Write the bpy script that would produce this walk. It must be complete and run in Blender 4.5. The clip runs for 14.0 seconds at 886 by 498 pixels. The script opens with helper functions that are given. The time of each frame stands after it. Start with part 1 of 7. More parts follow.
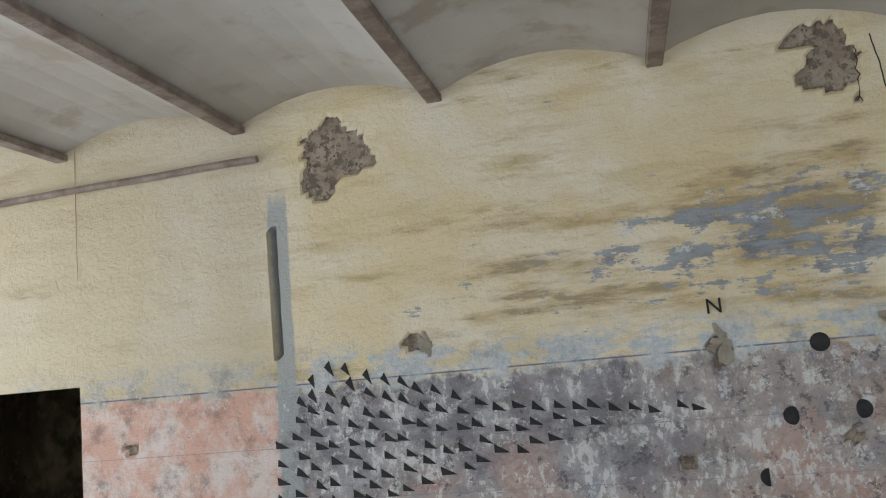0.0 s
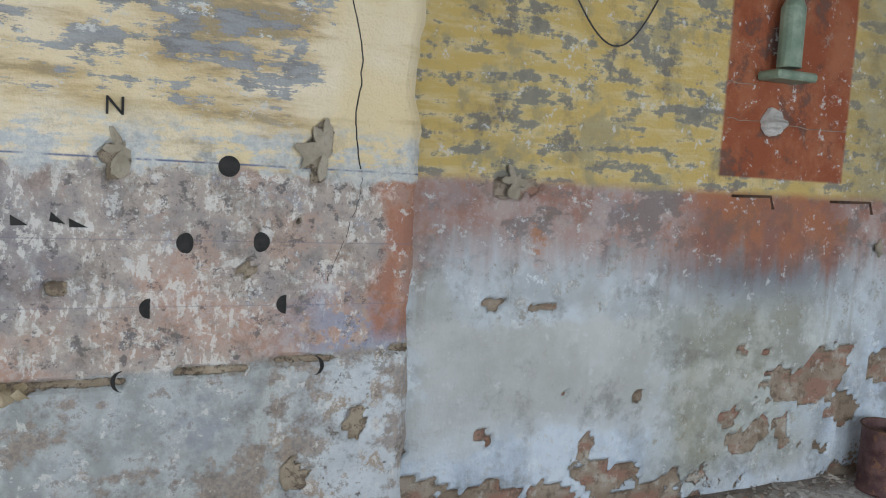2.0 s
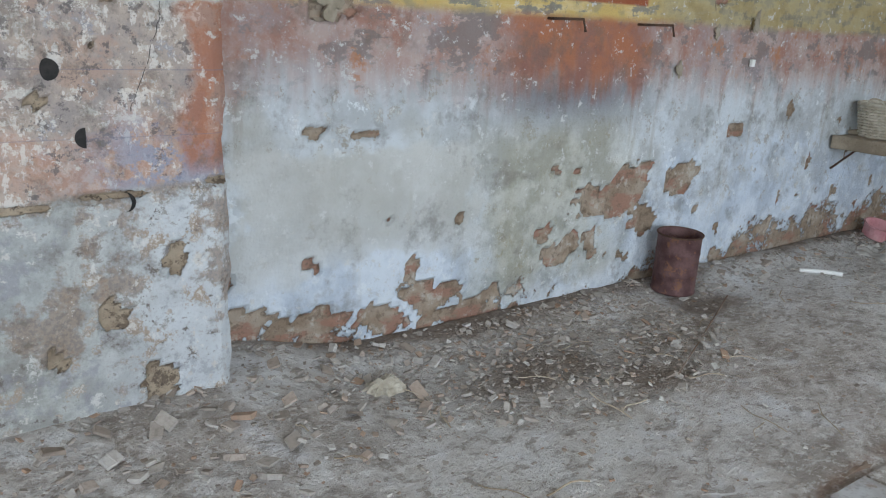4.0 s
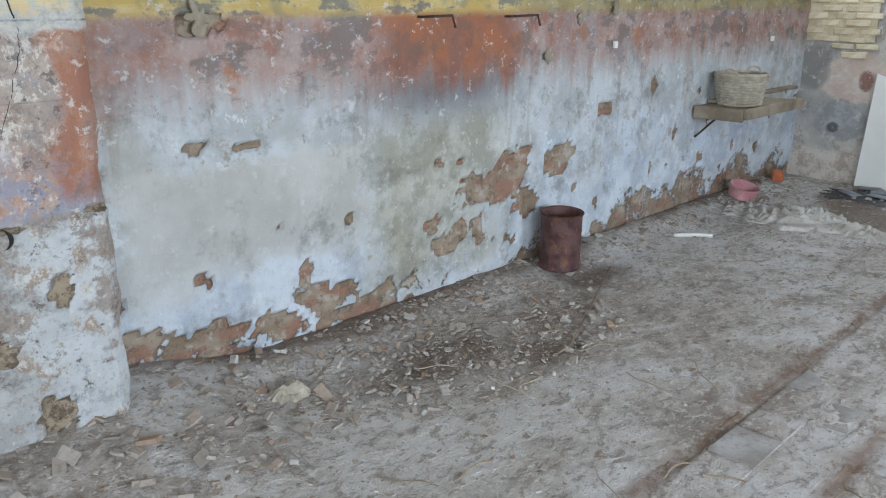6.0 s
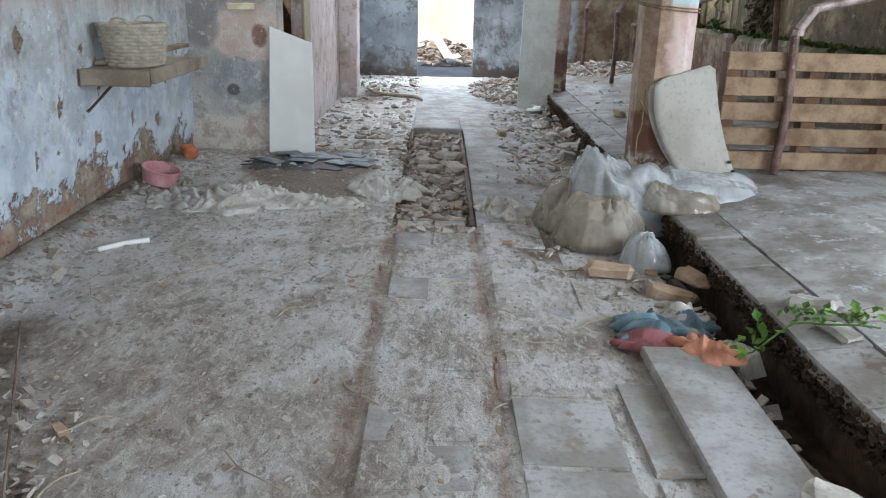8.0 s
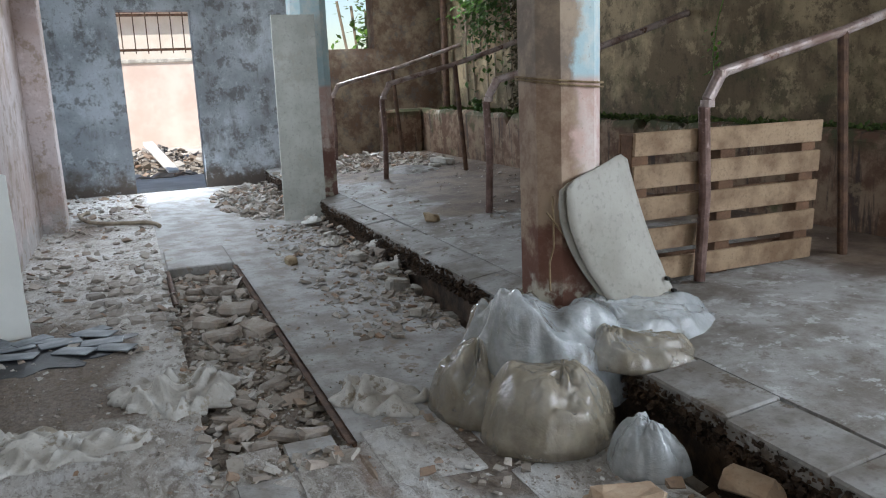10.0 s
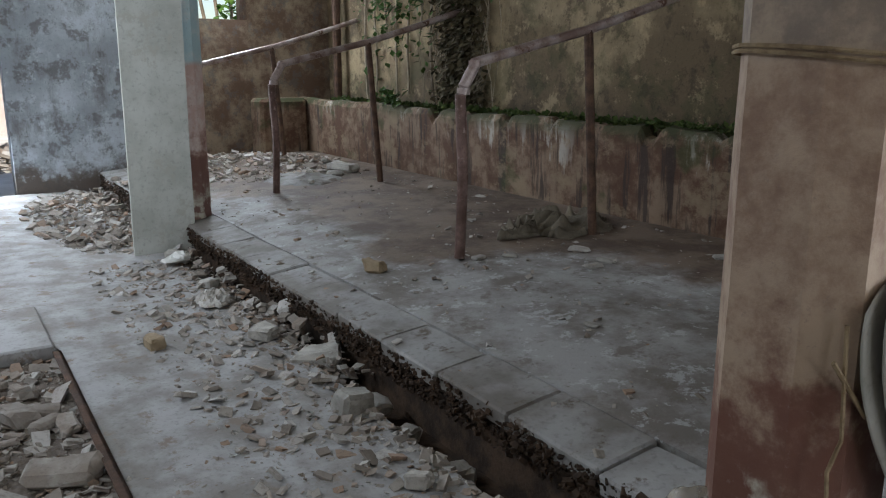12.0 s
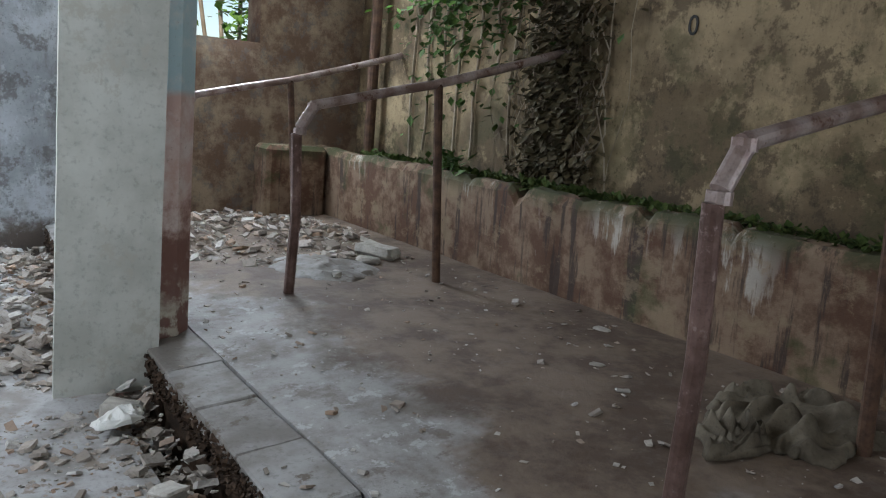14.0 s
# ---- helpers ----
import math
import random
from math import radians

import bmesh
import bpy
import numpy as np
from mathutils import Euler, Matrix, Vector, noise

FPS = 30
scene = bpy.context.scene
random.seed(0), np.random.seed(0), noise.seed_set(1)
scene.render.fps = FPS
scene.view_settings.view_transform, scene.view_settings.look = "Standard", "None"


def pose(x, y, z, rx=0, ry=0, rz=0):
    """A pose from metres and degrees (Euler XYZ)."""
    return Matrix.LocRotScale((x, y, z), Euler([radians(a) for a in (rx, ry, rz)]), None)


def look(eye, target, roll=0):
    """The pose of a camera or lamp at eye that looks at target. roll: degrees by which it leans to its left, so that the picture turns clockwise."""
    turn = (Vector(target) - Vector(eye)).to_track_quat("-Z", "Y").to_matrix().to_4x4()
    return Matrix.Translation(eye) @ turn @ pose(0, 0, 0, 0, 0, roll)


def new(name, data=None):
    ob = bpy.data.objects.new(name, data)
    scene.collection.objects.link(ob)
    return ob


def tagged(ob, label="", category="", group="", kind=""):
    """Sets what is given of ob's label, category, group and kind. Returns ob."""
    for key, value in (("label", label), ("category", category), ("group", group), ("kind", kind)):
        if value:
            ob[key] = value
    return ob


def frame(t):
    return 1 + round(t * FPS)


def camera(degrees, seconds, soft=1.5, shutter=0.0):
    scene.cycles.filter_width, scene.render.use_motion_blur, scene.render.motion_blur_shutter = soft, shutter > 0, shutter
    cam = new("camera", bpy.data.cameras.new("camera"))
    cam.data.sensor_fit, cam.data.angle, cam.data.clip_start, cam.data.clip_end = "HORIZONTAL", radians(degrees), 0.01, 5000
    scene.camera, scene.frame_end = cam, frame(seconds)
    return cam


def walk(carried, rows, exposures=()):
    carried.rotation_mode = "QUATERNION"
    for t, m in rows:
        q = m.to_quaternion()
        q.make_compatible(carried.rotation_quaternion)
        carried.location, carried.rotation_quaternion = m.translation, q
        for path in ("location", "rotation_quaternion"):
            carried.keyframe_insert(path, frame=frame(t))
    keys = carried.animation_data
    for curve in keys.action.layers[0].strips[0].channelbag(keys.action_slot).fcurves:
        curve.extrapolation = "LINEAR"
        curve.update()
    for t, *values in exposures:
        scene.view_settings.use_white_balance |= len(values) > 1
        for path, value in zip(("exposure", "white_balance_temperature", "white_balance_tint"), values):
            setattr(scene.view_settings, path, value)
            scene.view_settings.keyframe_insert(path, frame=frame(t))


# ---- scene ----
cam = camera(58.4, 14.0, soft=1.1)
PATH = [
    (0, (0.133, 0.767, 1.721), (-0.29, 2.702, 1.993), -5.2),
    (0.5, (0.082, 0.955, 1.707), (0.139, 2.952, 1.799), -2.5),
    (1, (0.133, 1.057, 1.681), (0.37, 3.043, 1.63), -0.8),
    (1.5, (0.263, 1.154, 1.669), (0.756, 3.086, 1.508), 1.9),
    (2, (0.383, 1.257, 1.653), (1.215, 3.067, 1.476), 3.1),
    (2.5, (0.454, 1.281, 1.651), (1.551, 2.939, 1.435), 3.8),
    (3, (0.466, 1.26, 1.65), (1.602, 2.871, 1.31), 3.1),
    (3.5, (0.438, 1.265, 1.619), (1.576, 2.842, 1.152), 2.7),
    (3.7, (0.428, 1.259, 1.611), (1.578, 2.807, 1.08), 3.1),
    (5.8, (0.377, 1.145, 1.744), (1.67, 2.537, 1.119), -0.0),
    (6, (0.39, 1.159, 1.732), (1.746, 2.501, 1.132), 0.2),
    (6.5, (0.509, 1.238, 1.582), (2.037, 2.405, 1.032), 1.6),
    (7, (0.808, 1.509, 1.44), (2.567, 2.314, 0.931), 4.6),
    (7.5, (1.17, 1.887, 1.381), (3.03, 2.17, 0.702), 5.1),
    (8, (1.653, 2.147, 1.419), (3.554, 2.13, 0.796), 1.5),
    (8.5, (2.109, 2.323, 1.482), (4.026, 2.183, 0.93), -0.3),
    (9, (2.584, 2.549, 1.429), (4.489, 2.22, 0.916), -2.0),
    (9.2, (2.767, 2.601, 1.41), (4.661, 2.2, 0.911), -2.4),
    (11.3, (5.191, 2.49, 1.374), (6.857, 1.448, 1.005), -0.7),
    (11.5, (5.423, 2.447, 1.379), (7.082, 1.406, 0.974), -0.6),
    (12, (5.91, 2.295, 1.337), (7.551, 1.243, 0.889), -0.0),
    (12.5, (6.493, 2.144, 1.336), (8.098, 1.042, 0.877), 0.6),
    (13, (7.047, 1.977, 1.328), (8.611, 0.825, 0.85), 2.1),
    (13.5, (7.566, 1.736, 1.332), (9.15, 0.594, 0.897), 5.1),
    (14, (8.15, 1.63, 1.364), (9.787, 0.531, 1.032), 4.8),
]
EXPOSURES = [(0, -0.55), (1, -0.4), (1.5, -0.3), (2, 0.05), (3, 0.3), (3.5, 0.26), (6, 0.38), (7.5, 0.40), (8, 0.38), (9, 0.12), (11.5, 0.05), (12.5, 0.02), (13, 0.5), (13.5, 0.58), (14, 0.12)]
walk(cam, [(t, look(eye, target, roll)) for t, eye, target, roll in PATH], EXPOSURES)

# ---- light ----
world = bpy.data.worlds.new("sky")
scene.world = world
world.use_nodes = True
_wt = world.node_tree
_sky = _wt.nodes.new("ShaderNodeTexSky")
_sky.sky_type, _sky.sun_disc = "NISHITA", False
_sky.sun_elevation, _sky.sun_rotation = radians(49), radians(-51)
_wt.links.new(_sky.outputs[0], _wt.nodes["Background"].inputs[0])
_wt.nodes["Background"].inputs[1].default_value = 0.15


def lamp(name, kind, power, m, size=(1, 1), colour=(1, 1, 1)):
    data = bpy.data.lights.new(name, kind)
    data.energy, data.color = power, colour
    if kind == "AREA":
        data.shape, data.size, data.size_y = "RECTANGLE", size[0], size[1]
    ob = new(name, data)
    ob.matrix_world = m
    return ob


sun = lamp("sun", "SUN", 5.0, look((0, 0, 0), (0.5, -0.4, -0.75)), colour=(1, 0.95, 0.87))
sun.data.angle = radians(0.5)
COOL = (0.775, 0.88, 1.0)
lamp("gate_daylight", "AREA", 115, look((-3.9, 2.35, 1.45), (3, 2.5, 1.2)), (2.8, 2.5), COOL)
lamp("window_daylight_west", "AREA", 56, look((-1.9, -2.0, 1.75), (-1.2, 4, 1.5)), (1.5, 1.3), COOL)
lamp("window_daylight_mid", "AREA", 120, look((1.2, -2.0, 1.75), (1.8, 4, 0.9)), (1.5, 1.3), COOL)
lamp("window_daylight_east", "AREA", 120, look((4.3, -2.0, 1.75), (6.2, 4, 0.5)), (1.5, 1.3), COOL)
# two added fill lamps, set in unseen high openings of the north side
lamp("north_fill_lamp", "AREA", 18, look((7.7, 4.28, 2.55), (7.2, 0.8, 0.0)), (1.6, 0.5), COOL)
lamp("passage_fill_lamp", "AREA", 60, look((10.9, 3.42, 2.5), (10.3, 0.6, 0.0)), (1.4, 0.5), COOL)
lamp("ivy_opening_daylight", "AREA", 17, look((14.0, -2.0, 2.6), (13.6, 0.4, 0.2)), (1.2, 0.4), COOL)
lamp("door_daylight", "AREA", 95, look((15.35, 2.07, 1.25), (8, 2.2, 0.4)), (0.9, 2.3), COOL)
lamp("end_window_daylight", "AREA", 85, look((15.35, -0.62, 2.2), (10, 0.0, 0.4)), (0.7, 0.7), COOL)


# ---- materials ----
class Shade:
    """A small writer for node materials."""

    def __init__(self, name, rough=0.85, metal=0.0, spec=0.3):
        self.m = bpy.data.materials.new(name)
        self.m.use_nodes = True
        self.t = self.m.node_tree
        self.b = self.t.nodes["Principled BSDF"]
        self.b.inputs["Roughness"].default_value = rough
        self.b.inputs["Metallic"].default_value = metal
        self.b.inputs["Specular IOR Level"].default_value = spec
        self.pos = self.t.nodes.new("ShaderNodeNewGeometry").outputs["Position"]
        self.obj = self.t.nodes.new("ShaderNodeTexCoord").outputs["Object"]

    def put(self, socket, value):
        if isinstance(value, (int, float)):
            socket.default_value = value
        elif isinstance(value, tuple):
            socket.default_value = value if len(value) == len(socket.default_value) else (*value, 1)
        else:
            self.t.links.new(value, socket)

    def scaled(self, v, s):
        n = self.t.nodes.new("ShaderNodeVectorMath")
        n.operation = "MULTIPLY"
        self.put(n.inputs[0], v)
        n.inputs[1].default_value = s
        return n.outputs[0]

    def noise(self, v, scale, detail=5, rough=0.6, dist=0.0):
        n = self.t.nodes.new("ShaderNodeTexNoise")
        self.put(n.inputs["Vector"], v)
        n.inputs["Scale"].default_value, n.inputs["Detail"].default_value = scale, detail
        n.inputs["Roughness"].default_value, n.inputs["Distortion"].default_value = rough, dist
        return n.outputs["Fac"]

    def cells(self, v, scale, what="Distance"):
        n = self.t.nodes.new("ShaderNodeTexVoronoi")
        self.put(n.inputs["Vector"], v)
        n.inputs["Scale"].default_value = scale
        return n.outputs[what]

    def math(self, op, a, b=0.0):
        n = self.t.nodes.new("ShaderNodeMath")
        n.operation = op
        self.put(n.inputs[0], a)
        self.put(n.inputs[1], b)
        return n.outputs[0]

    def step(self, v, a, b):
        n = self.t.nodes.new("ShaderNodeMapRange")
        n.interpolation_type = "SMOOTHSTEP"
        self.put(n.inputs[0], v)
        lo, hi = (a, b) if a < b else (b, a)
        n.inputs[1].default_value, n.inputs[2].default_value = lo, hi
        n.inputs[3].default_value, n.inputs[4].default_value = (0, 1) if a < b else (1, 0)
        return n.outputs[0]

    def mix(self, f, a, b):
        n = self.t.nodes.new("ShaderNodeMix")
        n.data_type = "RGBA"
        self.put(n.inputs[0], f)
        self.put(n.inputs[6], a)
        self.put(n.inputs[7], b)
        return n.outputs[2]

    def xyz(self, v):
        n = self.t.nodes.new("ShaderNodeSeparateXYZ")
        self.put(n.inputs[0], v)
        return n.outputs

    def attr(self, name):
        n = self.t.nodes.new("ShaderNodeAttribute")
        n.attribute_name = name
        return n.outputs["Fac"]

    def rand(self):
        return self.t.nodes.new("ShaderNodeObjectInfo").outputs["Random"]

    def island(self):
        return self.t.nodes.new("ShaderNodeNewGeometry").outputs["Random Per Island"]

    def band(self, v, a, b, soft):
        return self.math("MULTIPLY", self.step(v, a - soft, a + soft), self.step(v, b + soft, b - soft))

    def done(self, colour, bump=None, strength=0.4, distance=0.01, rough=None):
        self.put(self.b.inputs["Base Color"], colour)
        if bump is not None:
            n = self.t.nodes.new("ShaderNodeBump")
            n.inputs["Strength"].default_value, n.inputs["Distance"].default_value = strength, distance
            self.put(n.inputs["Height"], bump)
            self.t.links.new(n.outputs[0], self.b.inputs["Normal"])
        if rough is not None:
            self.put(self.b.inputs["Roughness"], rough)
        return self.m


def speckled(name, dark, light, scale=8.0, rough=0.9, bump=0.4, metal=0.0, fine=70.0, vary=0.0, third=None, spec=0.3, own=True):
    """Two tones mixed at two scales, a third one in spots, and a fine relief."""
    s = Shade(name, rough, metal, spec)
    v = s.obj if own else s.pos
    a, b = s.noise(v, scale, 6), s.noise(v, fine, 4)
    c = s.mix(s.step(a, 0.35, 0.65), dark, light)
    c = s.mix(s.math("MULTIPLY", s.step(b, 0.5, 0.75), 0.45), c, tuple(x * 0.55 for x in dark))
    if third:
        c = s.mix(s.step(s.noise(v, scale * 1.7, 6, 0.7), 0.56, 0.64), c, third)
    if vary:
        n = s.t.nodes.new("ShaderNodeHueSaturation")
        s.put(n.inputs["Value"], s.math("ADD", s.math("MULTIPLY", s.rand(), vary), 1 - vary / 2))
        s.put(n.inputs["Color"], c)
        c = n.outputs[0]
    return s.done(c, s.math("ADD", a, s.math("MULTIPLY", b, 0.5)), bump, 0.01)


def wall_north_paint():
    """Ochre over rust-red over pale limewash, flaking; bare plaster where attribute 'peel' says so."""
    s = Shade("flaking_limewash_wall", 0.9)
    x, y, z = s.xyz(s.pos)
    fine = s.noise(s.pos, 45, 6, 0.7)
    mid = s.noise(s.pos, 5.0, 7, 0.65)
    big = s.noise(s.pos, 1.3, 4)
    streak = s.noise(s.scaled(s.pos, (3.0, 3.0, 14.0)), 1.0, 6, 0.6)
    drip = s.noise(s.scaled(s.pos, (9.0, 9.0, 1.2)), 1.0, 5, 0.6)
    wob = s.math("ADD", z, s.math("MULTIPLY", s.math("SUBTRACT", mid, 0.5), 0.22))
    low = s.mix(s.step(mid, 0.38, 0.62), (0.42, 0.48, 0.56), (0.60, 0.68, 0.78))
    warm = s.mix(s.step(mid, 0.36, 0.64), (0.50, 0.48, 0.40), (0.64, 0.64, 0.58))
    low = s.mix(s.math("MULTIPLY", s.step(s.math("ADD", z, s.math("MULTIPLY", s.math("SUBTRACT", s.noise(s.pos, 1.9, 6, 0.6), 0.5), 1.9)), 0.35, 0.95), 0.42), low, warm)
    low = s.mix(s.math("MULTIPLY", s.step(big, 0.50, 0.68), 0.6), low, (0.44, 0.43, 0.37))
    low = s.mix(s.math("MULTIPLY", s.step(drip, 0.56, 0.70), 0.4), low, (0.33, 0.30, 0.24))
    low = s.mix(s.math("MULTIPLY", s.step(fine, 0.62, 0.72), 0.5), low, (0.27, 0.26, 0.23))
    low = s.mix(s.math("MULTIPLY", s.step(s.noise(s.pos, 12, 7, 0.75), 0.60, 0.64), 0.7), low, (0.31, 0.27, 0.21))
    low = s.mix(s.math("MULTIPLY", s.step(s.noise(s.pos, 2.4, 6, 0.7), 0.56, 0.66), 0.6), low, (0.72, 0.76, 0.78))
    low = s.mix(s.math("MULTIPLY", s.step(s.noise(s.pos, 8.0, 9, 0.78), 0.575, 0.605), 0.7), low, (0.34, 0.31, 0.26))
    low = s.mix(s.math("MULTIPLY", s.step(s.noise(s.pos, 6.2, 9, 0.78), 0.585, 0.61), 0.8), low, (0.76, 0.80, 0.82))
    warp = s.math("MULTIPLY", s.math("SUBTRACT", s.noise(s.pos, 2.2, 6, 0.65), 0.5), 1.0)
    xw, zw = s.math("ADD", x, warp), s.math("ADD", z, s.math("MULTIPLY", warp, 0.45))
    olive = s.math("MULTIPLY", s.band(xw, 3.05, 4.15, 0.35), s.band(zw, 0.18, 1.12, 0.16))
    low = s.mix(s.math("MULTIPLY", olive, 0.62), low, s.mix(s.step(mid, 0.4, 0.6), (0.29, 0.265, 0.165), (0.47, 0.45, 0.34)))
    cement = s.math("MULTIPLY", s.band(xw, 1.68, 3.0, 0.06), s.band(zw, 0.46, 1.03, 0.035))
    low = s.mix(s.math("MULTIPLY", cement, 0.78), low, s.mix(s.step(s.noise(s.pos, 2.6, 5, 0.6), 0.38, 0.64), (0.47, 0.465, 0.42), (0.60, 0.605, 0.58)))
    foot = s.math("MULTIPLY", s.step(zw, 0.62, 0.42), s.step(olive, 0.5, 0.2))
    low = s.mix(s.math("MULTIPLY", foot, 0.55), low, s.mix(s.step(mid, 0.4, 0.6), (0.55, 0.62, 0.70), (0.72, 0.77, 0.82)))
    red = s.mix(s.step(mid, 0.38, 0.62), (0.37, 0.20, 0.155), (0.46, 0.36, 0.33))
    red = s.mix(s.math("MULTIPLY", s.step(fine, 0.52, 0.68), 0.6), red, (0.52, 0.49, 0.48))
    red = s.mix(s.math("MULTIPLY", s.step(s.noise(s.scaled(s.pos, (4.0, 4.0, 7.0)), 1.0, 8, 0.7), 0.53, 0.58), 0.85), red, (0.22, 0.185, 0.175))
    red = s.mix(s.math("MULTIPLY", s.step(s.noise(s.pos, 4.3, 7, 0.7), 0.60, 0.64), 0.8), red, (0.44, 0.20, 0.10))
    red = s.mix(s.math("MULTIPLY", s.step(s.noise(s.pos, 2.0, 6, 0.7), 0.5, 0.62), 0.6), red, (0.34, 0.30, 0.31))
    ochre = s.mix(s.step(streak, 0.42, 0.60), (0.58, 0.42, 0.15), (0.66, 0.54, 0.29))
    ochre = s.mix(s.math("MULTIPLY", s.step(mid, 0.50, 0.62), 0.7), ochre, (0.33, 0.29, 0.18))
    grimy = s.math("ADD", s.math("MULTIPLY", streak, 0.55), s.math("MULTIPLY", s.noise(s.pos, 9, 8, 0.72), 0.45))
    ochre = s.mix(s.math("MULTIPLY", s.step(grimy, 0.51, 0.55), 0.85), ochre, (0.20, 0.20, 0.185))
    ochre = s.mix(s.step(s.noise(s.pos, 3.1, 7, 0.7), 0.66, 0.70), ochre, (0.60, 0.63, 0.64))
    ochre = s.mix(s.math("MULTIPLY", s.step(s.math("ADD", x, warp), 4.1, 4.5), 0.65), ochre, s.mix(s.step(mid, 0.4, 0.6), (0.23, 0.20, 0.125), (0.42, 0.36, 0.22)))
    edge = s.math("ADD", z, s.math("ADD", s.math("MULTIPLY", s.math("SUBTRACT", drip, 0.5), 0.5), s.math("MULTIPLY", s.math("SUBTRACT", mid, 0.5), 0.45)))
    c = s.mix(s.step(edge, 1.16, 1.46), low, red)
    smoke = s.math("MULTIPLY", s.band(x, 3.1, 4.2, 0.35), s.band(wob, 1.12, 1.38, 0.14))
    c = s.mix(s.math("MULTIPLY", smoke, 0.8), c, (0.16, 0.16, 0.18))
    rust = s.math("MULTIPLY", s.band(x, 3.15, 4.25, 0.15), s.band(edge, 1.32, 1.75, 0.12))
    c = s.mix(s.math("MULTIPLY", rust, 0.85), c, s.mix(s.step(mid, 0.4, 0.6), (0.40, 0.15, 0.07), (0.27, 0.11, 0.075)))
    c = s.mix(s.step(s.math("ADD", z, s.math("MULTIPLY", mid, 0.06)), 1.66, 1.72), c, ochre)
    panel = s.math("MULTIPLY", s.band(x, 3.31, 4.19, 0.012), s.step(z, 1.735, 1.75))
    pc = s.mix(s.step(mid, 0.4, 0.65), (0.30, 0.085, 0.038), (0.38, 0.14, 0.07))
    pc = s.mix(s.math("MULTIPLY", s.step(s.noise(s.pos, 4.5, 8, 0.72), 0.50, 0.60), 0.75), pc, (0.12, 0.055, 0.042))
    pc = s.mix(s.math("MULTIPLY", s.step(s.noise(s.pos, 11, 7, 0.72), 0.60, 0.65), 0.6), pc, (0.36, 0.27, 0.22))
    c = s.mix(s.math("MULTIPLY", panel, s.step(fine, 0.74, 0.66)), c, pc)
    grime = s.math("MULTIPLY", s.step(s.noise(s.pos, 4.5, 9, 0.72), 0.52, 0.68), 0.5)
    c = s.mix(grime, c, (0.15, 0.128, 0.11))
    flake = s.math("MULTIPLY", s.step(s.noise(s.pos, 16.0, 8, 0.75), 0.595, 0.63), 0.75)
    c = s.mix(flake, c, (0.64, 0.65, 0.64))
    peel = s.attr("peel")
    bare = s.mix(s.step(mid, 0.4, 0.6), (0.28, 0.21, 0.15), (0.40, 0.33, 0.26))
    bare = s.mix(s.math("MULTIPLY", s.step(s.noise(s.scaled(s.pos, (3.0, 3.0, 7.0)), 1.0, 5, 0.6), 0.50, 0.58), 0.85), bare, (0.34, 0.185, 0.135))
    bare = s.mix(s.math("MULTIPLY", s.step(s.noise(s.pos, 18, 6, 0.7), 0.52, 0.62), 0.7), bare, (0.17, 0.125, 0.09))
    bare = s.mix(s.math("MULTIPLY", s.step(s.noise(s.pos, 10, 6, 0.7), 0.56, 0.64), 0.7), bare, (0.50, 0.46, 0.40))
    bare = s.mix(s.math("MULTIPLY", s.step(fine, 0.58, 0.70), 0.6), bare, (0.11, 0.085, 0.065))
    rag = s.math("ADD", s.math("MULTIPLY", s.math("SUBTRACT", fine, 0.5), 0.9), s.math("MULTIPLY", s.math("SUBTRACT", s.noise(s.pos, 14, 5, 0.7), 0.5), 1.3))
    k = s.step(s.math("ADD", peel, rag), 0.46, 0.56)
    c = s.mix(k, c, bare)
    h = s.math("ADD", s.math("MULTIPLY", mid, 0.7), s.math("MULTIPLY", fine, 0.5))
    h = s.math("SUBTRACT", h, s.math("MULTIPLY", k, 0.8))
    return s.done(c, h, 1.0, 0.022)


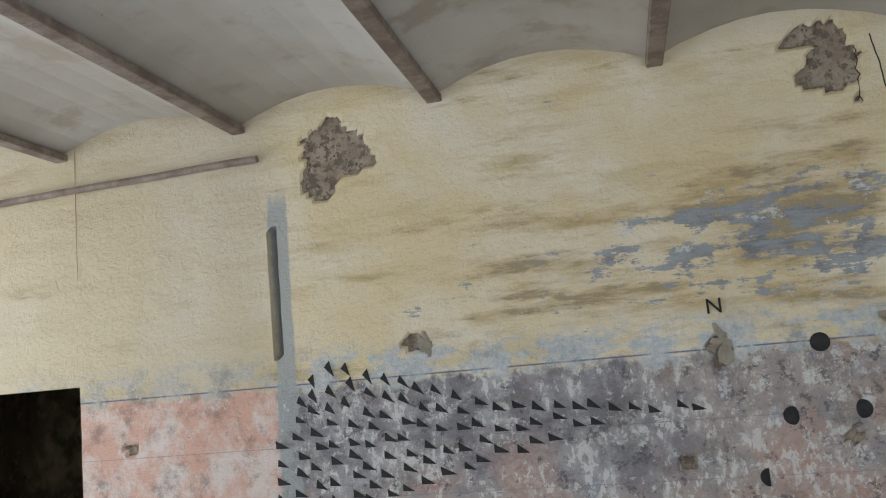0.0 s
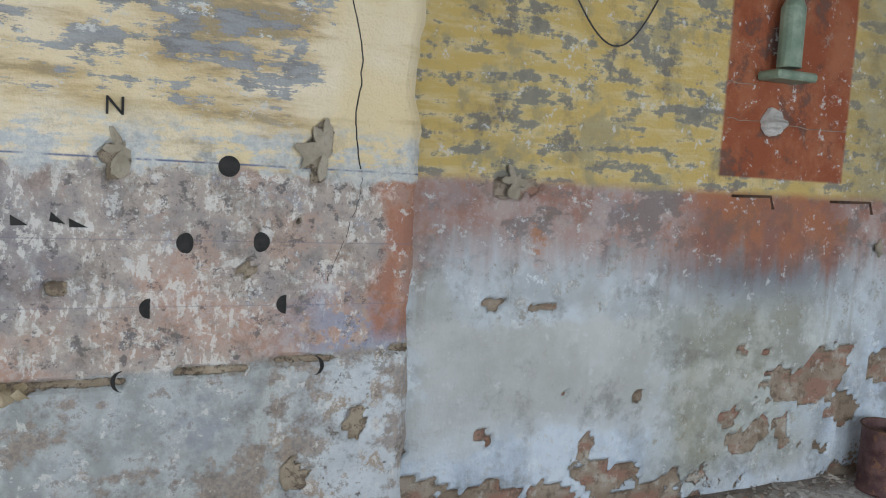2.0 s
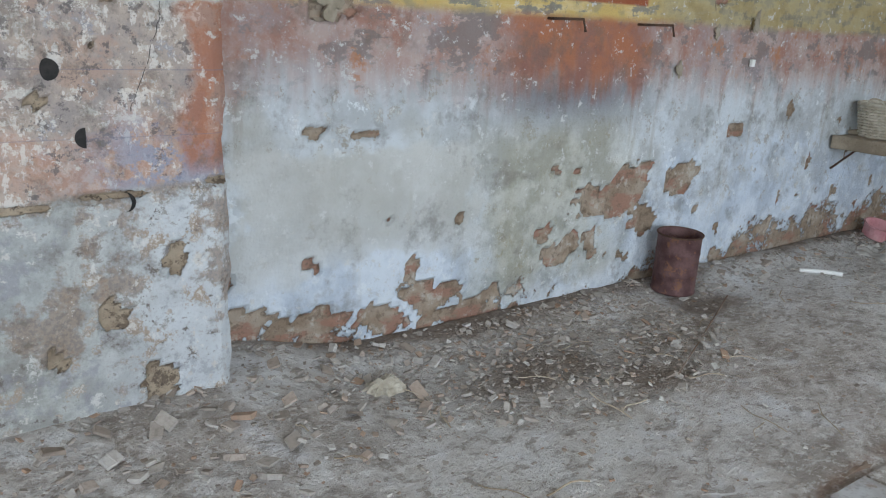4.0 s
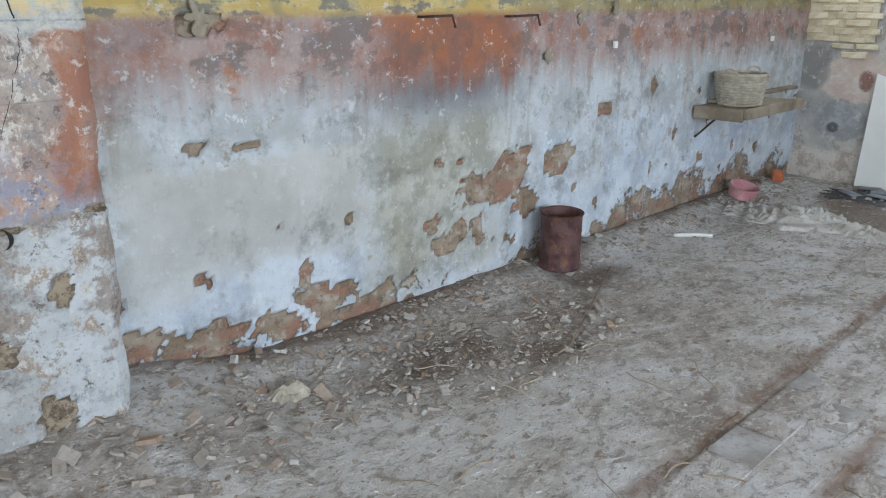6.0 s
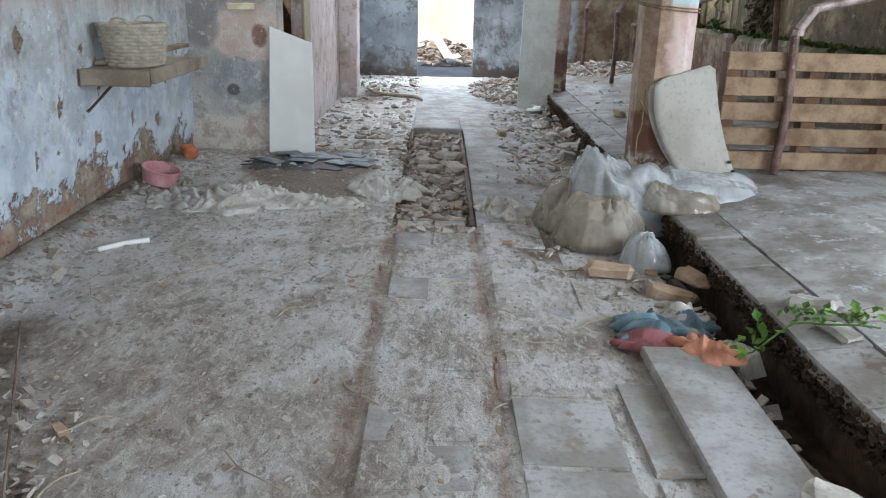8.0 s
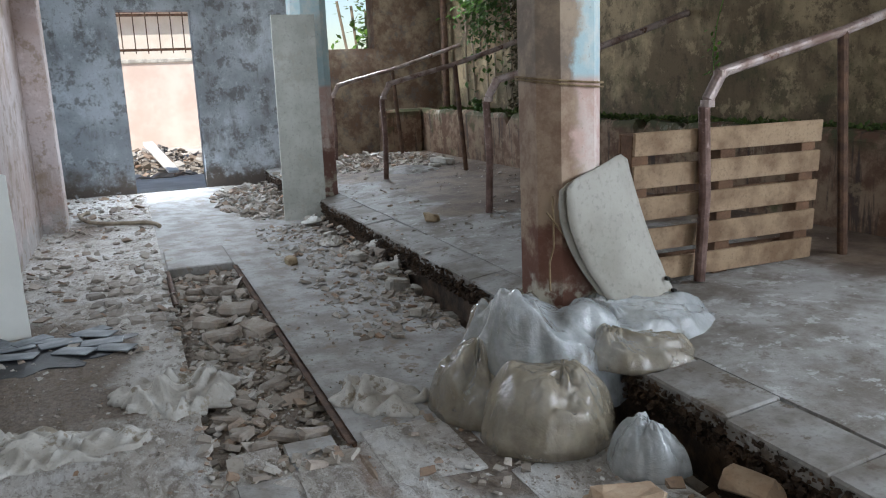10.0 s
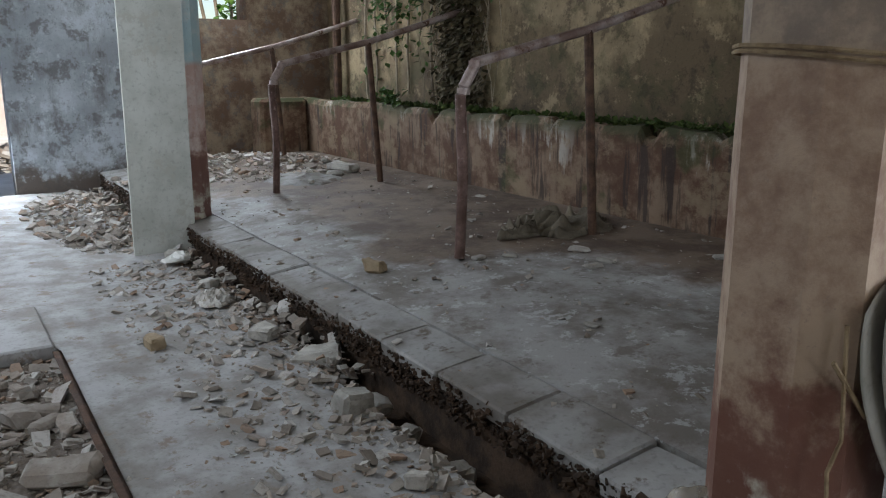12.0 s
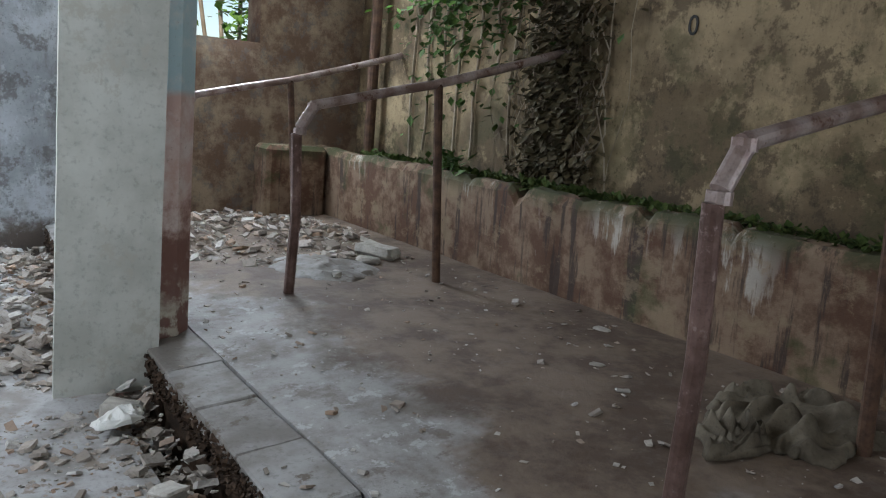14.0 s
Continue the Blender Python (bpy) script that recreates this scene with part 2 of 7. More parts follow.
def wall_pier_paint():
    """Cream-yellow wall over grey-pink worn plaster, a broken ledge and grey base."""
    s = Shade("flaking_yellow_wall", 0.9)
    x, y, z = s.xyz(s.pos)
    fine = s.noise(s.pos, 50, 6, 0.7)
    mid = s.noise(s.pos, 6.5, 7, 0.68)
    big = s.noise(s.pos, 1.5, 4)
    streak = s.noise(s.scaled(s.pos, (2.2, 2.2, 13.0)), 1.0, 8, 0.68)
    c_up = s.mix(s.step(big, 0.4, 0.65), (0.69, 0.56, 0.34), (0.75, 0.66, 0.50))
    c_up = s.mix(s.math("MULTIPLY", s.step(s.noise(s.scaled(s.pos, (1.2, 1.2, 6.0)), 1.6, 6, 0.7), 0.48, 0.66), 0.6), c_up, (0.56, 0.43, 0.22))
    c_up = s.mix(s.math("MULTIPLY", s.step(fine, 0.66, 0.72), 0.6), c_up, (0.3, 0.22, 0.12))
    zone = s.math("MULTIPLY", s.step(x, -1.2, 0.9), s.band(s.math("SUBTRACT", z, s.math("MULTIPLY", x, 0.10)), 1.74, 2.28, 0.20))
    zone = s.math("MULTIPLY", zone, s.step(x, 1.30, 1.05))
    tear = s.noise(s.scaled(s.pos, (6.0, 6.0, 22.0)), 1.0, 9, 0.78)
    smear = s.noise(s.scaled(s.pos, (1.7, 1.7, 8.5)), 1.0, 7, 0.66)
    k = s.math("ADD", s.math("ADD", s.math("MULTIPLY", streak, 0.5), s.math("MULTIPLY", tear, 0.5)), s.math("SUBTRACT", s.math("MULTIPLY", zone, 0.15), 0.145))
    kb = s.math("ADD", smear, s.math("SUBTRACT", s.math("MULTIPLY", zone, 0.17), 0.11))
    c_up = s.mix(s.math("MULTIPLY", s.step(kb, 0.44, 0.62), 0.75), c_up, (0.40, 0.27, 0.11))
    c_up = s.mix(s.math("MULTIPLY", s.step(s.math("ADD", kb, s.math("MULTIPLY", s.math("SUBTRACT", tear, 0.5), 0.5)), 0.56, 0.62), 0.7), c_up, (0.30, 0.24, 0.15))
    c_up = s.mix(s.math("MULTIPLY", s.step(s.math("ADD", k, s.math("MULTIPLY", s.math("SUBTRACT", mid, 0.5), 0.45)), 0.50, 0.525), 0.88), c_up, s.mix(s.step(tear, 0.4, 0.6), (0.16, 0.17, 0.185), (0.29, 0.31, 0.335)))
    c_up = s.mix(s.math("MULTIPLY", zone, s.step(s.noise(s.scaled(s.pos, (9.0, 9.0, 16.0)), 1.0, 8, 0.75), 0.60, 0.63)), c_up, (0.58, 0.58, 0.55))
    blue = s.math("MULTIPLY", s.band(s.math("ADD", z, s.math("MULTIPLY", s.math("SUBTRACT", mid, 0.5), 0.3)), 1.58, 1.80, 0.04), s.step(s.math("ADD", s.math("MULTIPLY", mid, 0.5), s.math("MULTIPLY", tear, 0.5)), 0.47, 0.53))
    c_up = s.mix(s.math("MULTIPLY", blue, 0.75), c_up, s.mix(s.step(fine, 0.4, 0.6), (0.36, 0.42, 0.48), (0.52, 0.55, 0.56)))
    c_up = s.mix(s.math("MULTIPLY", s.step(x, -1.2, -1.5), 0.55), c_up, (0.48, 0.40, 0.28))
    worn = s.mix(s.step(mid, 0.36, 0.6), (0.30, 0.265, 0.25), (0.45, 0.375, 0.32))
    worn = s.mix(s.math("MULTIPLY", s.step(s.noise(s.pos, 3.4, 6, 0.7), 0.52, 0.60), 0.65), worn, (0.43, 0.29, 0.225))
    worn = s.mix(s.step(s.noise(s.pos, 13, 8, 0.75), 0.55, 0.60), worn, (0.54, 0.51, 0.47))
    worn = s.mix(s.math("MULTIPLY", s.step(fine, 0.55, 0.66), 0.7), worn, (0.20, 0.17, 0.155))
    worn = s.mix(s.math("MULTIPLY", s.step(s.noise(s.pos, 8, 7, 0.7), 0.58, 0.64), 0.7), worn, (0.26, 0.27, 0.32))
    violet = s.math("MULTIPLY", s.step(s.math("ADD", x, s.math("MULTIPLY", s.math("SUBTRACT", big, 0.5), 1.6)), 0.75, 0.1), s.step(z, 1.08, 1.25))
    worn = s.mix(s.math("MULTIPLY", violet, 0.7), worn, s.mix(s.step(mid, 0.4, 0.6), (0.17, 0.165, 0.185), (0.36, 0.35, 0.35)))
    flush = s.math("MULTIPLY", s.step(s.noise(s.pos, 2.3, 5, 0.6), 0.48, 0.60), s.step(s.math("ADD", z, s.math("MULTIPLY", mid, 0.3)), 1.62, 1.35))
    worn = s.mix(s.math("MULTIPLY", flush, 0.75), worn, s.mix(s.step(fine, 0.4, 0.62), (0.43, 0.25, 0.18), (0.52, 0.41, 0.36)))
    cream = s.math("MULTIPLY", s.step(x, 0.0, -0.9), s.step(s.math("ADD", z, s.math("MULTIPLY", mid, 0.3)), 1.36, 1.18))
    worn = s.mix(s.math("MULTIPLY", cream, 0.8), worn, (0.58, 0.50, 0.42))
    scratch = s.noise(s.scaled(s.pos, (34.0, 34.0, 15.0)), 1.0, 5, 0.65)
    worn = s.mix(s.math("MULTIPLY", s.step(s.math("ADD", scratch, s.math("MULTIPLY", s.math("SUBTRACT", mid, 0.5), 0.9)), 0.58, 0.62), 0.75), worn, (0.66, 0.63, 0.59))
    worn = s.mix(s.math("MULTIPLY", s.step(s.noise(s.pos, 17, 8, 0.76), 0.56, 0.60), 0.75), worn, (0.105, 0.095, 0.10))
    worn = s.mix(s.math("MULTIPLY", s.step(s.noise(s.scaled(s.pos, (9.0, 9.0, 12.0)), 1.0, 8, 0.76), 0.585, 0.615), 0.8), worn, (0.64, 0.60, 0.55))
    deep = s.math("MULTIPLY", s.math("MULTIPLY", s.step(x, 0.95, 1.25), s.step(z, 1.34, 1.12)), s.step(s.noise(s.pos, 9, 7, 0.7), 0.47, 0.53))
    worn = s.mix(s.math("MULTIPLY", deep, 0.7), worn, (0.25, 0.29, 0.39))
    redge = s.math("MULTIPLY", s.step(s.math("ADD", x, s.math("MULTIPLY", s.math("SUBTRACT", s.noise(s.pos, 3.0, 6, 0.7), 0.5), 0.35)), 1.36, 1.42), s.band(z, 1.05, 1.66, 0.05))
    worn = s.mix(s.math("MULTIPLY", redge, s.math("ADD", s.math("MULTIPLY", s.step(mid, 0.42, 0.54), 0.5), 0.45)), worn, s.mix(s.step(mid, 0.4, 0.6), (0.42, 0.17, 0.085), (0.33, 0.15, 0.10)))
    base = s.mix(s.step(mid, 0.4, 0.62), (0.28, 0.28, 0.26), (0.45, 0.46, 0.44))
    base = s.mix(s.math("MULTIPLY", s.step(x, 0.85, 1.4), 0.6), base, (0.62, 0.66, 0.70))
    base = s.mix(s.step(s.noise(s.pos, 8, 8, 0.75), 0.545, 0.60), base, (0.35, 0.28, 0.22))
    base = s.mix(s.step(s.noise(s.pos, 12, 7, 0.7), 0.60, 0.64), base, (0.17, 0.15, 0.14))
    base = s.mix(s.math("MULTIPLY", s.step(fine, 0.6, 0.7), 0.6), base, (0.22, 0.20, 0.17))
    cement = s.math("MULTIPLY", s.band(s.math("ADD", x, s.math("MULTIPLY", s.math("SUBTRACT", mid, 0.5), 0.5)), 0.05, 0.95, 0.05), s.step(s.math("ADD", z, s.math("MULTIPLY", s.math("SUBTRACT", big, 0.5), 0.9)), 0.45, 0.55))
    base = s.mix(s.math("MULTIPLY", cement, 0.9), base, s.mix(s.step(mid, 0.38, 0.64), (0.30, 0.31, 0.30), (0.46, 0.48, 0.48)))
    base = s.mix(s.math("MULTIPLY", s.step(x, -0.3, -0.9), 0.7), base, s.mix(s.step(mid, 0.4, 0.6), (0.38, 0.34, 0.28), (0.54, 0.49, 0.42)))
    base = s.mix(s.math("MULTIPLY", s.step(s.noise(s.pos, 6.5, 9, 0.78), 0.57, 0.60), 0.75), base, (0.24, 0.215, 0.19))
    base = s.mix(s.math("MULTIPLY", s.step(s.noise(s.pos, 9.2, 9, 0.78), 0.575, 0.605), 0.75), base, (0.64, 0.63, 0.60))
    blot = s.noise(s.pos, 3.6, 8, 0.72)
    base = s.mix(s.math("MULTIPLY", s.step(blot, 0.50, 0.57), 0.75), base, s.mix(s.step(fine, 0.42, 0.6), (0.30, 0.225, 0.17), (0.19, 0.15, 0.125)))
    base = s.mix(s.math("MULTIPLY", s.step(blot, 0.44, 0.38), 0.55), base, (0.25, 0.25, 0.28))
    left = s.step(x, -1.36, -1.40)
    salmon = s.mix(s.step(mid, 0.42, 0.62), (0.60, 0.36, 0.27), (0.66, 0.55, 0.48))
    worn = s.mix(left, worn, salmon)
    wobble = s.math("ADD", z, s.math("MULTIPLY", s.math("SUBTRACT", mid, 0.5), 0.05))
    ledge = s.math("SUBTRACT", wobble, s.math("MULTIPLY", x, 0.065))
    c = s.mix(s.step(ledge, 0.90, 0.93), base, worn)
    c = s.mix(s.step(s.math("ADD", z, s.math("MULTIPLY", s.math("SUBTRACT", mid, 0.5), 0.25)), 1.62, 1.66), c, c_up)
    c = s.mix(s.math("MULTIPLY", s.band(z, 1.660, 1.666, 0.003), s.step(mid, 0.64, 0.5)), c, (0.12, 0.14, 0.24))
    c = s.mix(s.math("MULTIPLY", s.band(z, 1.397, 1.400, 0.002), 0.6), c, (0.18, 0.17, 0.22))
    c = s.mix(s.math("MULTIPLY", s.band(z, 1.172, 1.175, 0.002), 0.5), c, (0.18, 0.17, 0.22))
    seam = s.math("MULTIPLY", s.band(s.math("ADD", x, s.math("MULTIPLY", s.math("SUBTRACT", mid, 0.5), 0.04)), -1.375, -1.285, 0.006), s.band(z, 0.95, 2.5, 0.05))
    c = s.mix(s.math("MULTIPLY", seam, 0.9), c, (0.35, 0.36, 0.34))
    grime = s.math("MULTIPLY", s.math("MULTIPLY", s.step(s.noise(s.pos, 6.0, 9, 0.78), 0.50, 0.66), 0.6), s.step(z, 1.95, 1.6))
    c = s.mix(grime, c, (0.15, 0.128, 0.11))
    flake = s.math("MULTIPLY", s.math("MULTIPLY", s.step(s.noise(s.pos, 16.0, 8, 0.75), 0.595, 0.63), 0.8), s.step(z, 1.85, 1.65))
    c = s.mix(flake, c, (0.58, 0.56, 0.52))
    peel = s.attr("peel")
    bare = s.mix(s.step(mid, 0.4, 0.6), (0.27, 0.21, 0.15), (0.38, 0.31, 0.23))
    bare = s.mix(s.step(s.noise(s.pos, 22, 6, 0.7), 0.50, 0.58), bare, (0.15, 0.115, 0.085))
    bare = s.mix(s.step(fine, 0.56, 0.66), bare, (0.09, 0.07, 0.055))
    rag = s.math("ADD", s.math("MULTIPLY", s.math("SUBTRACT", fine, 0.5), 0.8), s.math("MULTIPLY", s.math("SUBTRACT", s.noise(s.pos, 14, 5, 0.7), 0.5), 1.1))
    k2 = s.step(s.math("ADD", peel, rag), 0.46, 0.56)
    c = s.mix(k2, c, bare)
    h = s.math("ADD", s.math("MULTIPLY", mid, 0.7), s.math("MULTIPLY", fine, 0.5))
    h = s.math("SUBTRACT", h, s.math("MULTIPLY", k2, 0.8))
    gloss = s.math("SUBTRACT", 0.9, s.math("MULTIPLY", s.step(z, 1.7, 1.9), 0.35))
    return s.done(c, h, 0.95, 0.018, gloss)


def stained_wall(name, tone, tone2, dark, low, green=0.0, red=None, south=None):
    """Old render with sooty stains, damp and flakes."""
    s = Shade(name, 0.92)
    x, y, z = s.xyz(s.pos)
    fine = s.noise(s.pos, 40, 6, 0.7)
    mid = s.noise(s.pos, 4.0, 7, 0.68)
    big = s.noise(s.pos, 1.1, 5)
    drip = s.math("ADD", s.math("MULTIPLY", s.noise(s.scaled(s.pos, (3.4, 3.4, 0.9)), 1.0, 7, 0.7), 0.6), s.math("MULTIPLY", s.noise(s.pos, 2.1, 7, 0.7), 0.4))
    c = s.mix(s.step(big, 0.4, 0.62), tone, tone2)
    c = s.mix(s.math("MULTIPLY", s.step(drip, 0.5, 0.66), 0.75), c, dark)
    if red:
        c = s.mix(s.step(s.math("ADD", z, s.math("MULTIPLY", mid, 0.5)), red[1], red[1] - 0.25), c, red[0])
    c = s.mix(s.step(s.math("ADD", z, s.math("MULTIPLY", s.math("SUBTRACT", mid, 0.5), 0.9)), low[1], low[1] - 0.3), c, low[0])
    c = s.mix(s.math("MULTIPLY", s.step(s.noise(s.pos, 7.0, 8, 0.75), 0.58, 0.66), 0.4), c, tuple(min(0.8, v * 1.35) for v in tone2))
    c = s.mix(s.math("MULTIPLY", s.step(s.noise(s.pos, 5.5, 9, 0.74), 0.51, 0.60), 0.65), c, dark)
    c = s.mix(s.math("MULTIPLY", s.step(s.noise(s.pos, 3.4, 9, 0.74), 0.54, 0.62), 0.55), c, tuple(min(0.8, v * 1.2) for v in tone2))
    if green:
        c = s.mix(s.math("MULTIPLY", s.step(s.math("ADD", s.noise(s.pos, 3.2, 8, 0.74), s.math("MULTIPLY", s.band(z, 0.95, 1.45, 0.15), 0.06)), 0.53, 0.62), green), c, (0.045, 0.052, 0.02))
    if south:
        bare = s.mix(s.step(s.noise(s.pos, 3.0, 8, 0.72), 0.4, 0.62), south[0], south[1])
        bare = s.mix(s.math("MULTIPLY", s.step(s.noise(s.pos, 6.5, 8, 0.74), 0.53, 0.60), 0.6), bare, dark)
        c = s.mix(s.step(s.math("ADD", y, s.math("MULTIPLY", s.math("SUBTRACT", mid, 0.5), 0.6)), south[2], south[2] - 0.2), c, bare)
    c = s.mix(s.math("MULTIPLY", s.step(fine, 0.56, 0.7), 0.6), c, tuple(v * 0.5 for v in dark))
    return s.done(c, s.math("ADD", mid, s.math("MULTIPLY", fine, 0.5)), 0.55, 0.015)


def floor_paint():
    """Dusty trodden concrete: grey-brown dust, pale worn slabs, earth, crumbs and rust along the sunk rails."""
    s = Shade("dusty_concrete_floor", 0.86, spec=0.3)
    x, y, z = s.xyz(s.pos)
    fine = s.noise(s.pos, 34, 7, 0.74)
    grit = s.noise(s.pos, 130, 3, 0.6)
    mid = s.noise(s.pos, 2.6, 8, 0.62, 0.6)
    swirl = s.noise(s.scaled(s.pos, (1.0, 1.7, 1)), 5.5, 8, 0.66, 1.4)
    big = s.noise(s.scaled(s.pos, (0.6, 1.0, 1)), 1.0, 5, 0.55)
    c = s.mix(s.step(big, 0.34, 0.66), (0.43, 0.385, 0.345), (0.62, 0.60, 0.575))
    c = s.mix(s.math("MULTIPLY", s.step(mid, 0.47, 0.66), 0.75), c, (0.70, 0.70, 0.71))
    c = s.mix(s.math("MULTIPLY", s.step(mid, 0.50, 0.34), 0.6), c, (0.20, 0.165, 0.135))
    c = s.mix(s.math("MULTIPLY", s.step(swirl, 0.53, 0.64), 0.72), c, (0.24, 0.20, 0.168))
    c = s.mix(s.math("MULTIPLY", s.step(swirl, 0.47, 0.36), 0.6), c, (0.70, 0.685, 0.665))
    c = s.mix(s.math("MULTIPLY", s.step(s.noise(s.scaled(s.pos, (1.0, 1.6, 1)), 13, 8, 0.74), 0.53, 0.60), 0.55), c, (0.20, 0.165, 0.135))
    c = s.mix(s.math("MULTIPLY", s.step(s.noise(s.scaled(s.pos, (1.0, 1.5, 1)), 18, 8, 0.74), 0.54, 0.60), 0.55), c, (0.74, 0.73, 0.71))
    c = s.mix(s.math("MULTIPLY", s.step(fine, 0.56, 0.70), 0.4), c, (0.17, 0.145, 0.125))
    crumb = s.cells(s.pos, 62)
    size = s.step(s.noise(s.pos, 3.1, 6, 0.7), 0.44, 0.62)
    c = s.mix(s.math("MULTIPLY", s.math("MULTIPLY", s.step(crumb, 0.28, 0.18), size), 0.5), c, s.mix(s.step(s.noise(s.pos, 21, 2), 0.45, 0.55), (0.62, 0.60, 0.57), (0.28, 0.20, 0.15)))
    c = s.mix(s.math("MULTIPLY", s.step(grit, 0.60, 0.72), 0.35), c, (0.66, 0.64, 0.61))
    wob = s.math("ADD", y, s.math("MULTIPLY", s.math("SUBTRACT", s.noise(s.pos, 3.0, 6, 0.65), 0.5), 0.09))
    lines = s.math("ADD", s.band(wob, 1.885, 1.945, 0.045), s.band(wob, 2.395, 2.455, 0.045))
    lines = s.math("MULTIPLY", s.math("MULTIPLY", lines, s.step(x, 6.5, 6.4)), s.step(s.noise(s.pos, 3.2, 7, 0.7), 0.32, 0.58))
    c = s.mix(s.math("MULTIPLY", lines, 0.85), c, s.mix(s.step(fine, 0.45, 0.6), (0.17, 0.085, 0.05), (0.26, 0.16, 0.10)))
    # 'peel' carries earth spots, the darkening under piles and a strip by the wall
    dirt_dark = s.attr("peel")
    k = s.step(s.math("ADD", dirt_dark, s.math("MULTIPLY", s.math("SUBTRACT", mid, 0.5), 0.9)), 0.4, 0.66)
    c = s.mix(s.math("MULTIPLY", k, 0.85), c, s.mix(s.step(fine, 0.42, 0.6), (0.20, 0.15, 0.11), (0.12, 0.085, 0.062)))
    h = s.math("ADD", mid, s.math("ADD", s.math("MULTIPLY", fine, 0.7), s.math("ADD", s.math("MULTIPLY", grit, 0.2), s.math("MULTIPLY", swirl, 0.8))))
    return s.done(c, h, 1.0, 0.03)


def ceiling_paint():
    s = Shade("sooty_whitewashed_vault", 0.9)
    mid = s.noise(s.pos, 3.0, 7, 0.65)
    fine = s.noise(s.pos, 40, 5, 0.7)
    c = s.mix(s.step(s.noise(s.pos, 0.9, 4), 0.4, 0.65), (0.46, 0.42, 0.36), (0.58, 0.55, 0.50))
    c = s.mix(s.math("MULTIPLY", s.step(mid, 0.50, 0.64), 0.7), c, (0.37, 0.30, 0.225))
    c = s.mix(s.math("MULTIPLY", s.step(fine, 0.62, 0.72), 0.5), c, (0.25, 0.2, 0.16))
    return s.done(c, s.math("ADD", mid, s.math("MULTIPLY", fine, 0.4)), 0.35, 0.01)


def manger_paint():
    """Red-brown concrete with white lime run down from the top."""
    s = Shade("lime_streaked_manger", 0.9)
    x, y, z = s.xyz(s.pos)
    drip = s.noise(s.scaled(s.pos, (11.0, 11.0, 1.0)), 1.0, 6, 0.7)
    mid = s.noise(s.pos, 4.0, 7, 0.7)
    fine = s.noise(s.pos, 40, 5, 0.7)
    c = s.mix(s.step(mid, 0.4, 0.62), (0.095, 0.05, 0.031), (0.21, 0.145, 0.098))
    k = s.math("ADD", s.math("MULTIPLY", s.math("SUBTRACT", z, 0.62), 0.45), s.math("ADD", drip, s.math("MULTIPLY", s.noise(s.pos, 1.7, 6, 0.7), 0.75)))
    c = s.mix(s.math("MULTIPLY", s.math("MULTIPLY", s.step(k, 1.0, 1.10), s.step(s.noise(s.scaled(s.pos, (0.55, 1, 0.1)), 1.6, 4, 0.6), 0.46, 0.60)), 0.75), c, (0.46, 0.43, 0.38))
    c = s.mix(s.math("MULTIPLY", s.step(drip, 0.48, 0.38), 0.85), c, (0.045, 0.032, 0.027))
    c = s.mix(s.math("MULTIPLY", s.step(s.noise(s.scaled(s.pos, (1.6, 1.6, 2.4)), 1.4, 8, 0.75), 0.52, 0.60), 0.6), c, (0.24, 0.18, 0.115))
    c = s.mix(s.math("MULTIPLY", s.step(z, 0.80, 0.97), s.step(s.noise(s.pos, 3.4, 7, 0.72), 0.44, 0.54)), c, (0.055, 0.058, 0.026))
    c = s.mix(s.math("MULTIPLY", s.step(s.noise(s.pos, 2.2, 5), 0.58, 0.68), 0.6), c, (0.045, 0.06, 0.02))
    return s.done(c, s.math("ADD", mid, s.math("MULTIPLY", fine, 0.5)), 0.55, 0.012)


def plastic_film(name, tint, alpha):
    """Thin wrinkled film: partly see-through, glossy, letting light through."""
    s = Shade(name, 0.14, spec=0.9)
    mid = s.noise(s.obj, 5, 6, 0.65)
    c = s.mix(s.step(mid, 0.40, 0.68), tint, tuple(v * 0.6 for v in tint))
    c = s.mix(s.math("MULTIPLY", s.step(s.noise(s.obj, 11, 7, 0.7), 0.56, 0.66), 0.5), c, (0.30, 0.26, 0.21))
    s.put(s.b.inputs["Alpha"], s.math("ADD", s.math("MULTIPLY", s.step(s.noise(s.obj, 3.5, 5, 0.6), 0.35, 0.65), 0.25), alpha))
    s.b.inputs["Subsurface Weight"].default_value = 0.25
    s.b.inputs["Subsurface Radius"].default_value = (0.05, 0.05, 0.05)
    fold = s.math("ABSOLUTE", s.math("SUBTRACT", s.noise(s.obj, 8, 4, 0.6, 1.0), 0.5))
    wrinkle = s.math("ABSOLUTE", s.math("SUBTRACT", s.noise(s.obj, 24, 4, 0.6, 1.5), 0.5))
    return s.done(c, s.math("ADD", s.math("MULTIPLY", fold, -1.0), s.math("MULTIPLY", wrinkle, -0.3)), 0.6, 0.025)


M_NORTH = wall_north_paint()
M_PIER = wall_pier_paint()
M_FLOOR = floor_paint()
M_CEIL = ceiling_paint()
M_MANGER = manger_paint()
M_END = stained_wall("sooty_blue_grey_wall", (0.30, 0.33, 0.36), (0.50, 0.55, 0.60), (0.12, 0.11, 0.10), ((0.15, 0.125, 0.11), 0.4), south=((0.12, 0.075, 0.05), (0.26, 0.20, 0.14), 0.0))
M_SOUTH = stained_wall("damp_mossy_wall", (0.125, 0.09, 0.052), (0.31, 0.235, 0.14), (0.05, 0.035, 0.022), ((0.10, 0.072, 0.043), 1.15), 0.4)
M_PINK = stained_wall("faded_pink_plaster", (0.46, 0.36, 0.33), (0.55, 0.48, 0.48), (0.26, 0.19, 0.13), ((0.42, 0.39, 0.38), 0.35))
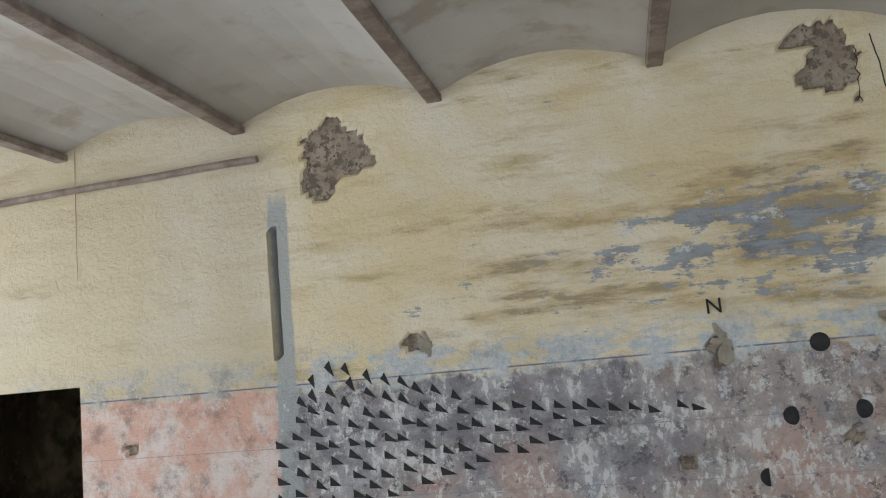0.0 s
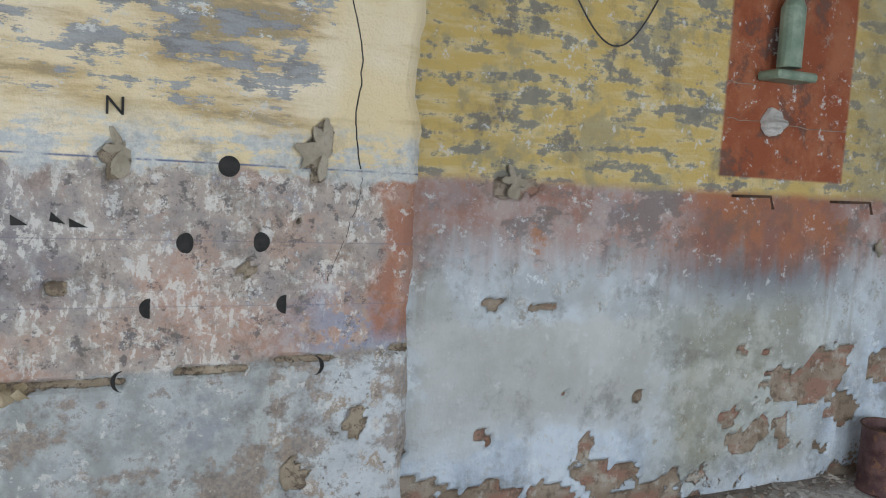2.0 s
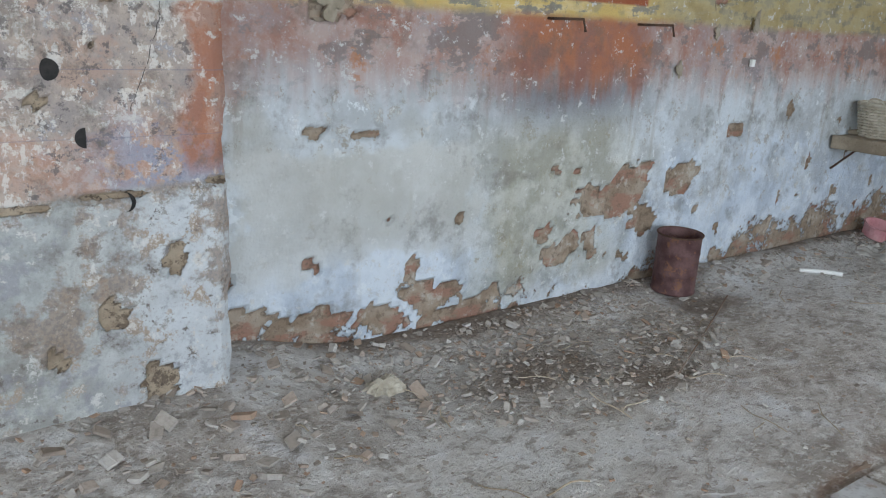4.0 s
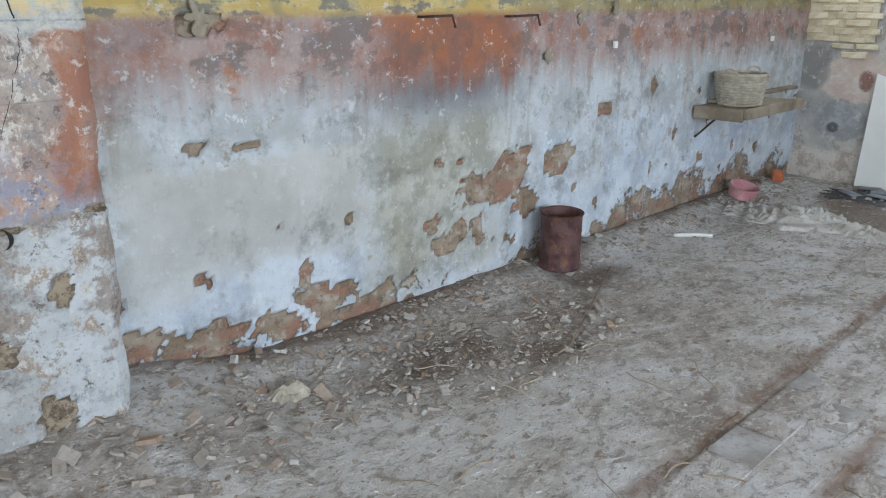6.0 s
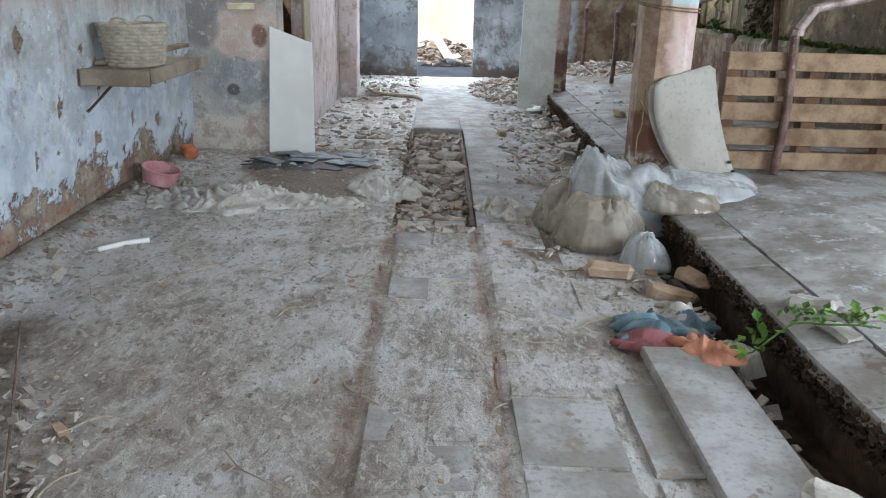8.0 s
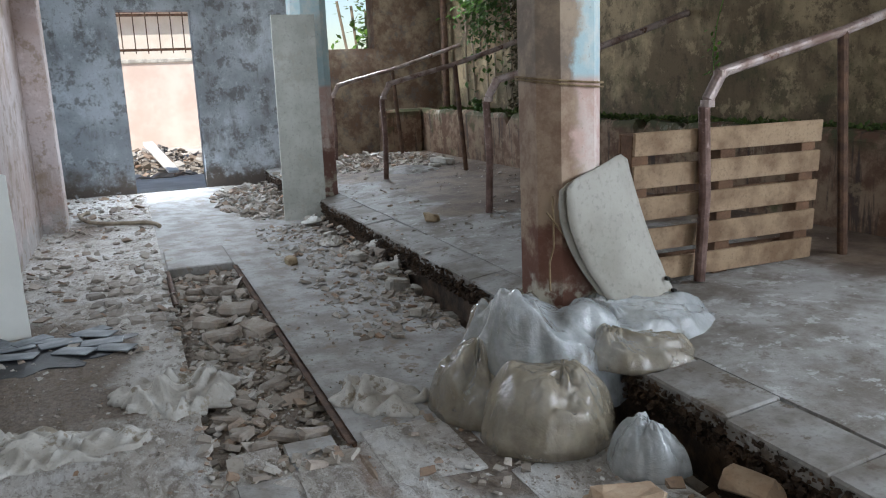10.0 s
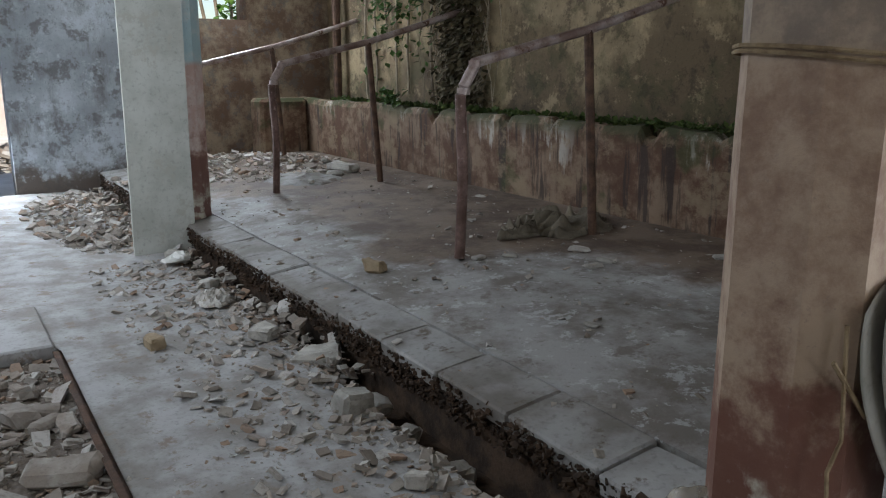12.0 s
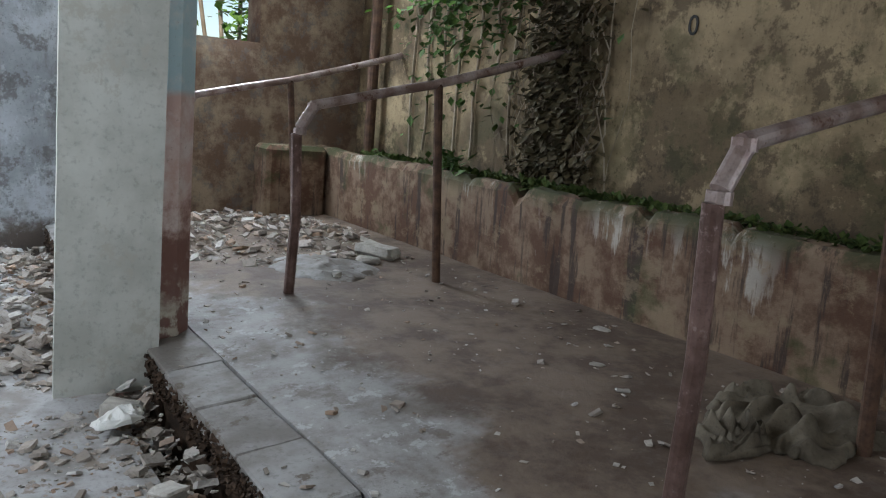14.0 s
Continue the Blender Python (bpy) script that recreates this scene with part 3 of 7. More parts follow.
M_YELLOWISH = stained_wall("faded_ochre_plaster", (0.42, 0.36, 0.22), (0.48, 0.42, 0.33), (0.25, 0.2, 0.14), ((0.44, 0.44, 0.42), 0.9))


def cross_paint():
    """Patched cross wall: grey and warm plaster, a cement patch, a rust stain and a pale foot."""
    s = Shade("patched_cross_wall", 0.92)
    x, y, z = s.xyz(s.pos)
    fine, mid, big = s.noise(s.pos, 40, 6, 0.7), s.noise(s.pos, 5.0, 8, 0.7), s.noise(s.pos, 1.6, 5)
    wob = s.math("MULTIPLY", s.math("SUBTRACT", s.noise(s.pos, 4.2, 7, 0.7), 0.5), 1.6)

    def patch(cy, cz, ry, rz, soft=0.16):
        a, b = s.math("MULTIPLY", s.math("SUBTRACT", y, cy), 1 / ry), s.math("MULTIPLY", s.math("SUBTRACT", z, cz), 1 / rz)
        d = s.math("ADD", s.math("ADD", s.math("MULTIPLY", a, a), s.math("MULTIPLY", b, b)), wob)
        return s.step(d, 1 + soft, 1 - soft)

    c = s.mix(s.step(big, 0.4, 0.62), (0.36, 0.35, 0.34), (0.50, 0.47, 0.43))
    c = s.mix(s.math("MULTIPLY", s.step(mid, 0.52, 0.58), 0.6), c, (0.27, 0.24, 0.21))
    c = s.mix(s.math("MULTIPLY", patch(3.82, 1.02, 0.34, 0.24), 0.85), c, s.mix(s.step(mid, 0.4, 0.6), (0.56, 0.43, 0.36), (0.66, 0.60, 0.54)))
    c = s.mix(s.math("MULTIPLY", patch(4.22, 1.12, 0.16, 0.22, 0.4), 0.7), c, (0.21, 0.20, 0.19))
    c = s.mix(s.math("MULTIPLY", patch(3.92, 0.60, 0.24, 0.20), 0.85), c, s.mix(s.step(mid, 0.42, 0.6), (0.26, 0.27, 0.275), (0.40, 0.42, 0.43)))
    c = s.mix(s.math("MULTIPLY", patch(3.97, 0.53, 0.06, 0.05, 0.5), 0.8), c, (0.07, 0.065, 0.06))
    c = s.mix(s.math("MULTIPLY", patch(3.72, 1.0, 0.07, 0.10, 0.4), 0.85), c, s.mix(s.step(fine, 0.45, 0.6), (0.25, 0.11, 0.08), (0.13, 0.06, 0.05)))
    foot = s.step(s.math("ADD", z, s.math("MULTIPLY", wob, 0.25)), 0.36, 0.26)
    c = s.mix(s.math("MULTIPLY", foot, 0.85), c, s.mix(s.step(mid, 0.44, 0.58), (0.62, 0.57, 0.51), (0.42, 0.34, 0.28)))
    c = s.mix(s.math("MULTIPLY", s.step(s.noise(s.pos, 13, 8, 0.75), 0.56, 0.61), 0.6), c, (0.62, 0.60, 0.57))
    c = s.mix(s.math("MULTIPLY", s.step(fine, 0.56, 0.7), 0.5), c, (0.16, 0.14, 0.12))
    return s.done(c, s.math("ADD", mid, s.math("MULTIPLY", fine, 0.5)), 0.8, 0.018)


M_CROSS = cross_paint()
M_CONC = speckled("worn_grey_concrete", (0.26, 0.243, 0.225), (0.43, 0.43, 0.435), 4.0, 0.85, 0.6, fine=45, third=(0.26, 0.22, 0.185), own=False)
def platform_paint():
    """Pale worn concrete with lime flakes; browner and darker towards the trough and past x = 9."""
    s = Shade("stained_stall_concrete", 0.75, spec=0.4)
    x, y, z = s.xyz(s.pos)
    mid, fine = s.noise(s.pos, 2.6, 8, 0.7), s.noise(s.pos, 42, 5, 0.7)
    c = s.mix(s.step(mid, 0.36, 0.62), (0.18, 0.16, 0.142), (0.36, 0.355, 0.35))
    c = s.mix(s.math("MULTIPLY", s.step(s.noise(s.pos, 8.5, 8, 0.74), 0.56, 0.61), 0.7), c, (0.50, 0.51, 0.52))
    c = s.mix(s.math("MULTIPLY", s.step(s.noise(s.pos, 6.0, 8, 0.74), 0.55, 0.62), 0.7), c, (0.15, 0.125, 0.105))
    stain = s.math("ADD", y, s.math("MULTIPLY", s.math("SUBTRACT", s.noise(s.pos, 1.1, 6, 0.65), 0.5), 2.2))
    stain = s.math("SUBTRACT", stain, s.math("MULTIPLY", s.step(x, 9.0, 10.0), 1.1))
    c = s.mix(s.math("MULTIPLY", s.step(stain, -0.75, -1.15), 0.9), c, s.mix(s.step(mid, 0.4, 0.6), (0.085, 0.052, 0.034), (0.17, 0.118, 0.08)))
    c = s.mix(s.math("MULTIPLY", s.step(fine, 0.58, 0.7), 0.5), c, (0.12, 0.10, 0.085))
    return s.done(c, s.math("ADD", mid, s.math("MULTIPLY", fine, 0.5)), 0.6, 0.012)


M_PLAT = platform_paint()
M_KERB = speckled("worn_kerb_concrete", (0.17, 0.152, 0.135), (0.33, 0.325, 0.32), 3.4, 0.75, 0.5, fine=40, third=(0.12, 0.095, 0.075), own=False, spec=0.4)
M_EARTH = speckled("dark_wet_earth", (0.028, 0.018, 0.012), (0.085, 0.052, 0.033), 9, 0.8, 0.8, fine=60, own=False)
M_RUST = speckled("rusted_steel", (0.07, 0.042, 0.03), (0.13, 0.075, 0.05), 14, 0.8, 0.5, metal=0.35)
M_PIPE = speckled("dull_galvanised_pipe_paint", (0.19, 0.125, 0.105), (0.40, 0.33, 0.31), 6, 0.45, 0.2, metal=0.3, third=(0.12, 0.06, 0.04))
M_POST = speckled("brown_rusted_pipe", (0.10, 0.058, 0.047), (0.22, 0.14, 0.12), 6, 0.6, 0.25, metal=0.3, third=(0.30, 0.22, 0.20))
M_DRUM = speckled("purple_brown_rusted_tin", (0.085, 0.042, 0.042), (0.16, 0.09, 0.085), 8, 0.65, 0.4, metal=0.3, third=(0.20, 0.10, 0.06))
M_BRICK = speckled("limewashed_yellow_brick", (0.50, 0.42, 0.28), (0.64, 0.57, 0.43), 6, 0.92, 0.6, vary=0.3)
M_REDBRICK = speckled("red_brick", (0.26, 0.10, 0.06), (0.38, 0.19, 0.12), 10, 0.92, 0.6, vary=0.3)
M_MORTAR = speckled("grey_lime_mortar", (0.28, 0.24, 0.18), (0.38, 0.33, 0.26), 9, 0.95, 0.6, own=False)
M_PALLET = speckled("weathered_pine", (0.16, 0.10, 0.06), (0.30, 0.21, 0.135), 5, 0.85, 0.35, vary=0.25)
M_PALLET_DK = speckled("dark_brown_pine", (0.09, 0.048, 0.028), (0.17, 0.095, 0.056), 5, 0.85, 0.35, vary=0.25)
M_BOARD = speckled("white_laminate_board", (0.76, 0.76, 0.73), (0.82, 0.82, 0.79), 3, 0.45, 0.1, fine=260)
M_GREYBOARD = speckled("grey_green_fibre_panel", (0.40, 0.405, 0.365), (0.52, 0.53, 0.49), 3.2, 0.75, 0.15, fine=35, third=(0.42, 0.41, 0.36))
M_SHEET = speckled("fibre_cement_sheet", (0.29, 0.27, 0.235), (0.37, 0.35, 0.315), 3, 0.8, 0.2, fine=40)
M_SLATE = speckled("blue_grey_slate", (0.15, 0.165, 0.185), (0.30, 0.33, 0.36), 5, 0.6, 0.3, vary=0.4)
M_BLACK = speckled("charred_black_plastic", (0.02, 0.02, 0.022), (0.05, 0.052, 0.06), 7, 0.5, 0.4)
M_INK = speckled("black_wall_paint", (0.012, 0.011, 0.010), (0.025, 0.022, 0.02), 30, 0.7, 0.2)
M_CLOTH = speckled("dusty_white_cloth", (0.40, 0.375, 0.34), (0.60, 0.585, 0.56), 5, 0.9, 0.4, third=(0.31, 0.27, 0.22))
M_BLUE = speckled("dusty_blue_fabric", (0.08, 0.13, 0.165), (0.19, 0.27, 0.32), 6, 0.8, 0.4)
M_RED = speckled("faded_crimson_fabric", (0.16, 0.05, 0.055), (0.30, 0.12, 0.12), 6, 0.85, 0.4)
M_ORANGE = speckled("salmon_plastic", (0.52, 0.22, 0.14), (0.62, 0.32, 0.22), 5, 0.6, 0.3)
M_PINKBOX = speckled("dusty_pink_plastic", (0.50, 0.22, 0.24), (0.60, 0.34, 0.35), 6, 0.6, 0.3)
M_WICKER = speckled("dusty_wicker", (0.36, 0.32, 0.25), (0.52, 0.48, 0.40), 18, 0.85, 0.4)
M_PLANK = speckled("grey_brown_old_plank", (0.20, 0.16, 0.115), (0.34, 0.285, 0.215), 5, 0.88, 0.4)
M_TWIG = speckled("dry_straw_twig", (0.22, 0.165, 0.105), (0.52, 0.45, 0.35), 1.2, 0.9, 0.2, own=False)
M_STONE = speckled("pale_rubble_stone", (0.32, 0.30, 0.27), (0.52, 0.50, 0.46), 7, 0.92, 0.6, vary=0.35)
M_LEAF = speckled("green_leaf", (0.05, 0.13, 0.015), (0.14, 0.28, 0.04), 12, 0.55, 0.2, vary=0.4)
M_VINE = speckled("dark_ivy_leaf", (0.03, 0.07, 0.012), (0.075, 0.14, 0.03), 12, 0.6, 0.2)
M_WITHERED = speckled("withered_ivy_leaf", (0.05, 0.042, 0.02), (0.11, 0.085, 0.045), 12, 0.8, 0.2)
M_MOSS = speckled("moss", (0.03, 0.055, 0.012), (0.075, 0.10, 0.025), 20, 0.95, 0.8, own=False)
M_TWINE = speckled("old_twine", (0.15, 0.10, 0.055), (0.25, 0.18, 0.105), 20, 0.9, 0.3)
M_GREEN = speckled("grey_green_enamel", (0.16, 0.22, 0.16), (0.28, 0.34, 0.26), 7, 0.5, 0.3)
M_BEAM = speckled("rusty_beam_flange", (0.19, 0.14, 0.11), (0.32, 0.26, 0.21), 9, 0.85, 0.5, own=False)
M_FILM = plastic_film("milky_plastic_film", (0.60, 0.63, 0.65), 0.42)
M_FILM2 = plastic_film("yellowed_plastic_sack", (0.38, 0.325, 0.245), 0.46)
M_YARD = speckled("sunlit_yard_earth", (0.5, 0.47, 0.42), (0.66, 0.63, 0.58), 1.5, 0.95, 0.4, own=False)
M_FAR = speckled("far_salmon_render", (0.62, 0.49, 0.43), (0.72, 0.62, 0.56), 1.2, 0.95, 0.2, own=False)


def rubble_paint():
    s = Shade("mixed_rubble_chips", 0.93)
    n = s.t.nodes.new("ShaderNodeValToRGB")
    e = n.color_ramp.elements
    e[0].color, e[1].color = (0.24, 0.205, 0.175, 1), (0.56, 0.545, 0.52, 1)
    for p, col in ((0.3, (0.42, 0.385, 0.345, 1)), (0.42, (0.33, 0.215, 0.145, 1)), (0.55, (0.50, 0.48, 0.45, 1)), (0.8, (0.28, 0.23, 0.19, 1))):
        k = e.new(p)
        k.color = col
    s.put(n.inputs[0], s.island())
    fine = s.noise(s.pos, 45, 5, 0.7)
    return s.done(s.mix(s.math("MULTIPLY", s.step(fine, 0.45, 0.7), 0.5), n.outputs[0], (0.17, 0.145, 0.12)), fine, 0.5, 0.008)


M_RUBBLE = rubble_paint()


# ---- geometry helpers ----
def mesh_of(name, verts, faces, material, smooth=False):
    me = bpy.data.meshes.new(name)
    me.from_pydata([tuple(map(float, v)) for v in verts], [], faces)
    me.materials.append(material)
    if smooth:
        me.polygons.foreach_set("use_smooth", [True] * len(me.polygons))
    me.update()
    return me


def from_bm(name, bm, material, smooth=False):
    me = bpy.data.meshes.new(name)
    bmesh.ops.recalc_face_normals(bm, faces=bm.faces)
    bm.to_mesh(me)
    bm.free()
    me.materials.append(material)
    if smooth:
        me.polygons.foreach_set("use_smooth", [True] * len(me.polygons))
    return me


def part(name, bm, material, parent=None, label="", smooth=False):
    ob = new(name, from_bm(name, bm, material, smooth))
    if parent is not None:
        ob.parent = parent
    if label:
        ob["label"] = label
    return ob


def thing(name, m, label, category, group=""):
    ob = new(name)
    ob.empty_display_size = 0.1
    ob.matrix_world = m
    return tagged(ob, label, category, group)


def add_box(bm, x0, x1, y0, y1, z0, z1, bevel=0.0):
    r = bmesh.ops.create_cube(bm, size=1.0)["verts"]
    bmesh.ops.scale(bm, vec=(x1 - x0, y1 - y0, z1 - z0), verts=r)
    bmesh.ops.translate(bm, vec=((x0 + x1) / 2, (y0 + y1) / 2, (z0 + z1) / 2), verts=r)
    if bevel:
        es = list({e for v in r for e in v.link_edges})
        bmesh.ops.bevel(bm, geom=es, offset=bevel, segments=1, affect="EDGES")
    return r


def boxes(*specs, bevel=0.0):
    bm = bmesh.new()
    for b in specs:
        add_box(bm, *b, bevel=bevel)
    return bm


def structure(name, bm, material, label, category, smooth=False):
    return tagged(part(name, bm, material, smooth=smooth), label, category, kind="structure")


def tube(points, r, sides=10):
    """A swept round bar along points."""
    verts, faces = [], []
    pts = [Vector(p) for p in points]
    for i, p in enumerate(pts):
        d = (pts[min(i + 1, len(pts) - 1)] - pts[max(i - 1, 0)]).normalized()
        u = d.orthogonal().normalized() if abs(d.z) > 0.9 else d.cross(Vector((0, 0, 1))).normalized()
        w = d.cross(u).normalized()
        if abs(d.z) > 0.9:
            u, w = Vector((1, 0, 0)), d.cross(Vector((1, 0, 0))).normalized()
        for k in range(sides):
            a = 2 * math.pi * k / sides
            verts.append(p + r * (math.cos(a) * u + math.sin(a) * w))
    n = len(pts)
    for i in range(n - 1):
        for k in range(sides):
            a, b = i * sides + k, i * sides + (k + 1) % sides
            faces.append((a, b, b + sides, a + sides))
    faces.append(tuple(range(sides))[::-1])
    faces.append(tuple(range((n - 1) * sides, n * sides)))
    bm = bmesh.new()
    vs = [bm.verts.new(v) for v in verts]
    for f in faces:
        try:
            bm.faces.new([vs[i] for i in f])
        except ValueError:
            pass
    return bm


def fbm(x, y, z, octaves=4):
    v, a, f = 0.0, 0.5, 1.0
    for _ in range(octaves):
        v += a * noise.noise((x * f, y * f, z * f))
        a *= 0.5
        f *= 2.1
    return v


def relief(name, material, u0, u1, v0, v1, step, place, height, mask, back=0.25):
    """A surface on a fine grid. place(u, v, h) gives the point at relief h; mask goes into attribute 'peel'."""
    nu, nv = max(2, round((u1 - u0) / step) + 1), max(2, round((v1 - v0) / step) + 1)
    verts, vals, faces = [], [], []
    for j in range(nv):
        for i in range(nu):
            u, v = u0 + (u1 - u0) * i / (nu - 1), v0 + (v1 - v0) * j / (nv - 1)
            k = mask(u, v)
            verts.append(place(u, v, height(u, v, k)))
            vals.append(k)
    for j in range(nv - 1):
        for i in range(nu - 1):
            a = j * nu + i
            faces.append((a, a + 1, a + nu + 1, a + nu))
    # closed body behind the face
    ring = [i for i in range(nu)] + [j * nu + nu - 1 for j in range(1, nv)] + [(nv - 1) * nu + i for i in range(nu - 2, -1, -1)] + [j * nu for j in range(nv - 2, 0, -1)]
    base = len(verts)
    for q in ring:
        u, v = u0 + (u1 - u0) * (q % nu) / (nu - 1), v0 + (v1 - v0) * (q // nu) / (nv - 1)
        verts.append(place(u, v, -back))
        vals.append(0.0)
    for i in range(len(ring)):
        j = (i + 1) % len(ring)
        faces.append((ring[j], ring[i], base + i, base + j))
    faces.append(tuple(range(base, base + len(ring)))[::-1])
    me = mesh_of(name, verts, faces, material, False)
    me.attributes.new("peel", "FLOAT", "POINT").data.foreach_set("value", vals)
    bm = bmesh.new()
    bm.from_mesh(me)
    bmesh.ops.recalc_face_normals(bm, faces=bm.faces)
    bm.to_mesh(me)
    bm.free()
    return new(name, me)


def clamp(v, a=0.0, b=1.0):
    return max(a, min(b, v))


def smooth(v, a, b):
    t = clamp((v - a) / (b - a))
    return t * t * (3 - 2 * t)


M_SACKCLOTH = speckled("dusty_dark_sackcloth", (0.075, 0.06, 0.042), (0.16, 0.135, 0.10), 6, 0.92, 0.5)


# ---- structure ----
def spot(u, v, cu, cv, ru, rv):
    """1 inside a ragged spot, 0 outside."""
    d = math.hypot((u - cu) / ru, (v - cv) / rv)
    if d > 2.4:
        return 0.0
    d += 1.5 * fbm(u * 6, v * 8, cu * 3, 5) + 0.5 * abs(noise.noise((u * 17, v * 17, cu)))
    return 1 - smooth(d, 0.95, 1.12)


NORTH_SPOTS = ((4.05, 0.62, 0.36, 0.10), (4.28, 0.72, 0.16, 0.14), (3.75, 0.42, 0.10, 0.08), (4.75, 0.70, 0.13, 0.14), (2.05, 0.20, 0.24, 0.08), (2.75, 0.24, 0.16, 0.09),
               (2.45, 0.16, 0.13, 0.09), (4.40, 0.48, 0.14, 0.10), (3.62, 0.33, 0.08, 0.08), (2.98, 0.12, 0.20, 0.07), (2.12, 1.63, 0.10, 0.06), (2.35, 1.08, 0.09, 0.03), (2.05, 1.10, 0.06, 0.025),
               (5.25, 1.00, 0.10, 0.05), (4.98, 1.95, 0.14, 0.12), (1.72, 0.30, 0.14, 0.10), (2.92, 0.62, 0.05, 0.05), (2.62, 0.42, 0.05, 0.06), (5.9, 1.1, 0.08, 0.06))


def north_mask(u, v):
    k = max(spot(u, v, *s) for s in NORTH_SPOTS) if v < 2.2 else 0.0
    foot = fbm(u * 2.2, v * 3.0, 5.0, 4) * 0.55 + (0.30 - v) * 0.9 + smooth(u, 4.6, 6.5) * 0.16 + 0.22 * fbm(u * 7, v * 9, 3.0, 3)
    pits = 1.0 if fbm(u * 5.5, v * 5.5, 9.0, 2) > 0.22 + 0.14 * smooth(v, 0.2, 1.2) and v < 1.1 else 0.0
    return max(k, clamp(foot * 2.2) * (1 - smooth(v, 0.32, 0.55)), 0.9 * pits)


NORTH_H = lambda u, v, k: 0.012 * fbm(u * 1.4, v * 1.4, 1.0, 3) + 0.006 * fbm(u * 9, v * 9, 2.0, 3) - 0.022 * smooth(k, 0.35, 0.7)
north_east = relief("wall_north_east", M_NORTH, 5.0, 8.78, -0.05, 2.25, 0.03, lambda u, v, h: (u, 4.34 - h, v), NORTH_H, north_mask)
tagged(north_east, "red and pale blue limewashed wall, flaking to brick", "wall", kind="structure")
# unseen opening left in the upper wall for the north fill lamp
structure("wall_north_top", boxes((5.0, 6.9, 4.34, 4.6, 2.25, 3.0), (8.5, 8.78, 4.34, 4.6, 2.25, 3.0), (6.9, 8.5, 4.34, 4.6, 2.8, 3.0)), M_NORTH, "ochre wall round an added high opening", "wall")
north = relief("wall_north", M_NORTH, 1.54, 5.0, -0.05, 3.0, 0.03, lambda u, v, h: (u, 4.34 - h, v),
               lambda u, v, k: 0.012 * fbm(u * 1.4, v * 1.4, 1.0, 3) + 0.006 * fbm(u * 9, v * 9, 2.0, 3) - 0.022 * smooth(k, 0.35, 0.7), north_mask)
tagged(north, "ochre, red and pale blue limewashed wall, flaking to brick", "wall", kind="structure")

PIER_SPOTS = ((-1.02, 2.68, 0.19, 0.13), (-1.13, 2.53, 0.07, 0.07), (1.05, 2.72, 0.12, 0.17), (0.98, 2.86, 0.12, 0.05), (1.16, 1.72, 0.06, 0.08), (0.48, 1.66, 0.045, 0.06),
              (0.28, 0.28, 0.07, 0.05), (1.25, 0.25, 0.08, 0.09), (1.1, 0.55, 0.06, 0.05), (0.9, 0.42, 0.05, 0.06), (0.6, 0.16, 0.09, 0.06), (1.32, 0.72, 0.06, 0.07), (-0.75, 1.80, 0.06, 0.05))


def pier_mask(u, v):
    k = max(spot(u, v, *s) for s in PIER_SPOTS)
    lz = 0.90 + 0.065 * u
    ledge = 1 - smooth(abs(v - lz + 0.012 * fbm(u * 6, 0, 3, 3)) / ((0.048 * smooth(u, 0.32, 0.12) + 0.006) * (0.35 + 0.65 * smooth(abs(u + 0.84), 0.06, 0.14)) * (0.6 + 0.7 * abs(fbm(u * 5, 1, 3, 3))) + 0.003), 0.7, 1.2)
    pits = 1.0 if fbm(u * 6, v * 6, 19.0, 2) > 0.38 and v < 1.5 else 0.0
    return max(k, ledge, 0.85 * pits)


def pier_height(u, v, k):
    h = 0.012 * fbm(u * 1.3, v * 1.3, 7.0, 3) + 0.006 * fbm(u * 10, v * 10, 2.0, 3) - 0.02 * smooth(k, 0.35, 0.7)
    if v < 0.90 + 0.065 * u:
        h += 0.014
    if -1.375 < u < -1.335 and 1.78 < v < 2.36:
        h -= 0.10
    return h


pier = relief("wall_pier", M_PIER, -2.36, 1.54, -0.05, 3.0, 0.025, lambda u, v, h: (u + 0.07 * fbm(v * 3.2, 2.0, 9.0, 4) * smooth(u, 1.2, 1.54), 4.03 - h + 0.03 * smooth(u, 1.50, 1.54), v), pier_height, pier_mask, 0.6)
tagged(pier, "yellow plaster wall, grey-pink below, flaking", "wall", kind="structure")
structure("wall_pier_lintel", boxes((-3.4, -2.36, 4.03, 4.63, 1.74, 3.0), (-4.2, -3.4, 4.03, 4.63, -0.05, 3.0)), M_PIER, "yellow plaster above a dark doorway", "wall")
# unseen room closing the doorway, reusing the south wall and gutter colours
structure("wall_side_room", boxes((-4.2, -1.5, 6.4, 6.6, 0, 3.0), (-4.4, -4.2, 4.63, 6.4, 0, 3.0), (-1.7, -1.5, 4.63, 6.4, 0, 3.0), (-4.2, -1.7, 4.63, 6.4, 1.9, 2.0)), M_SOUTH, "dark brown walls of an unseen side room", "wall")
structure("floor_side_room", boxes((-4.2, -1.5, 4.63, 6.4, -0.2, -0.01)), M_EARTH, "dark brown floor of an unseen side room", "floor")

# floor: two sheets beside a rail trough
DIRT = ((3.0, 3.75, 0.9, 0.5), (4.6, 3.9, 0.5, 0.3), (3.4, 3.4, 0.6, 0.3), (8.2, 3.2, 0.9, 0.5), (4.8, 1.3, 0.5, 0.2), (6.2, 1.5, 0.5, 0.3), (12.5, 3.1, 1.2, 0.4))


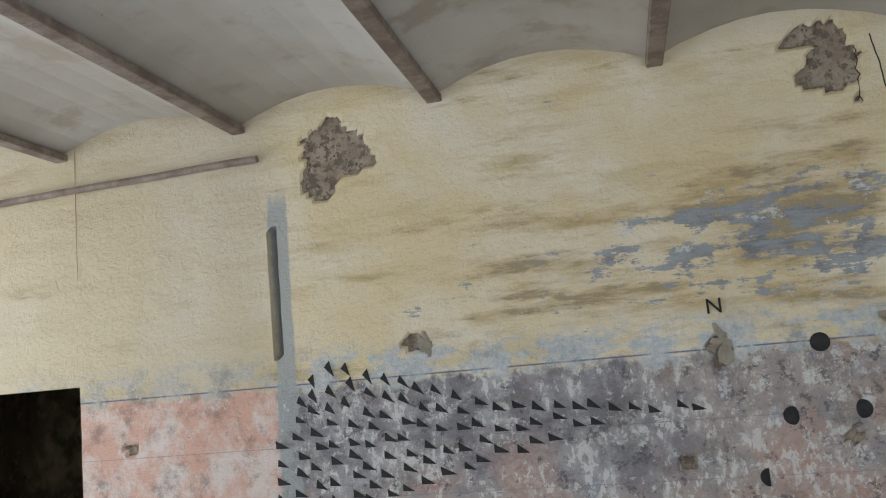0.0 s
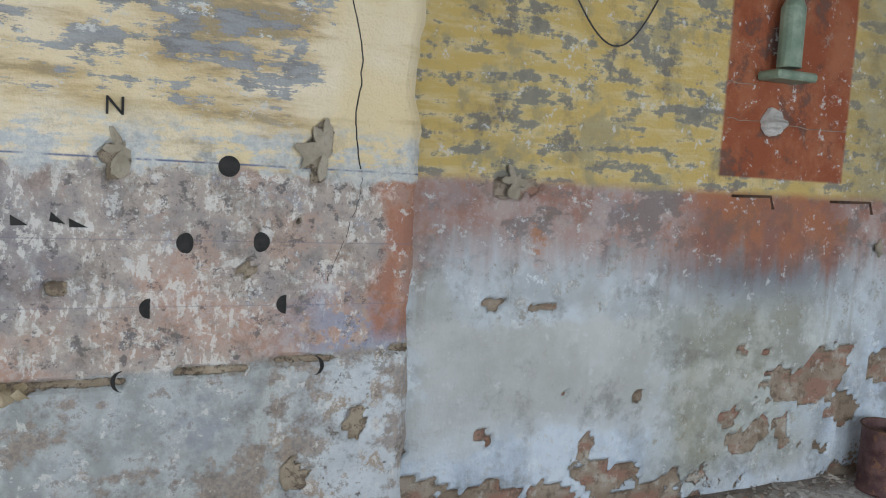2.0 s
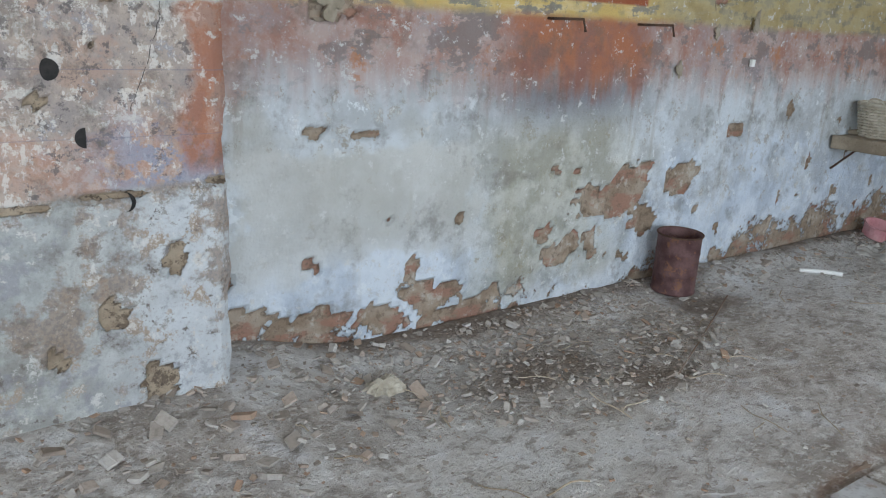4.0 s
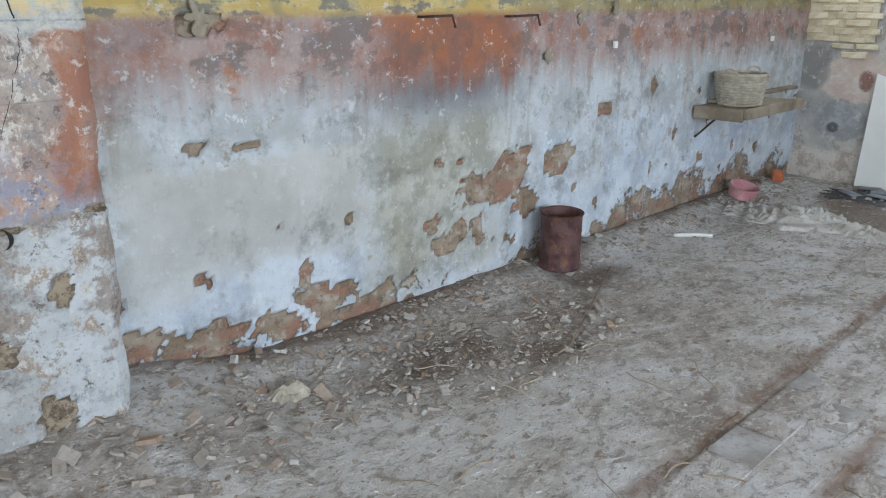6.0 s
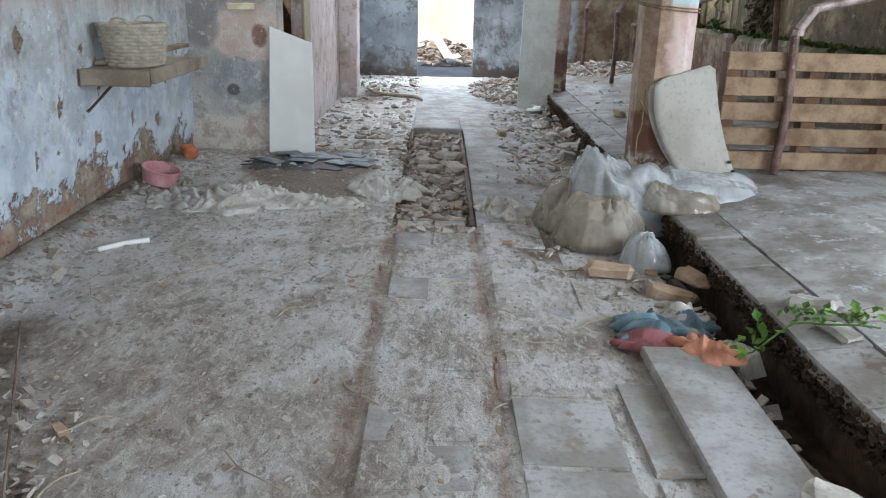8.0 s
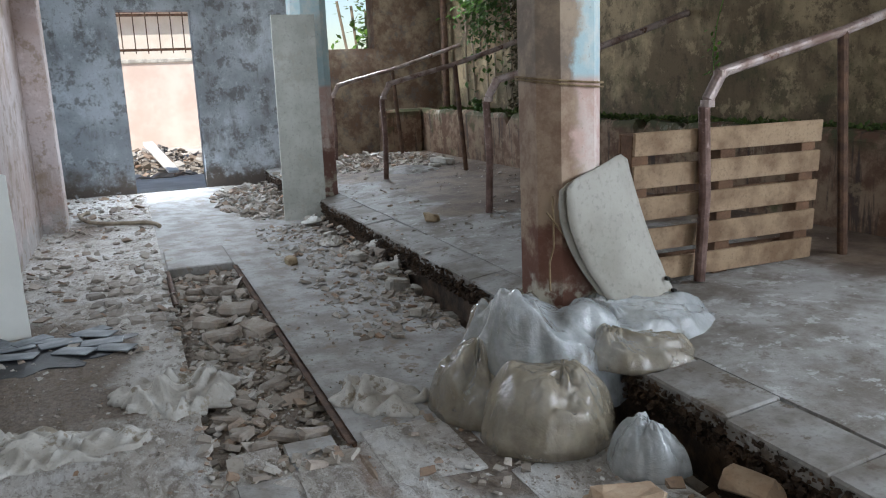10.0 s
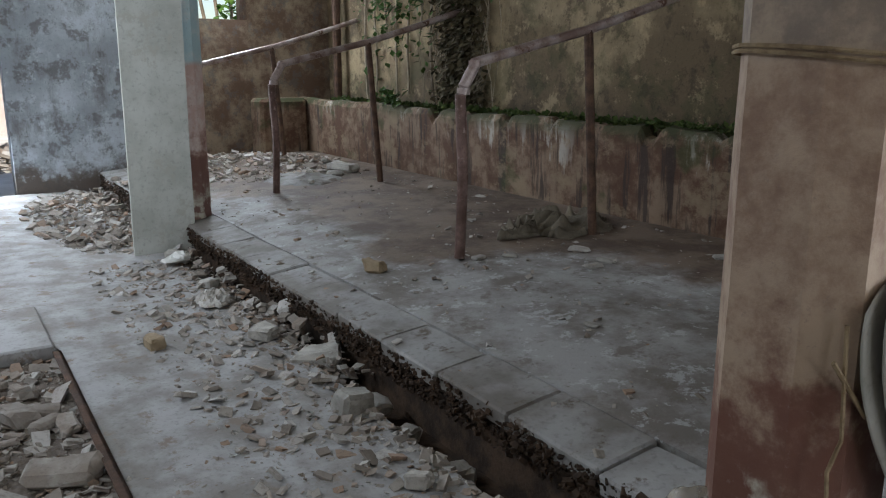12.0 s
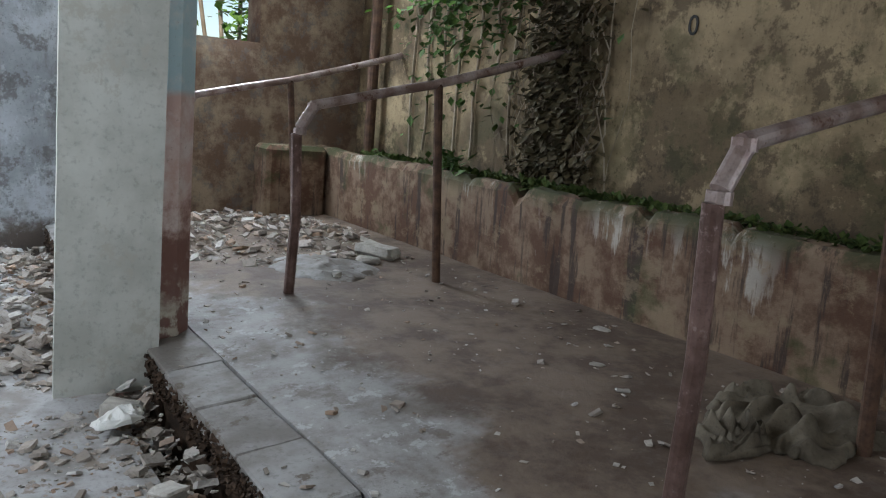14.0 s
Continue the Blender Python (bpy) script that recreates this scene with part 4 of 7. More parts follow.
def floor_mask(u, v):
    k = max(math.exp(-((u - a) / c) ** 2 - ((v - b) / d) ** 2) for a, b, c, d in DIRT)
    # floor colour darkened under the cloths, slates and sacks to set them off
    pile_dark = max(math.exp(-((u - a) / c) ** 2 - ((v - b) / d) ** 2) for a, b, c, d in ((7.1, 3.3, 0.5, 0.8), (8.0, 3.2, 0.8, 0.6), (7.3, 2.7, 0.35, 0.4), (6.3, 1.4, 0.45, 0.25)))
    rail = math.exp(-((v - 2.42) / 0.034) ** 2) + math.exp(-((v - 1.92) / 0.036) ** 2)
    # last term darkens the floor towards the north wall
    return clamp(0.62 * k + 0.66 * pile_dark + 0.4 * rail * (1 if u < 6.45 else 0) + 0.55 * smooth(v, 4.0, 4.34))


def floor_height(u, v, k):
    h = 0.022 * fbm(u * 1.1, v * 1.1, 3.0, 4) + 0.012 * fbm(u * 7, v * 7, 4.0, 3)
    h += 0.07 * smooth(v, 3.95, 4.34) * (1 - smooth(u, 8, 9)) + 0.17 * smooth(v, 3.35, 4.02) * (1 - smooth(u, 1.4, 2.4))
    rail = math.exp(-((v - 2.42) / 0.03) ** 2) + math.exp(-((v - 1.92) / 0.03) ** 2)
    return h - 0.010 * rail * (u < 6.45)




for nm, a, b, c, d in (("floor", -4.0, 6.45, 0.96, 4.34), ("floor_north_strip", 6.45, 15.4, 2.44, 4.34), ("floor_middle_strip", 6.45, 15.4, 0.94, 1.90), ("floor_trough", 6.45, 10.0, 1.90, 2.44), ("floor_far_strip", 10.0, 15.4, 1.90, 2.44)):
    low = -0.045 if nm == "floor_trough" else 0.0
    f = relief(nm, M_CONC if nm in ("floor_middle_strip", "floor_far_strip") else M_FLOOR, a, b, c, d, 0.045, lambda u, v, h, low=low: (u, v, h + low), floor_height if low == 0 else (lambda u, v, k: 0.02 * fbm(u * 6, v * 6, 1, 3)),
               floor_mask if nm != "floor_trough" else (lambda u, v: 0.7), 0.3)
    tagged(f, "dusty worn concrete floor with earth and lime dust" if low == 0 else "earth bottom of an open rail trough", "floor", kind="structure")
M_OLDRAIL = speckled("rust_and_earth", (0.15, 0.095, 0.065), (0.27, 0.21, 0.165), 4, 0.9, 0.8, fine=50, third=(0.34, 0.31, 0.28), own=False)
for yr in (1.915, 2.425):
    rl = relief("sunken_rail", M_OLDRAIL, 0.6, 6.44, yr - 0.024, yr + 0.024, 0.012, lambda u, v, h: (u, v + 0.012 * fbm(u * 2.5, v, 3, 3), h),
                lambda u, v, k, yr=yr: floor_height(u, v, 0) - 0.004 - 6.0 * (v - yr) ** 2 + 0.030 * fbm(u * 3.6, v * 24, 2.0, 5), lambda u, v: 0.0, 0.05)
    tagged(rl, "rusty rail sunk in the worn floor", "rail", kind="structure")
structure("gutter", boxes((-4.0, 15.4, 0.70, 1.10, -0.5, -0.12), (-4.0, 15.4, 0.52, 0.738, -0.12, 0.108)), M_EARTH, "dark muddy dung gutter", "gutter")
structure("ground", boxes((-60, 80, -60, 60, -0.9, -0.45)), M_YARD, "earth ground around the building", "ground")
structure("yard", boxes((15.7, 45, -14, 14, -0.5, -0.03)), M_YARD, "sunlit bare earth yard outside the door", "ground")

# stall platform, falling towards the gutter
def stall_z(y):
    return 0.29 + (y + 0.13) * (-0.075 / 0.65) if y > -0.13 else 0.29 - (y + 0.13) * 0.03


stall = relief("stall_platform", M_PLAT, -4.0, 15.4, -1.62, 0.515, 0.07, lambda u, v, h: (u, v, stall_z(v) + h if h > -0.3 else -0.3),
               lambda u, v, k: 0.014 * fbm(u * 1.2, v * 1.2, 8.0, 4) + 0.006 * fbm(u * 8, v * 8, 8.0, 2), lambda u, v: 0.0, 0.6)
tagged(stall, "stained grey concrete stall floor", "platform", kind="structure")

# manger along the south wall, with a return at the far end
bm = bmesh.new()
prof = ((-1.62, 0.0), (-1.60, 0.90), (-1.63, 0.955), (-1.70, 0.965), (-1.76, 0.93), (-1.80, 0.80), (-2.06, 0.80), (-2.06, 0.0))
n = 420
rows = []
for i in range(n + 1):
    xx = -4.0 + 19.4 * i / n
    rows.append([bm.verts.new((xx, yy + 0.012 * fbm(xx * 2, zz * 3, 1, 3), zz + ((0.05 * fbm(xx * 1.7, yy, 5, 5) - 0.10 * smooth(fbm(xx * 3.1, 4.0, 2.0, 3), 0.12, 0.3)) if zz > 0.5 else 0))) for yy, zz in prof])
for i in range(n):
    for j in range(len(prof)):
        k = (j + 1) % len(prof)
        bm.faces.new((rows[i][j], rows[i + 1][j], rows[i + 1][k], rows[i][k]))
bm.faces.new(rows[0])
bm.faces.new(rows[-1][::-1])
add_box(bm, 15.02, 15.4, -1.6, -1.0, 0.2, 0.97, 0.04)
structure("manger", bm, M_MANGER, "concrete feeding trough with white lime runs", "manger")

# other walls
SW = [(-4.0, 15.7, -2.5, -2.07, -0.2, 1.1), (-4.0, 13.3, -2.5, -2.07, 2.4, 3.05), (13.3, 14.6, -2.5, -2.07, 2.8, 3.05), (14.6, 15.7, -2.5, -2.07, 2.4, 3.05)]
edges = (-4.0, -2.65, -1.15, 0.45, 1.95, 3.55, 5.05, 15.7)
for i in range(0, len(edges), 2):
    SW.append((edges[i], edges[i + 1], -2.5, -2.07, 1.1, 2.4))
structure("wall_south", boxes(*SW), M_SOUTH, "damp brown wall with moss", "wall")
structure("wall_west", boxes((-4.4, -4.0, -2.5, 0.9, -0.2, 3.05), (-4.4, -4.0, 3.8, 4.7, -0.2, 3.05), (-4.4, -4.0, 0.9, 3.8, 2.7, 3.05)), M_SOUTH, "brown wall round a wide gateway", "wall")
DW = ((1.60, 2.55), (-0.02, 2.46))
WW = ((-1.02, -0.20), (1.88, 2.72))
structure("wall_end", boxes((15.4, 15.75, 2.55, 4.7, -0.2, 3.05), (15.4, 15.75, 1.60, 2.55, 2.46, 3.05), (15.4, 15.75, -0.20, 1.60, -0.2, 3.05), (15.4, 15.75, -1.02, -0.20, -0.2, 1.88),
                            (15.4, 15.75, -1.02, -0.20, 2.72, 3.05), (15.4, 15.75, -2.5, -1.02, -0.2, 3.05)), M_END, "sooty blue-grey end wall with a doorway", "wall")
structure("wall_cross", boxes((8.75, 8.93, 3.57, 4.64, -0.05, 3.0)), M_CROSS, "patched grey cross wall with bare yellow brick", "wall")
structure("wall_cross_end", boxes((8.742, 8.945, 3.545, 3.57, -0.05, 3.0), bevel=0.01), M_CROSS, "grey plastered wall end", "wall")
# gap from z 2.22 to 2.8 is unseen, added for the passage fill lamp
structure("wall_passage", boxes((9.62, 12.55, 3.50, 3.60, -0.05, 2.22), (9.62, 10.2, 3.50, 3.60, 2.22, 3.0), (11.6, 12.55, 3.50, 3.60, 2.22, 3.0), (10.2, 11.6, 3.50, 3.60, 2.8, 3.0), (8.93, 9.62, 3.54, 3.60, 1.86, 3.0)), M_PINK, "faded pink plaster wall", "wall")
structure("wall_passage_jamb", boxes((9.62, 9.98, 3.47, 3.50, -0.02, 3.0), bevel=0.008), M_YELLOWISH, "faded ochre plaster strip", "wall")
structure("pilaster", boxes((12.55, 12.95, 3.27, 3.8, -0.05, 3.0), bevel=0.015), M_PINK, "pink plastered pilaster with a dark edge", "pilaster")
structure("wall_passage_far", boxes((12.95, 15.4, 3.55, 3.85, -0.05, 3.0)), M_END, "dark sooty wall", "wall")
# unseen room behind the narrow passage opening, in the same dark browns
structure("wall_back_room", boxes((8.9, 12.9, 5.2, 5.4, 0, 3.0), (8.78, 8.93, 4.64, 5.2, 0, 3.0), (12.6, 12.8, 3.8, 5.2, 0, 3.0)), M_SOUTH, "dark brown walls of an unseen back room", "wall")
structure("floor_back_room", boxes((8.93, 12.8, 3.62, 5.2, -0.2, -0.012)), M_EARTH, "dark brown floor of an unseen back room", "floor")

# ceiling of shallow vaults between beams that run across the hall
BEAMS = [-2.43 + 0.935 * i for i in range(-2, 20)]
bm = bmesh.new()
last = None
for i in range(len(BEAMS) - 1):
    a, b = BEAMS[i], BEAMS[i + 1]
    for k in range(9 if i == len(BEAMS) - 2 else 8):
        t = k / 8
        x = a + (b - a) * t
        z = 2.86 + 0.11 * (1 - (2 * t - 1) ** 2)
        row = [bm.verts.new((x, -2.6 + 7.4 * j / 60, z + 0.008 * fbm(x * 2, -2.6 + 7.4 * j / 60, 1, 3))) for j in range(61)]
        if last:
            for j in range(60):
                bm.faces.new((last[j], last[j + 1], row[j + 1], row[j]))
        last = row
ret = bmesh.ops.extrude_face_region(bm, geom=bm.faces[:])
for v in [g for g in ret["geom"] if isinstance(g, bmesh.types.BMVert)]:
    v.co.z = 3.25
structure("ceiling", bm, M_CEIL, "sooty whitewashed ceiling of shallow vaults", "ceiling")
for x in BEAMS[1:-1]:
    structure("ceiling_beam", boxes((x - 0.034, x + 0.034, -2.6, 4.8, 2.825, 2.86), (x - 0.012, x + 0.012, -2.6, 4.8, 2.86, 3.0), bevel=0.004), M_BEAM, "rusty steel ceiling beam", "beam")


# ---- wall mural and fittings ----
UPPER = ((-1.38, 1.38), (-1.30, 1.61), (-1.18, 1.75), (-1.04, 1.75), (-0.87, 1.68), (-0.59, 1.61), (-0.42, 1.54), (-0.05, 1.54), (0.19, 1.50), (0.43, 1.45))
LOWER = ((-1.38, 1.17), (-1.22, 1.06), (-1.07, 1.07), (-0.92, 1.15), (-0.72, 1.19), (-0.64, 1.24), (-0.38, 1.29), (-0.06, 1.38), (0.10, 1.42), (0.43, 1.43))


def along(line, x):
    for (a, b), (c, d) in zip(line, line[1:]):
        if a <= x <= c:
            return b + (d - b) * (x - a) / (c - a)
    return line[0][1]


def on_pier(x, z):
    return 4.03 - pier_height(x, z, 0.0)


def painted(name, outline, x, z, parent, face):
    """A flat painted figure on a wall, as a thin layer that follows it."""
    bm = bmesh.new()
    y = face(x, z)
    vs = [bm.verts.new((x + a, y - 0.005, z + b)) for a, b in outline]
    f = bm.faces.new(vs)
    for v in [g for g in bmesh.ops.extrude_face_region(bm, geom=[f])["geom"] if isinstance(g, bmesh.types.BMVert)]:
        v.co.y += 0.014
    return part(name, bm, M_INK, parent)


mural = thing("wall_mural", Matrix(), "black painted flock of triangles and moon phases on plaster", "mural")
rng = random.Random(4)
x = -1.36
while x < 0.42:
    lo, hi = along(LOWER, x), along(UPPER, x)
    count = max(1, round((hi - lo) / 0.074))
    for i in range(count):
        z = lo + (hi - lo) * (i + 0.5) / count + rng.uniform(-0.012, 0.012)
        up = smooth(z, 1.45, 1.72) * smooth(x, -0.3, -0.9)
        a = radians(-8 - 42 * up + rng.uniform(-8, 8))
        w, h = rng.uniform(0.046, 0.062), rng.uniform(0.028, 0.036)
        pts = ((-w * 0.4, -h / 2), (w * 0.6, -h * 0.42), (-w * 0.45, h / 2))
        rot = [(p * math.cos(a) - q * math.sin(a), p * math.sin(a) + q * math.cos(a)) for p, q in pts]
        painted("triangle", rot, x + rng.uniform(-0.018, 0.018), z, mural, on_pier)
    x += 0.079


def moon(k, r=0.033):
    """Outline of a moon phase: k from -1 (thin on its left) to 1 (full), sign of r mirrors it."""
    out = [(r * math.cos(t), abs(r) * math.sin(t)) for t in [math.pi / 2 - math.pi * i / 14 for i in range(15)]]
    inn = [(-k * r * math.cos(t), abs(r) * math.sin(t)) for t in [-math.pi / 2 + math.pi * i / 14 for i in range(1, 14)]]
    return out + inn


for x, z, k, r in ((0.84, 1.655, 1.0, 0.036), (0.709, 1.39, 0.6, -0.035), (0.952, 1.398, 0.6, 0.035), (0.596, 1.169, 0.0, -0.034), (1.052, 1.177, 0.0, -0.034),
                   (0.512, 0.927, -0.6, -0.034), (1.163, 0.951, -0.6, 0.034), (-0.139, 0.596, 1.0, 0.038)):
    painted("moon", moon(k, r), x, z, mural, on_pier)
cu = bpy.data.curves.new("letter", "FONT")
cu.body, cu.size, cu.extrude, cu.align_x = "N", 0.085, 0.006, "CENTER"
cu.materials.append(M_INK)
letter = new("letter", cu)
letter.matrix_world = pose(0.478, on_pier(0.478, 1.83) - 0.002, 1.80, 90, 0, 0)
letter.parent = mural


def hairline(name, pts, label, r=0.0022, m=None):
    """A dark crack in plaster, as a thin sunk strip."""
    ob = part(name, tube(pts, r, 5), m or M_BEAM)
    return tagged(ob, label, "crack")


def crack_points(line, n, seed):
    """A ragged line on the pier through a few (x, z) turns."""
    out = []
    for i in range(n + 1):
        t = i / n * (len(line) - 1)
        k = min(int(t), len(line) - 2)
        (x0, z0), (x1, z1) = line[k], line[k + 1]
        z = z0 + (z1 - z0) * (t - k)
        xx = x0 + (x1 - x0) * (t - k) + 0.022 * fbm(i / n * 9, seed, 0, 4)
        out.append((xx, on_pier(xx, z) + 0.001, z))
    return out


hairline("wall_crack", crack_points(((1.19, 2.82), (1.225, 2.57), (1.235, 2.34), (1.305, 2.06), (1.28, 1.84), (1.307, 1.67)), 110, 3.0), "thin dark crack in yellow plaster", 0.0034, M_INK)
hairline("wall_crack", crack_points(((1.13, 2.78), (1.12, 2.55)), 30, 8.0), "thin dark crack in yellow plaster", 0.0022, M_INK)
hairline("wall_crack", crack_points(((1.315, 1.64), (1.31, 1.55), (1.20, 1.26)), 40, 13.0), "thin dark crack in yellow plaster", 0.0018, M_INK)
wire = [(2.30 + 0.55 * t, 4.325 - 0.03 * math.sin(math.pi * t), 2.62 - 0.30 * math.sin(math.pi * t) - 0.05 * t) for t in [i / 20 for i in range(21)]]
tagged(part("hanging_wire", tube(wire, 0.004, 6), M_BLACK), "thin black cable sagging on the wall", "cable")

# enamel drinking bowl holder on the red panel
lampb = thing("wall_insulator", pose(3.62, 4.33, 2.25), "grey-green enamel bottle-shaped fitting on the red panel", "fitting")
bm = bmesh.new()
bmesh.ops.create_cone(bm, cap_ends=True, segments=16, radius1=0.06, radius2=0.06, depth=0.30, matrix=Matrix.Translation((0, -0.08, 0.2)))
bmesh.ops.create_cone(bm, cap_ends=True, segments=16, radius1=0.06, radius2=0.025, depth=0.09, matrix=Matrix.Translation((0, -0.08, 0.39)))
part("body", bm, M_GREEN, lampb, smooth=False)
bm = boxes((-0.13, 0.14, -0.15, 0.0, -0.015, 0.03), bevel=0.012)
part("bracket", bm, M_GREEN, lampb)
for xx, zz, w in ((3.52, 1.645, 0.22), (4.25, 1.64, 0.26)):
    hook = thing("iron_hook", pose(xx, 4.33, zz), "small rusty iron hook in the wall", "hook", "hooks under the red panel")
    part("shank", tube(((-w / 2, 0.02, 0.0), (-w / 2, -0.03, 0.0), (w / 2, -0.03, 0.005), (w / 2 + 0.02, -0.035, -0.06)), 0.008, 6), M_RUST, hook)


def lumps(rx, ry, h, seed, n=34, freq=2.4, ridge=1.0, edge=0.3):
    """A crumpled sheet with folds, closed below: a bmesh about the origin, at rest on z = 0."""
    bm = bmesh.new()
    top, bot = [], []
    segs = n * 2
    for i in range(n + 1):
        r = i / n
        a_row, b_row = [], []
        for k in range(segs if i else 1):
            t = 2 * math.pi * k / segs
            out = 1 + edge * fbm(math.cos(t) * 2 + seed, math.sin(t) * 2, seed, 3) * 2
            x, y = r * rx * out * math.cos(t), r * ry * out * math.sin(t)
            wx = x + 0.08 * fbm(x * 5, y * 5, seed + 9, 2)
            f1 = 1 - min(1, abs(noise.noise((wx * freq * 2.2, y * freq * 2.2, seed))) * 3.0)
            f2 = 1 - min(1, abs(noise.noise((wx * freq * 5.5, y * freq * 5.5, seed + 4))) * 3.0)
            body = max(0.0, 1 - r ** 2.2) ** 0.7
            z = h * (0.35 * body + ridge * (0.45 * f1 + 0.22 * f2) * (0.25 + 0.75 * body)) * (1 if r < 0.999 else 0.15) + 0.004
            a_row.append(bm.verts.new((x, y, z)))
            b_row.append(bm.verts.new((x, y, 0.0 if i == n else min(0.0, z - 0.01))))
        top.append(a_row)
        bot.append(b_row)
    for rows, flip in ((top, False), (bot, True)):
        for i in range(n):
            for k in range(segs):
                a, b = rows[i + 1][k], rows[i + 1][(k + 1) % segs]
                f = (rows[0][0], a, b) if i == 0 else (rows[i][k], a, b, rows[i][(k + 1) % segs])
                bm.faces.new(f[::-1] if flip else f)
    for k in range(segs):
        bm.faces.new((top[n][(k + 1) % segs], top[n][k], bot[n][k], bot[n][(k + 1) % segs]))
    return bm


def drape(x, y, seed, freq):
    """Long soft folds that wander and change direction, 0 to 1."""
    w = 0.10 * fbm(x * 3.0, y * 3.0, seed, 3)
    a = 1.2 + 4.2 * noise.noise((x * 1.8 + seed, y * 1.8, seed))
    return (0.5 + 0.5 * math.sin((x * math.cos(a) + y * math.sin(a) + w) * freq)) ** 1.7


def chip(rng, s, flat=0.55):
    """An irregular broken block: vertices and faces."""
    base = [(-1, -1, -1), (1, -1, -1), (1, 1, -1), (-1, 1, -1), (-1, -1, 1), (1, -1, 1), (1, 1, 1), (-1, 1, 1)]
    e = Euler((rng.uniform(-0.5, 0.5), rng.uniform(-0.5, 0.5), rng.uniform(0, 6.3))).to_matrix()
    sx, sy, sz = s * rng.uniform(0.6, 1.3), s * rng.uniform(0.45, 1.0), s * flat * rng.uniform(0.4, 1.1)
    out = []
    for a, b, c in base:
        k = rng.uniform(0.62, 1.05)
        out.append(e @ Vector((a * sx * k, b * sy * rng.uniform(0.65, 1.05), c * sz * rng.uniform(0.7, 1.05))) * 0.5)
    return out


CHIP_FACES = [(0, 3, 2, 1), (4, 5, 6, 7), (0, 1, 5, 4), (1, 2, 6, 5), (2, 3, 7, 6), (3, 0, 4, 7)]


def scatter(name, count, where, lo, hi, label, seed, material=None, flat=0.32, sink=0.2):
    """Chips strewn over a surface: one object. where(rng) gives a point and the ground's height."""
    rng = random.Random(seed)
    verts, faces = [], []
    for _ in range(count):
        x, y, z = where(rng)
        s = lo * (hi / lo) ** (rng.random() ** 2.2)
        c = chip(rng, s, flat)
        low = min(v.z for v in c)
        b = len(verts)
        verts += [(v.x + x, v.y + y, v.z - low + z - s * sink) for v in c]
        faces += [tuple(b + i for i in f) for f in CHIP_FACES]
    return tagged(new(name, mesh_of(name, verts, faces, material or M_RUBBLE)), label, "rubble", kind="stuff")


def ground_z(x, y):
    if y < 0.53:
        return stall_z(y)
    if y < 0.78:
        return 0.20
    if y < 0.93:
        return -0.11
    if 6.45 < x < 10.0 and 1.90 < y < 2.44:
        return -0.045
    return floor_height(x, y, 0.0)


def area(x0, x1, y0, y1, p=1.0):
    def where(rng):
        x, y = rng.uniform(x0, x1), y0 + (y1 - y0) * rng.random() ** p
        return x, y, ground_z(x, y)
    return where


def heap(cx, cy, rx, ry, h, base=None):
    def where(rng):
        a, r = rng.uniform(0, 6.283), rng.random() ** 0.5
        x, y = cx + rx * r * math.cos(a), cy + ry * r * math.sin(a)
        z = (ground_z(x, y) if base is None else base) + h * rng.random() * (1 - r)
        return x, y, z
    return where


# ---- steel rails and gutter ----
for y, a, b in ((1.905, -1.78, 1.72), (2.435, 0.72, 1.78)):
    r = thing("trough_edge", pose(8.2, y, 0), "rusty steel angle edging of the rail trough", "rail", "edges of the trough")
    part("angle", boxes((a, b, -0.008, 0.008, -0.085, 0.016), (a, b, -0.008 if y < 2 else -0.03, 0.03 if y < 2 else 0.008, 0.008, 0.016), bevel=0.003), M_RUST, r)
cross = thing("trough_cover", pose(10.35, 2.17, 0.012), "grey concrete slab laid between the rails", "slab")
part("slab", boxes((-0.38, 0.38, -0.25, 0.25, -0.06, 0.02), bevel=0.01), M_CONC, cross)

# ---- stall pipes ----
def stall_pipe(x, label, far=True):
    t = thing("stall_divider", pose(x, -0.13, 0.295), label, "stall divider", "pipe stall dividers")
    part("post", tube(((0, 0.02, 0.0), (0, 0.0, 0.45), (0, 0.02, 0.90)), 0.030, 12), M_POST, t, "rusty brown pipe post")
    part("bend", tube(((0, 0.02, 0.89), (0, 0.0, 0.935), (0, -0.075, 1.055), (0, -0.10, 1.07)), 0.031, 12), M_PIPE, t)
    part("bar", tube(((0, -0.06, 1.06), (0, -0.5, 1.165), (0, -0.87, 1.25), (0, -1.32, 1.38), (0, -1.94, 1.57)), 0.028, 12), M_PIPE, t)
    for a, b in ((0.0, 0.915), (-0.075, 1.058)):
        part("weld", tube(((0, a, b - 0.018), (0, a, b + 0.018)), 0.036, 12), M_PIPE, t)
    if far:
        part("rear_post", tube(((0, -0.98, 0.0), (0, -0.88, 1.25)), 0.028, 10), M_RUST, t, "dark rusty rear post")
    return t


stall_pipe(6.88, "bent steel pipe stall divider with peeling paint")
stall_pipe(9.49, "bent steel pipe stall divider with peeling paint")
stall_pipe(12.28, "bent steel pipe stall divider with peeling paint")
stall_pipe(14.6, "bent steel pipe stall divider with peeling paint")
tagged(part("drain_pipe", tube(((14.9, -1.95, 0.8), (14.9, -1.95, 2.84)), 0.05, 12), M_RUST), "dark rusty downpipe in the wall corner", "pipe")


